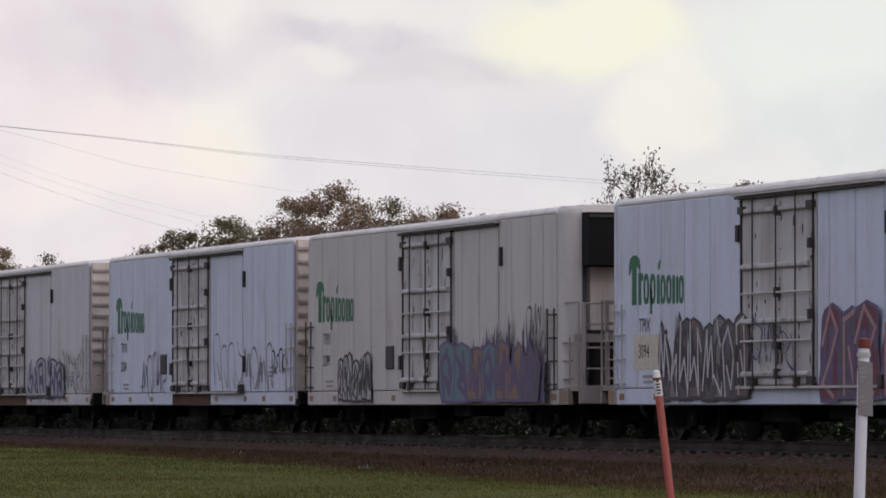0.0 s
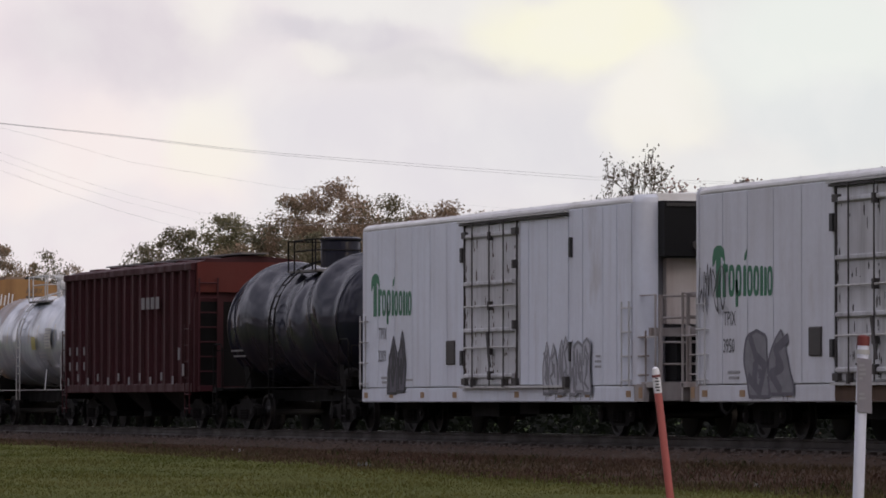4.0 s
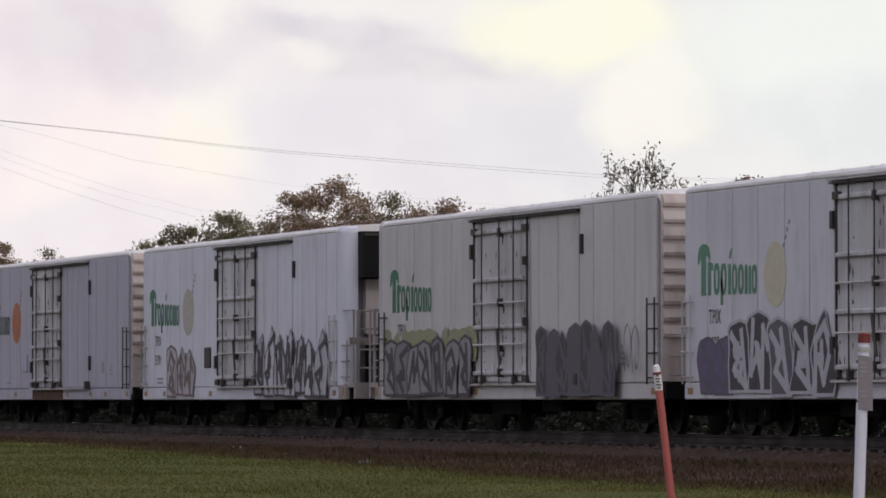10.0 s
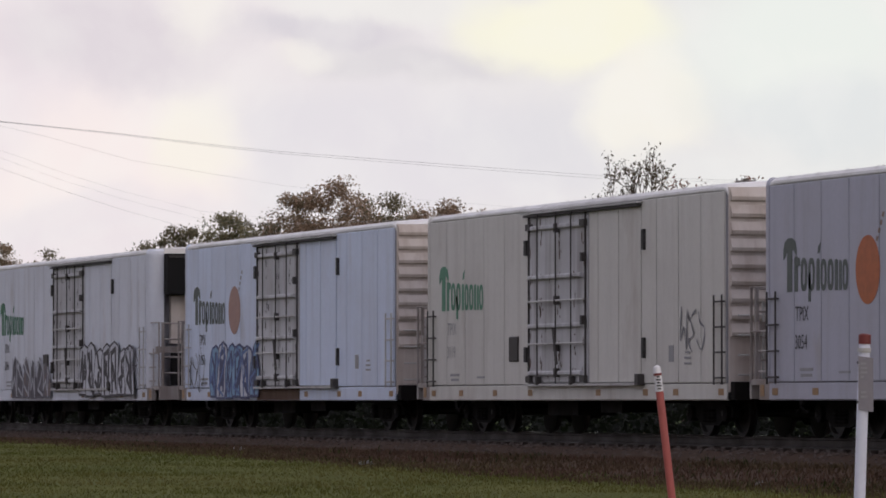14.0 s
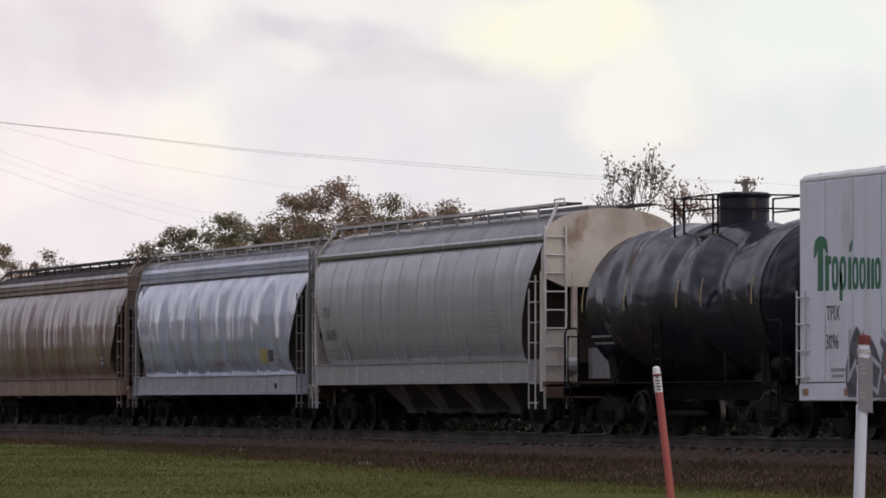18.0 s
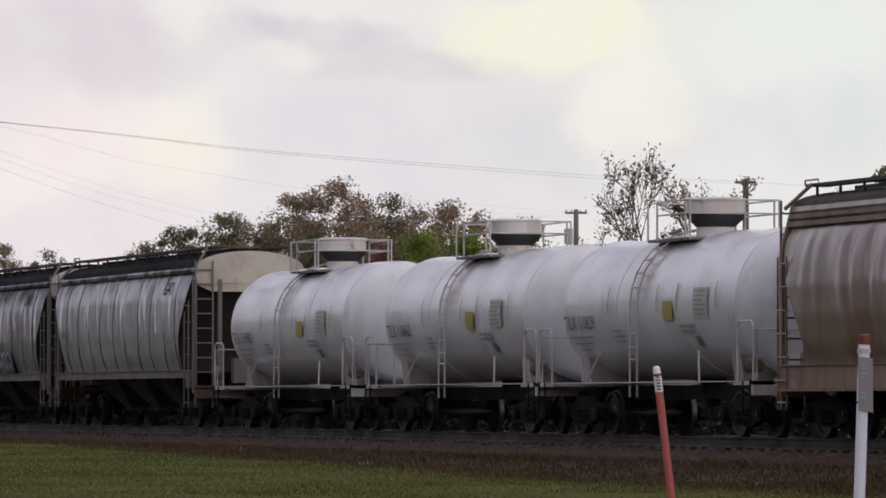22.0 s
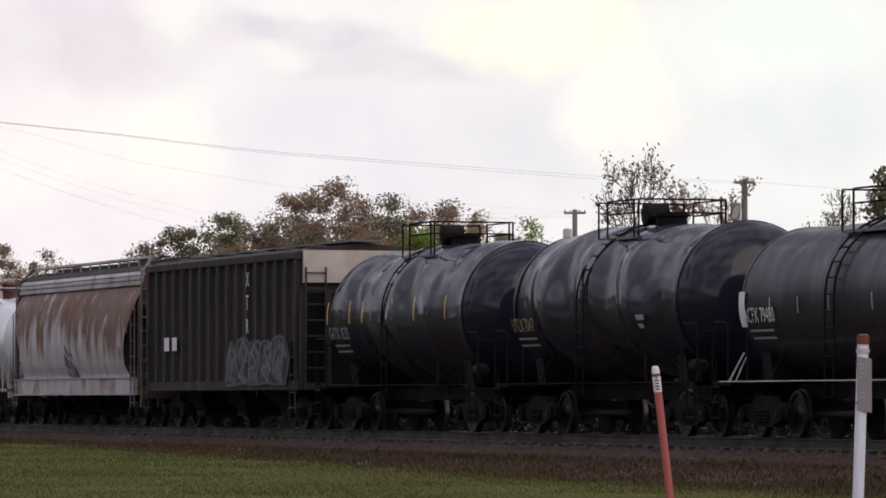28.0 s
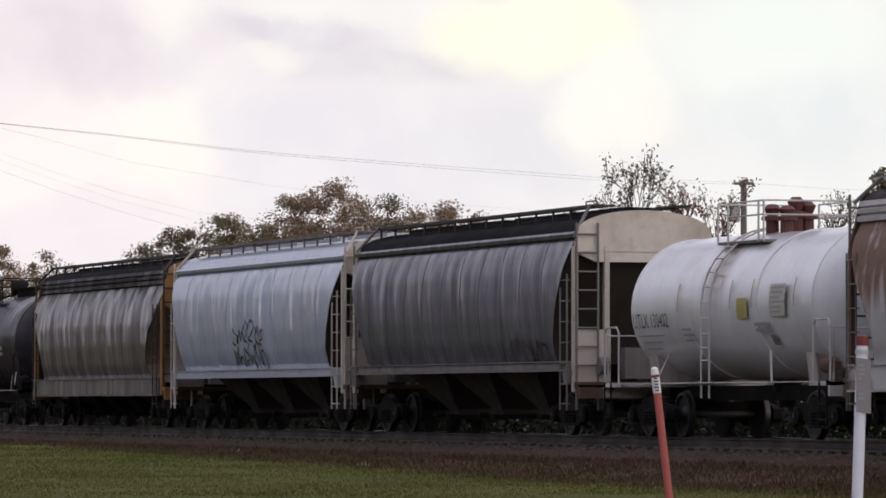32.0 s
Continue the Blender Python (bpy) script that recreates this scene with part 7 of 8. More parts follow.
spray(c, 1.9, 7.9, 0.72, 2.25, flat_side, G["g_silver"], G["g_coal"], 7, 33, 0.06, 0.25, 0.9, more=(G["g_pale"],))
c = put(reefer("lilac", -1, "3054", logo="olive", fruit="orange", seed=9), -300.3, -283.0)
c = put(reefer("cream", -1, "3119", logo="green_faded", seed=11), -319.65, -302.35)
scrawl(c, 6.4, 7.6, 1.4, 2.2, flat_side, G["g_grey"], 34, 3)
c = put(reefer("cool", -1, "3153", logo="olive", fruit="peach", seed=10), -339.4, -322.1)
spray(c, -6.5, -2.0, 0.70, 2.1, flat_side, G["g_sky"], G["g_navy"], 6, 35, 0.15, 0.1, 0.1, more=(G["g_pale"], G["g_sky"]), ink=G["g_blue"])
scrawl(c, -8.3, -6.8, 0.8, 1.9, flat_side, G["g_black"], 36, 4)
c = put(reefer("white", 1, "3096", logo="green", seed=12), -360.65, -343.35)
spray(c, -6.4, -1.7, 0.70, 1.85, flat_side, G["g_coal"], G["g_slate"], 6, 37, -0.12, 0.3, 0.3, more=(G["g_coal"], G["g_umber"]), ink=G["g_silver"])
spray(c, 1.7, 7.6, 0.75, 2.2, flat_side, G["g_pale"], G["g_coal"], 7, 38, 0.08, 0.05, 0.5)
scrawl(c, 6.9, 8.3, 1.2, 2.0, flat_side, G["g_slate"], 54, 3)
car, dec = tank_car("black_tank_car", 10.3, 1.42, 2.46, "tank_black", "drum", "", "letter_white", "frame", dashes=True, label="glossy black tank car with a drum-shaped manway", seed=4)
put(car, -372.55, -362.25)
car, sf = hopper("grey_hopper_car", 15.6, "hop_grey", "end_panel", "hop_grey", False, "rod_light", top=0.1, roof_mat="hop_roof", ripple=0.03, sill_up=0.2, label="clean grey covered hopper car with a cream end")
put(car, -390.15, -374.55)
letters_on(car, sf, "TILX", 0.34, -6.75, 2.5, G["letter_dark"])
letters_on(car, sf, "586095", 0.34, -6.65, 2.0, G["letter_dark"])
for k in range(6):
    part("gusset", Geo().tube([(-4.9 + 2.1 * k, -1.50, 1.47), (-5.05 + 2.1 * k, -1.60, 2.0)], 0.02, 5), G["seam"], car)
marks_on(car, sf, [(5.0, 1.85 + 0.11 * k, 0.7 - 0.1 * (k % 3), 0.05) for k in range(7)] + [(0.6, 1.72, 1.7, 0.045), (0.7, 1.80, 1.5, 0.045), (-6.6, 1.8, 0.8, 0.05), (-6.6, 1.7, 0.7, 0.05), (-6.6, 1.6, 0.4, 0.05), (4.6, 2.95, 0.5, 0.05), (4.7, 2.85, 0.4, 0.05)], G["letter_grey"])
chips(car, -1.521, [(-6.6 + 1.35 * k, 1.2 + 0.05 * (k % 2), 0.16 + 0.1 * (k % 3), 0.07) for k in range(10)], G["letter_grey"])
car, sf = hopper("pale_hopper_car", 15.5, "hop_blue", "hop_grey", "hop_blue", True, "walkway", roof_mat="hop_dark", ripple=0.13, label="dented pale blue-grey covered hopper car")
put(car, -406.5, -391.0)
letters_on(car, sf, "ADAX", 0.26, -6.7, 2.35, G["letter_grey"])
marks_on(car, sf, [(-6.6, 2.0, 0.8, 0.18), (-6.5, 1.75, 0.35, 0.06), (-6.5, 1.5, 0.5, 0.06), (-5.3, 1.55, 0.3, 0.05)] + [(4.9, 2.05 + 0.09 * k, 0.9 - 0.2 * (k % 2), 0.04) for k in range(4)] + [(5.4, 1.55, 0.4, 0.05), (5.4, 1.65, 0.45, 0.05)], G["letter_grey"])
marks_on(car, sf, [(0.0, 1.6, 1.2, 0.06), (0.2, 1.5, 0.9, 0.06)], G["g_umber"])
marks_on(car, sf, [(4.3, 1.55, 0.6, 0.32)], G["placard"], "placard")
marks_on(car, sf, [(4.95, 1.57, 0.3, 0.28)], G["letter_dark"])
for k in range(7):
    part("crease", Geo().tube([(-5.6 + 1.75 * k, sf(-5.6 + 1.75 * k, 1.45) + 0.01, 1.42), (-5.7 + 1.75 * k, sf(-5.7 + 1.75 * k, 1.95) + 0.012, 1.95)], 0.017, 5), G["seam"], car)
chips(car, -1.521, [(-7.2 + 1.05 * k, 0.96 + 0.06 * (k % 2), 0.12 + 0.12 * (k % 3), 0.08) for k in range(14)], G["letter_grey"])
chips(car, -1.521, [(-7.5, 0.98, 0.06, 0.14), (5.4, 0.95, 0.2, 0.12), (7.2, 1.0, 0.07, 0.14)], G["letter_dark"])
car, sf = hopper("brown_hopper_car", 15.6, "hop_brown", "sill_tan", "sill_tan", True, "hop_brown", roof_mat="charcoal", ripple=0.10, label="dusty brown covered hopper car with rust stains")
put(car, -423.3, -407.7)
marks_on(car, sf, [(5.6, 1.55, 0.3, 0.35)], G["letter_dark"])
marks_on(car, lambda x, z: sf(x, z) - 0.004, [(5.65, 1.6, 0.2, 0.1), (5.65, 1.75, 0.2, 0.08)], G["letter_grey"])
WT = "white chemical tank car with a domed valve cover"
for mark, left, k in (("TILX 110829", -435.7, 5), ("TILX 110413", -447.4, 7), ("TILX 110980", -459.95, 9)):
    car, dec = tank_car("white_tank_car", 10.5, 1.355, 2.415, "tank_white", "dome", mark, "letter_dark", "rod_light", label=WT, seed=k)
    put(car, left, left + 10.5)
car, sf = hopper("sooty_hopper_car", 14.1, "hop_ashy", "end_panel", "walkway", False, "walkway", deep_sill=False, pockets=3, sill_up=0.15, label="soot-stained grey covered hopper car with a cream end", roof_mat="soot_roof")
put(car, -476.7, -462.6)
letters_on(car, sf, "GACX", 0.30, -6.0, 2.35, G["letter_dark"])
letters_on(car, sf, "GATX", 0.46, 4.6, 3.3, G["charcoal"])
marks_on(car, sf, [(-5.95, 2.0, 0.75, 0.2), (5.2, 1.55, 0.3, 0.28), (0.4, 1.6, 1.1, 0.05), (0.5, 1.5, 0.8, 0.05)], G["letter_dim"])
car, sf = hopper("sooty_hopper_car", 14.2, "hop_soot", "end_panel", "walkway", False, "walkway", deep_sill=False, pockets=3, sill_up=0.15, label="soot-stained grey covered hopper car with blue graffiti", roof_mat="soot_roof")
put(car, -492.2, -478.0)
letters_on(car, sf, "GACX", 0.30, -6.0, 2.35, G["letter_dark"])
letters_on(car, sf, "GATX", 0.46, 4.6, 3.3, G["charcoal"])
marks_on(car, sf, [(-5.95, 2.0, 0.75, 0.2), (5.2, 1.55, 0.3, 0.28), (0.4, 1.6, 1.1, 0.05), (0.5, 1.5, 0.8, 0.05)], G["letter_dim"])
spray(car, -3.0, -1.7, 1.9, 2.46, sf, G["g_rose"], G["g_rose"], 3, 41, 0.0, 0.0, 0.0)
spray(car, -1.2, 0.1, 1.45, 2.0, sf, G["g_rose"], G["g_rose"], 3, 59, 0.3, 0.5, 0.0)
spray(car, -3.9, -0.4, 1.43, 2.33, sf, G["g_cyan"], G["g_teal"], 4, 40, 0.05, 0.1, 0.0, more=(G["g_sky"], G["g_cyan"]), ink=G["g_navy"])
spray(car, 0.6, 3.4, 1.43, 2.2, sf, G["g_black"], G["g_black"], 5, 42, 0.1, 0.4, 0.0, ink=G["g_silver"])
car, dec = tank_car("black_tank_car", 10.6, 1.34, 2.38, "tank_dark", "manway", "ACFX 78748", "letter_white", "frame", label="dull black tank car with white stencils", seed=12)
put(car, -504.85, -494.25)
dec(3.9, 1.75, 0.42, 0.62, "letter_white", "placard")
dec(3.95, 2.05, 0.32, 0.05, "letter_grey")
dec(-2.1, 2.05, 0.35, 0.2, "g_umber")
dec(3.0, 1.72, 0.3, 0.3, "letter_grey")
car, dec = tank_car("black_tank_car", 10.6, 1.34, 2.38, "tank_dark", "manway", "ACFX 79480", "letter_white", "frame", label="dull black tank car with a white placard", seed=13)
put(car, -518.35, -507.75)
dec(-4.75, 1.95, 0.28, 0.62, "letter_white", "placard")
dec(3.7, 1.95, 0.5, 0.45, "letter_grey")
dec(2.6, 1.62, 0.4, 0.3, "dull_yellow", "placard")
for x in (-3.3, -2.0, -0.6, 1.3, 2.4):
    dec(x, 2.15, 0.05, 0.3, "letter_grey")
car, dec = tank_car("black_tank_car", 10.45, 1.45, 2.50, "tank_black", "manway", "UTLX 7047", "dull_yellow", "frame", label="black tank car with faded yellow lettering", seed=14)
put(car, -530.63, -520.18)
car, dec = tank_car("black_tank_car", 10.6, 1.45, 2.50, "tank_black", "manway", "GATX 18205", "letter_grey", "frame", dashes=True, label="black tank car with yellow reflective strips", seed=15)
put(car, -543.4, -532.8)
car = put(rib_hopper("ribbed_hopper_car", 13.8, "charcoal", "end_panel", 17, "charcoal rib-sided covered hopper car"), -558.9, -545.1)
for k, ch in enumerate("XTRX"):
    lettering(car, ch, 0.5, 2.6, -1.585, 3.35 - 0.55 * k, G["letter_white"], stretch=0.8)
spray(car, 0.9, 6.0, 1.02, 2.2, lambda x, z: -1.585, G["charcoal"], G["g_coal"], 5, 43, 0.05, 0.1, 0.3, ink=G["g_slate"])
scrawl(car, 1.2, 5.8, 1.05, 2.1, lambda x, z: -1.585, G["g_grey"], 47, 5, 0.018)
chips(car, -1.575, [(-5.0, 1.9, 0.45, 0.33), (-4.25, 1.9, 0.45, 0.33)], G["letter_white"], "placard")
car, sf = hopper("rusty_hopper_car", 13.8, "hop_rust", "rust_iron", "rust_trim", True, "walkway", roof_mat="charcoal", ripple=0.10, label="white covered hopper car eaten by brown rust")
put(car, -573.9, -560.1)
spray(car, -0.5, 0.5, 1.3, 2.15, sf, G["g_coal"], G["g_slate"], 2, 58, -0.35, 0.4, 0.0, ink=G["g_silver"])
marks_on(car, sf, [(5.3, 1.75, 0.3, 0.3)], G["letter_dim"])
car, dec = tank_car("white_tank_car", 10.2, 1.33, 2.37, "tank_white", "valves", "UTLX 130402", "letter_dark", "rod_light", label="white chemical tank car with red valves on top", seed=16)
put(car, -585.55, -575.35)
car, sf = hopper("dark_hopper_car", 14.45, "hop_dark", "end_panel", "walkway", False, "walkway", deep_sill=False, pockets=3, sill_up=0.17, label="dark streaked grey covered hopper car with a cream end", roof_mat="soot_roof")
put(car, -602.42, -587.97)
scrawl(car, 3.0, 6.0, 1.3, 2.0, sf, G["g_black"], 44, 6)
car, sf = hopper("light_hopper_car", 14.45, "hop_light", "end_panel", "hop_light", False, "end_panel", deep_sill=False, pockets=3, sill_up=0.15, label="light grey covered hopper car with a black scrawl")
put(car, -617.9, -603.45)
for z0, z1, k in ((1.95, 2.5, 45), (1.35, 1.95, 57)):
    scrawl(car, -1.3, 1.5, z0, z1, sf, G["g_black"], k, 6, 0.03)
# the ochre ends put warm low sunlight into the colour
car, sf = hopper("streaked_hopper_car", 13.65, "hop_stripe", "yellow_end", "hop_stripe", True, "black", label="soot-streaked covered hopper car, sunlight painted on its ends in ochre", roof_mat="soot_roof")
put(car, -632.94, -619.29)
car, dec = tank_car("black_tank_car", 10.6, 1.34, 2.38, "tank_dark", "manway", "", "letter_white", "frame", label="dull black tank car at the tail", seed=17)
put(car, -646.0, -635.4)


# ---- the road, which bends away from the track, and the passing van ----
ROAD_Z = ground_z(-40.0, -24.75) + 0.035


def lane(x):
    """The van's line: along the track, then swinging a little away from it."""
    return -24.05 if x > -12 else -24.05 + (x + 12) * 0.0454


asphalt = paint("asphalt", (0.055, 0.054, 0.055), (0.035, 0.034, 0.034), 0.5, 0.9, streak=False)
solid("road", Geo().loft([[(x, lane(x) + y, z) for y, z in ((-3.7, ROAD_Z - 0.25), (-3.5, ROAD_Z), (-0.2, ROAD_Z + 0.0), (3.1, ROAD_Z), (3.3, ROAD_Z - 0.25))] for x in (-900, -100, -60, -30, -20, -12, 0, 60, 900)]), asphalt, "grey asphalt road beside the lawn", "road", "structure")


def glass(name, tint, rough=0.03, spec=0.15):
    m, n, l, b = base_mat(name, rough)
    g = grain(n, l, (3, 3, 3), 1.0, 3)
    b.inputs["Specular IOR Level"].default_value = spec
    l.new(blend(n, l, ramp(n, l, g, 0.3, 0.8, 0, 0.3), tint, tuple(0.5 * v for v in tint)), b.inputs["Base Color"])
    return m


VAN_WHEELS = []
# cabin outline by height: front, rear, half width, corner radius
CABIN = ((1.02, -1.36, 2.44, 0.945, 0.10), (1.12, -1.22, 2.43, 0.93, 0.11), (1.25, -1.05, 2.40, 0.90, 0.12), (1.38, -0.87, 2.355, 0.865, 0.14), (1.50, -0.70, 2.30, 0.825, 0.16), (1.60, -0.53, 2.235, 0.775, 0.20),
         (1.66, -0.40, 2.17, 0.73, 0.23), (1.705, -0.24, 2.08, 0.665, 0.27), (1.735, -0.02, 1.93, 0.565, 0.30), (1.752, 0.3, 1.7, 0.42, 0.3), (1.76, 0.7, 1.3, 0.2, 0.15))


def cabin_at(z, k):
    for p, q in zip(CABIN, CABIN[1:]):
        if z <= q[0]:
            return p[k] + (q[k] - p[k]) * (z - p[0]) / (q[0] - p[0])
    return CABIN[-1][k]


def minivan():
    van = thing("minivan", "dark green minivan with roof rails driving along the road", "car")
    green = paint("dark_green_car_paint", (0.003, 0.009, 0.013), (0.006, 0.010, 0.013), 0.2, 0.2, streak=False, spec=0.04)
    dark = glass("tinted_glass", (0.0018, 0.002, 0.0024), spec=0.03)
    # pale base: the sky's reflection is put into the side windows' colour
    sky_pale_side_glass = glass("sky_pale_side_glass", (0.19, 0.22, 0.255), spec=1.0)
    trim = plain("black_trim", (0.003, 0.003, 0.0035), 0.65, 0, 0.25, 0.04)
    red = plain("red_lamp_lens", (0.42, 0.02, 0.02), 0.2)
    chrome = plain("chrome_trim", (0.7, 0.7, 0.72), 0.25, 1.0, 0.05)

    def pane(rings, dx, dy):
        """A sheet with thickness: each ring of points, and the same ring set inwards."""
        return Geo().loft([list(r) + [(x + dx, y + dy, z) for x, y, z in reversed(r)] for r in rings])

    # lower body: sections from nose to tail
    secs = []
    for x, zb, zt, w in ((-2.58, 0.42, 0.62, 0.62), (-2.52, 0.34, 0.74, 0.80), (-2.3, 0.28, 0.86, 0.90), (-1.6, 0.26, 0.99, 0.95), (-1.25, 0.26, 1.03, 0.965), (0.0, 0.26, 1.05, 0.975), (1.6, 0.26, 1.05, 0.975), (2.2, 0.28, 1.04, 0.965), (2.36, 0.30, 1.02, 0.94), (2.45, 0.33, 0.98, 0.88)):
        half = [(w * 0.90, zb), (w * 0.98, zb + 0.08), (w, zb + 0.2), (w * 1.0, (zb + zt) / 2), (w * 0.995, zt - 0.14), (w * 0.985, zt - 0.05), (w * 0.955, zt), (w * 0.6, zt + 0.005)]
        secs.append([(x, -y, z) for y, z in half] + [(x, y, z) for y, z in reversed(half)])
    part("body", Geo().loft(secs), green, van, smooth=True)

    def ring(z, xf, xr, w, c):
        out = []
        for cx, cy, a0 in ((xr - c, w - c, 0), (xf + c, w - c, 90), (xf + c, -w + c, 180), (xr - c, -w + c, 270)):
            for k in range(7):
                a = radians(a0 + 15 * k)
                out.append((cx + c * math.cos(a), cy + c * math.sin(a), z))
        return out
    part("cabin", Geo().loft([ring(*q) for q in CABIN]), green, van, smooth=True)
    zz = [1.10, 1.18, 1.25, 1.32, 1.38, 1.44, 1.50, 1.54, 1.575]

    def rounded(z, b, r, hi):
        """Ends of a window at height z, its upper rear corner rounded."""
        d = max(0.0, z - (hi - r))
        return b - (r - math.sqrt(max(0.0, r * r - d * d)))

    for s in (-1, 1):
        for name, front, rear in (("front_window", lambda z: cabin_at(z, 1) + 0.50 + 0.1 * (z - 1.1), lambda z: 0.0 + 0.1 * (z - 1.1)), ("side_window", lambda z: 0.07 + 0.1 * (z - 1.1), lambda z: rounded(z, 2.10 - 0.10 * (z - 1.1), 0.16, 1.585))):
            g = pane([[(front(z) + (rear(z) - front(z)) * k / 10, s * (cabin_at(z, 3) + 0.005), z) for z in zz] for k in range(11)], 0, -s * 0.012)
            part(name, g, sky_pale_side_glass, van, smooth=True)
        part("front_pillar", Geo().loft([[(cabin_at(z, 1) + q, s * (cabin_at(z, 3) + 0.007), z) for z in zz] for q in (0.10, 0.30, 0.51)], False, False), trim, van)
        for name, g in (("window_seal", Geo().loft([[(rounded(z, 2.10 - 0.10 * (z - 1.1), 0.16, 1.585) + q, s * (cabin_at(z, 3) + 0.008), z) for z in zz] for q in (0.0, 0.03)], False, False)),
                        ("roof_seal", Geo().loft([[(x, s * (cabin_at(z, 3) + 0.008), z) for x in (-0.5, 0.2, 1.0, 1.9)] for z in (1.575, 1.61)], False, False)),
                        ("pillar", Geo().loft([[(0.0 + 0.1 * (z - 1.1) + q, s * (cabin_at(z, 3) + 0.010), z) for z in zz] for q in (-0.01, 0.08)], False, False))):
            part(name, g, trim, van)
        part("belt_trim", Geo().box(-1.15, 2.2, min(s * 0.935, s * 0.965), max(s * 0.935, s * 0.965), 1.055, 1.085), trim, van)
        part("door_handle", Geo().box(0.2, 0.42, min(s * 0.955, s * 0.985), max(s * 0.955, s * 0.985), 0.90, 0.94), trim, van)
        m = part("wing_mirror", Geo().loft([[(-0.92 + dx, s * (1.09 + (0.13 * k) * math.copysign(abs(math.cos(a)) ** 0.7, math.cos(a))), 1.12 + 0.095 * k * math.copysign(abs(math.sin(a)) ** 0.7, math.sin(a))) for a in (2 * math.pi * j / 20 for j in range(20))] for dx, k in ((-0.14, 0.5), (-0.10, 0.85), (-0.04, 1.0), (0.03, 1.0))]), trim, van, smooth=True)
        part("mirror_arm", Geo().box(-0.98, -0.88, min(s * 0.90, s * 1.02), max(s * 0.90, s * 1.02), 1.05, 1.12), trim, m)
        part("mirror_glass", Geo().loft([[(-0.885 + dx, s * (1.09 + 0.11 * math.cos(a)), 1.12 + 0.075 * math.sin(a)) for a in (2 * math.pi * j / 16 for j in range(16))] for dx in (0.0, 0.01)]), dark, m)
        rail = part("roof_rail", Geo().tube([(-0.15, s * 0.60, 1.725), (-0.05, s * 0.60, 1.765), (0.4, s * 0.60, 1.80), (1.0, s * 0.60, 1.812), (1.6, s * 0.60, 1.795), (1.86, s * 0.60, 1.765), (1.95, s * 0.60, 1.71)], 0.013, 8), trim, van, smooth=True)
        for x in (0.35, 1.75):
            part("rail_foot", Geo().loft([[(x + q * k, s * 0.60 + y * k, z) for q, y in ((-0.09, -0.02), (0.09, -0.02), (0.09, 0.02), (-0.09, 0.02))] for z, k in ((1.70, 1.0), (1.78, 0.7), (1.80, 0.5))]), trim, rail, smooth=True)
        part("tail_lamp", Geo().loft([[(x, s * y, z) for y, z in ((0.78, 0.56), (0.952, 0.56), (0.962, 0.905), (0.80, 0.905))] for x in (2.30, 2.42, 2.462)]), red, van)
        part("reversing_lens", Geo().loft([[(x, s * y, z) for y, z in ((0.79, 0.62), (0.93, 0.62), (0.935, 0.70), (0.795, 0.70))] for x in (2.46, 2.468)]), MAT["letter_white"], van)
    for x in (0.5, 1.75):
        part("cross_bar", Geo().tube([(x, -0.60, 1.795), (x, -0.3, 1.82), (x, 0.3, 1.82), (x, 0.60, 1.795)], 0.011, 6), trim, van, smooth=True)
    ys = [-1, -0.8, -0.5, 0, 0.5, 0.8, 1]
    gate = pane([[(2.475 - 0.04 * y ** 4 - 0.035 * max(0.0, (z - 0.9) / 0.2) ** 2, y * (0.80 if z < 0.95 else 0.86), z) for z in (0.60, 0.75, 0.90, 1.00, 1.06, 1.10)] for y in ys], -0.03, 0)
    part("tailgate", gate, green, van, smooth=True)
    zr = [1.085, 1.15, 1.25, 1.38, 1.50, 1.57]
    g = pane([[(cabin_at(z, 2) + 0.012 - 0.02 * y ** 4, y * (cabin_at(z, 3) - 0.075), z) for z in zr] for y in ys], -0.02, 0)
    part("rear_window", g, dark, van, "dark tinted rear window", smooth=True)
    part("spoiler", Geo().loft([[(x - 0.05 * (abs(y) / 0.74) ** 4, y, z - 0.03 * (abs(y) / 0.74) ** 4) for x, z in ((1.98, 1.715), (2.18, 1.70), (2.33, 1.665), (2.345, 1.645), (2.335, 1.625), (2.2, 1.565), (2.1, 1.57))] for y in (-0.745, -0.72, -0.6, -0.3, 0, 0.3, 0.6, 0.72, 0.745)]), trim, van, "black roof spoiler", smooth=True)
    part("wiper", Geo().tube([(2.485, 0.12, 1.055), (2.485, 0.30, 1.035), (2.48, 0.55, 0.985)], 0.011, 6), trim, van)
    part("tailgate_strip", Geo().box(2.47, 2.49, -0.39, 0.39, 0.80, 0.838), chrome, van, "chrome tailgate strip")
    plate = part("number_plate", Geo().box(2.465, 2.485, -0.16, 0.14, 0.63, 0.77), plain("plate_white", (0.6, 0.6, 0.58), 0.5), van, "white number plate with plain bars")
    for y0, y1 in ((-0.12, -0.04), (0.0, 0.10)):
        part("bar", Geo().box(2.485, 2.488, y0, y1, 0.67, 0.73), MAT["letter_dark"], plate)
    part("badge", Geo().loft([[(x, 0.0 + r_ * 1.9 * math.cos(a), 0.995 + r_ * math.sin(a)) for a in (2 * math.pi * j / 20 for j in range(20))] for x, r_ in ((2.465, 0.03), (2.482, 0.03), (2.484, 0.024))]), chrome, van, "small oval chrome badge")
    part("badge", Geo().box(2.45, 2.472, -0.74, -0.60, 0.99, 1.008), MAT["rod_light"], van)
    part("lock", Geo().loft([[(x, 0.015 * math.cos(a), 0.91 + 0.015 * math.sin(a)) for a in (2 * math.pi * j / 10 for j in range(10))] for x in (2.47, 2.482)]), chrome, van)
    win = lambda z, q: cabin_at(z, 2) + q
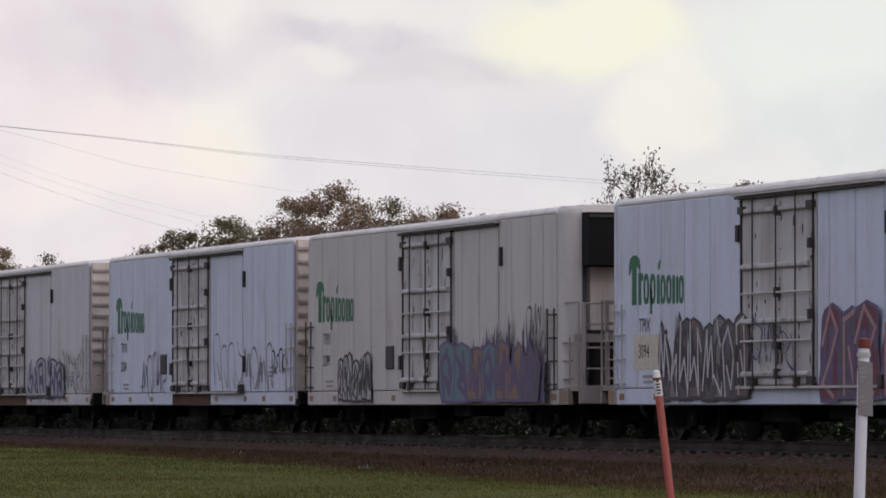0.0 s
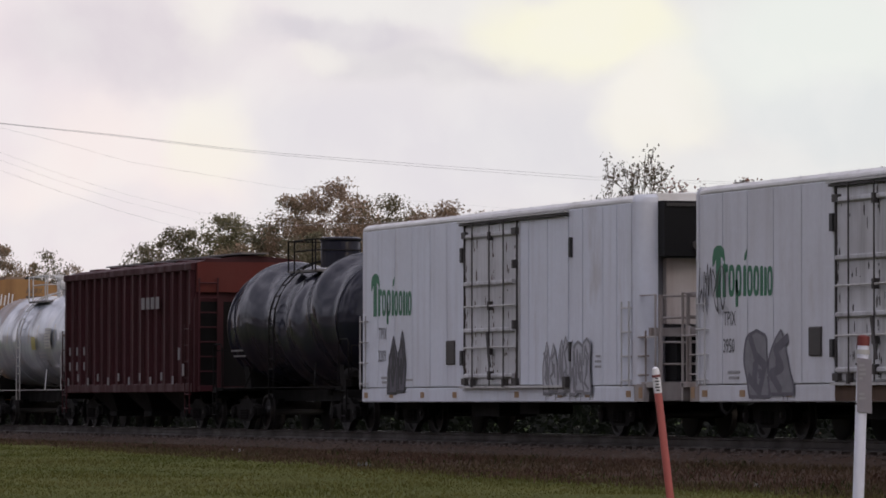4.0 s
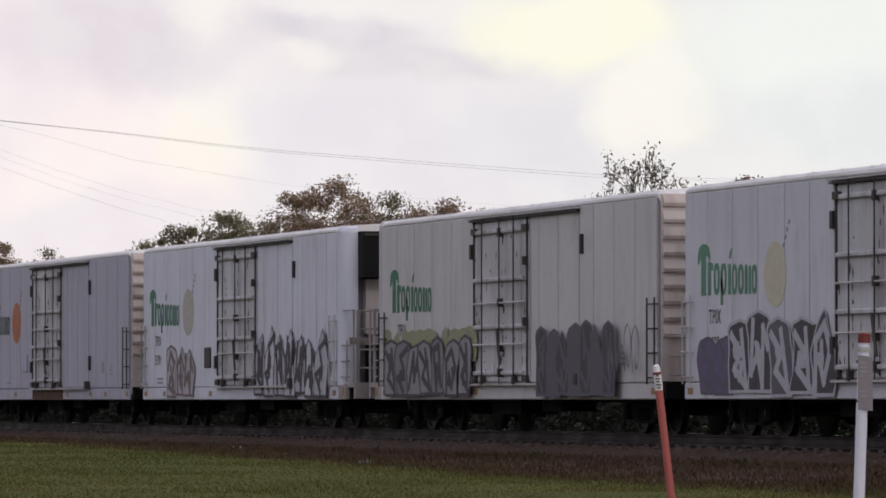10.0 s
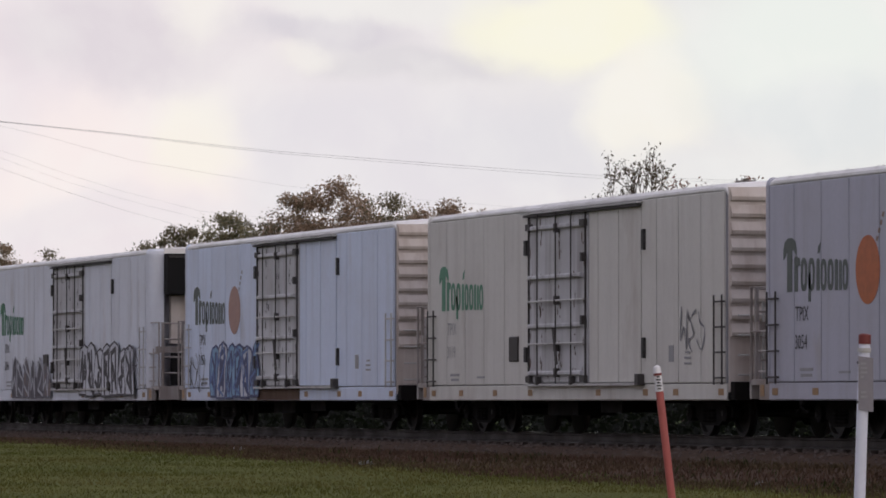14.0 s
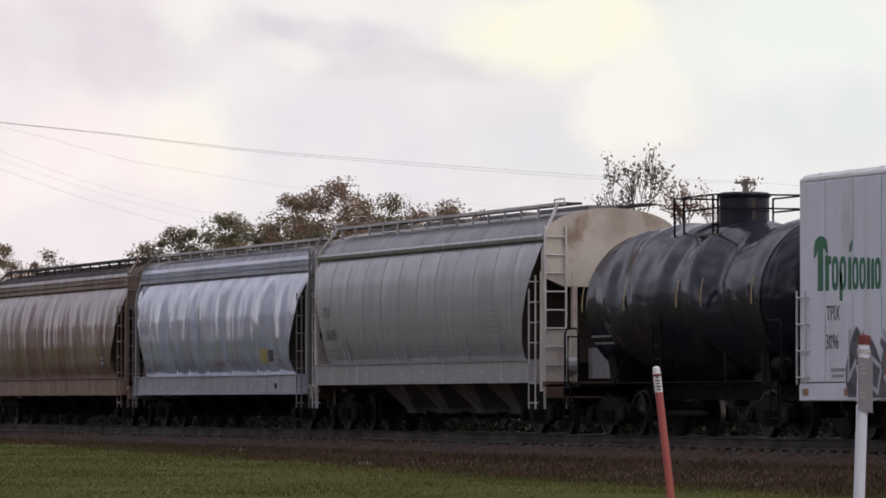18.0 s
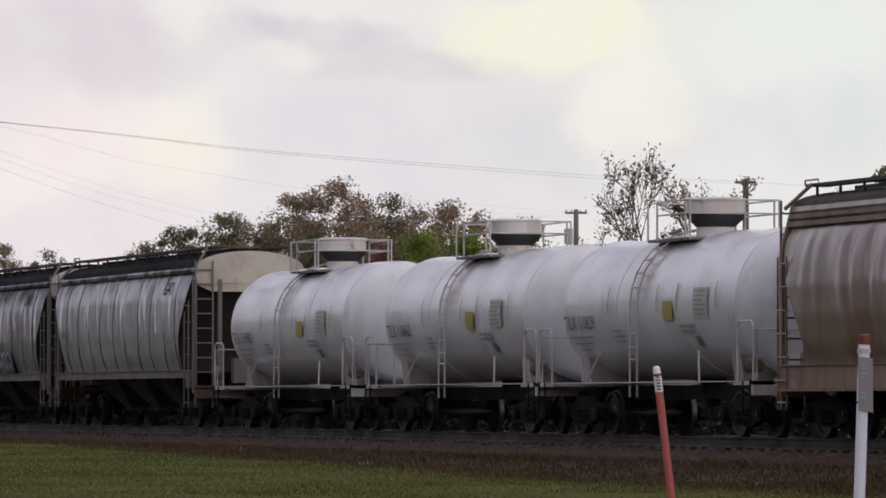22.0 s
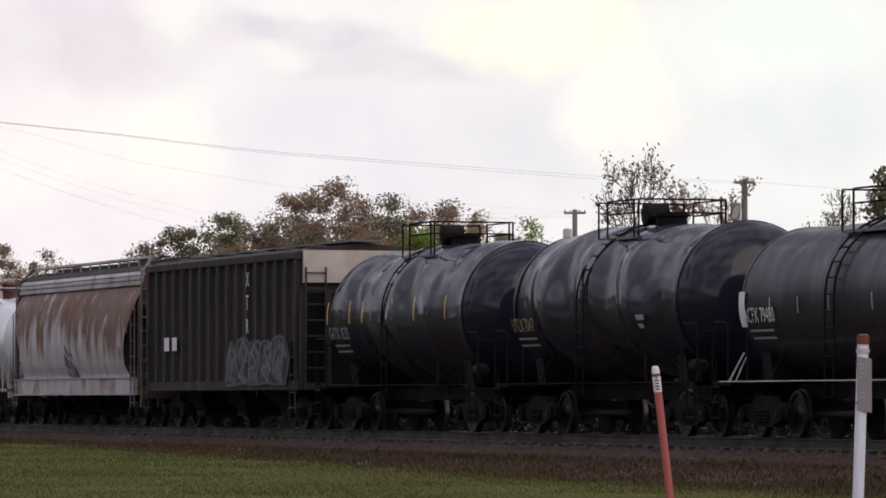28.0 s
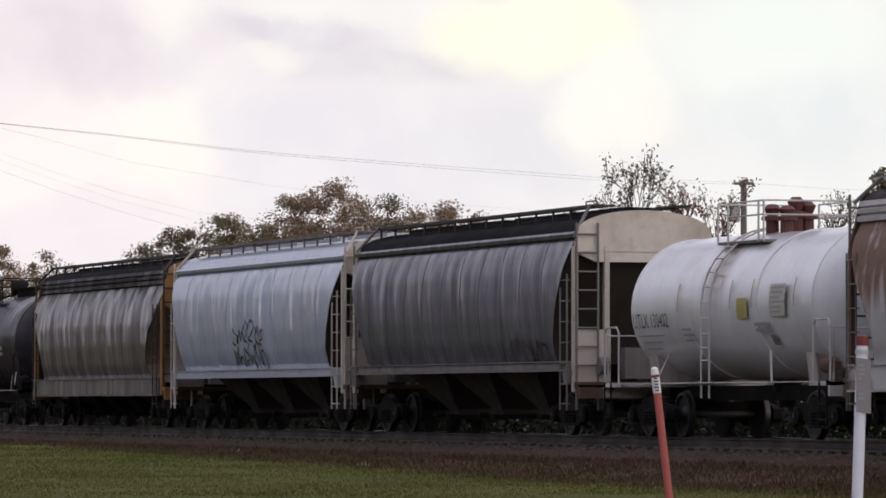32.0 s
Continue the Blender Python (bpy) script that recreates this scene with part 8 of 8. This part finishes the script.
    st = part("sticker", Geo().loft([[(win(z, 0.012), y, z) for z in (1.085, 1.15, 1.225)] for y in (0.52, 0.71)], False, False), MAT["letter_white"], van, "square window sticker in violet and yellow")
    part("sticker_field", Geo().loft([[(win(z, 0.016), y, z) for z in (1.105, 1.21)] for y in (0.535, 0.695)], False, False), MAT["g_blue"], st)
    part("sticker_mark", Geo().loft([[(win(z, 0.020), 0.615 + q * 0.07 * (1.02 - abs(z - 1.157) / 0.03), z) for z in (1.127, 1.157, 1.187)] for q in (-1, 1)], False, False), MAT["letter_yellow"], st)
    part("sticker", Geo().loft([[(win(1.17 + 0.035 * math.sin(a), q), -0.745 + 0.03 * math.cos(a), 1.17 + 0.035 * math.sin(a)) for a in (2 * math.pi * j / 12 for j in range(12))] for q in (0.006, 0.012)]), MAT["letter_grey"], van, "small round pale window sticker")
    part("rear_bumper", Geo().loft([[(x - 0.06 * (abs(y) / 0.94) ** 4, y, z) for x, z in ((2.36, 0.36), (2.54, 0.38), (2.58, 0.44), (2.585, 0.56), (2.54, 0.62), (2.36, 0.64))] for y in (-0.94, -0.85, -0.5, 0, 0.5, 0.85, 0.94)]), green, van, smooth=True)
    part("windscreen", pane([[(cabin_at(z, 1) - 0.006, y * (cabin_at(z, 3) - 0.10), z) for z in zz] for y in (-1, -0.5, 0, 0.5, 1)], 0.012, 0), dark, van, smooth=True)
    for s in (-1, 1):
        part("headlamp", Geo().box(-2.55, -2.40, min(s * 0.55, s * 0.85), max(s * 0.55, s * 0.85), 0.60, 0.74), MAT["letter_white"], van)
    for x in (-1.62, 1.45):
        for s in (-1, 1):
            y = s * 0.86
            tyre = part("wheel", Geo().lathe_y([(-0.1, 0.22), (-0.1, 0.30), (-0.07, 0.33), (0.07, 0.33), (0.1, 0.30), (0.1, 0.22)], 24), trim, van, smooth=True)
            tyre.location = (x, y, 0.33)
            part("rim", Geo().lathe_y([(s * 0.04, 0.03), (s * 0.075, 0.06), (s * 0.06, 0.16), (s * 0.095, 0.215), (s * 0.085, 0.22)], 20), chrome, tyre, smooth=True)
            for k in range(5):
                a = 2 * math.pi * k / 5
                part("spoke", Geo().tube([(0.05 * math.cos(a), s * 0.08, 0.05 * math.sin(a)), (0.2 * math.cos(a), s * 0.085, 0.2 * math.sin(a))], 0.025, 6), chrome, tyre)
            VAN_WHEELS.append(tyre)
    return van


VAN = minivan()
VAN_PACE = 21.5


def van_pose(t):
    x = -31.34 - 21.48 * (t - 20.5)
    if x > -14:
        return pose(x, -24.0, ROAD_Z)
    return pose(x, -24.77 - 0.975 * (t - 20.5), ROAD_Z, 0, 0, 2.6)


def travel(t):
    """How far the train has gone, in metres."""
    q = t / 32
    return 505.99 * q - 17.02 * q * q + 6.89 * q ** 3


def motions():
    for car, x in TRAIN:
        walk(car, [(float(t), pose(x + travel(t), 0, 0)) for t in range(33)])
    first = {}
    for ws in SPIN:
        key = round(ws.location.x, 2)
        if key not in first:
            walk(ws, [(k / FPS, pose(ws.location.x, 0, 0.42, 0, math.degrees(travel(k / FPS) / 0.42), 0)) for k in range(32 * FPS + 1)])
            first[key] = ws.animation_data
        else:
            ws.rotation_mode = "QUATERNION"
            ws.animation_data_create()
            ws.animation_data.action = first[key].action
            ws.animation_data.action_slot = first[key].action_slot
    walk(VAN, [(t, van_pose(t)) for t in [float(k) for k in range(20)] + [19.4, 19.8, 20.0, 20.5] + [float(k) for k in range(21, 33)]])
    # five like spokes: a turn less 72 degrees a step shows the same wheel
    for ws in VAN_WHEELS:
        at = ws.location.copy()
        walk(ws, [(k / FPS, pose(at.x, at.y, at.z, 0, -(math.degrees(VAN_PACE / FPS / 0.33) - 72) * k, 0)) for k in range(32 * FPS + 1)])
    walk(SKY, [(0, sky_pose(6.0)), (16, sky_pose(-6.5)), (32, sky_pose(-19.0))])


motions()
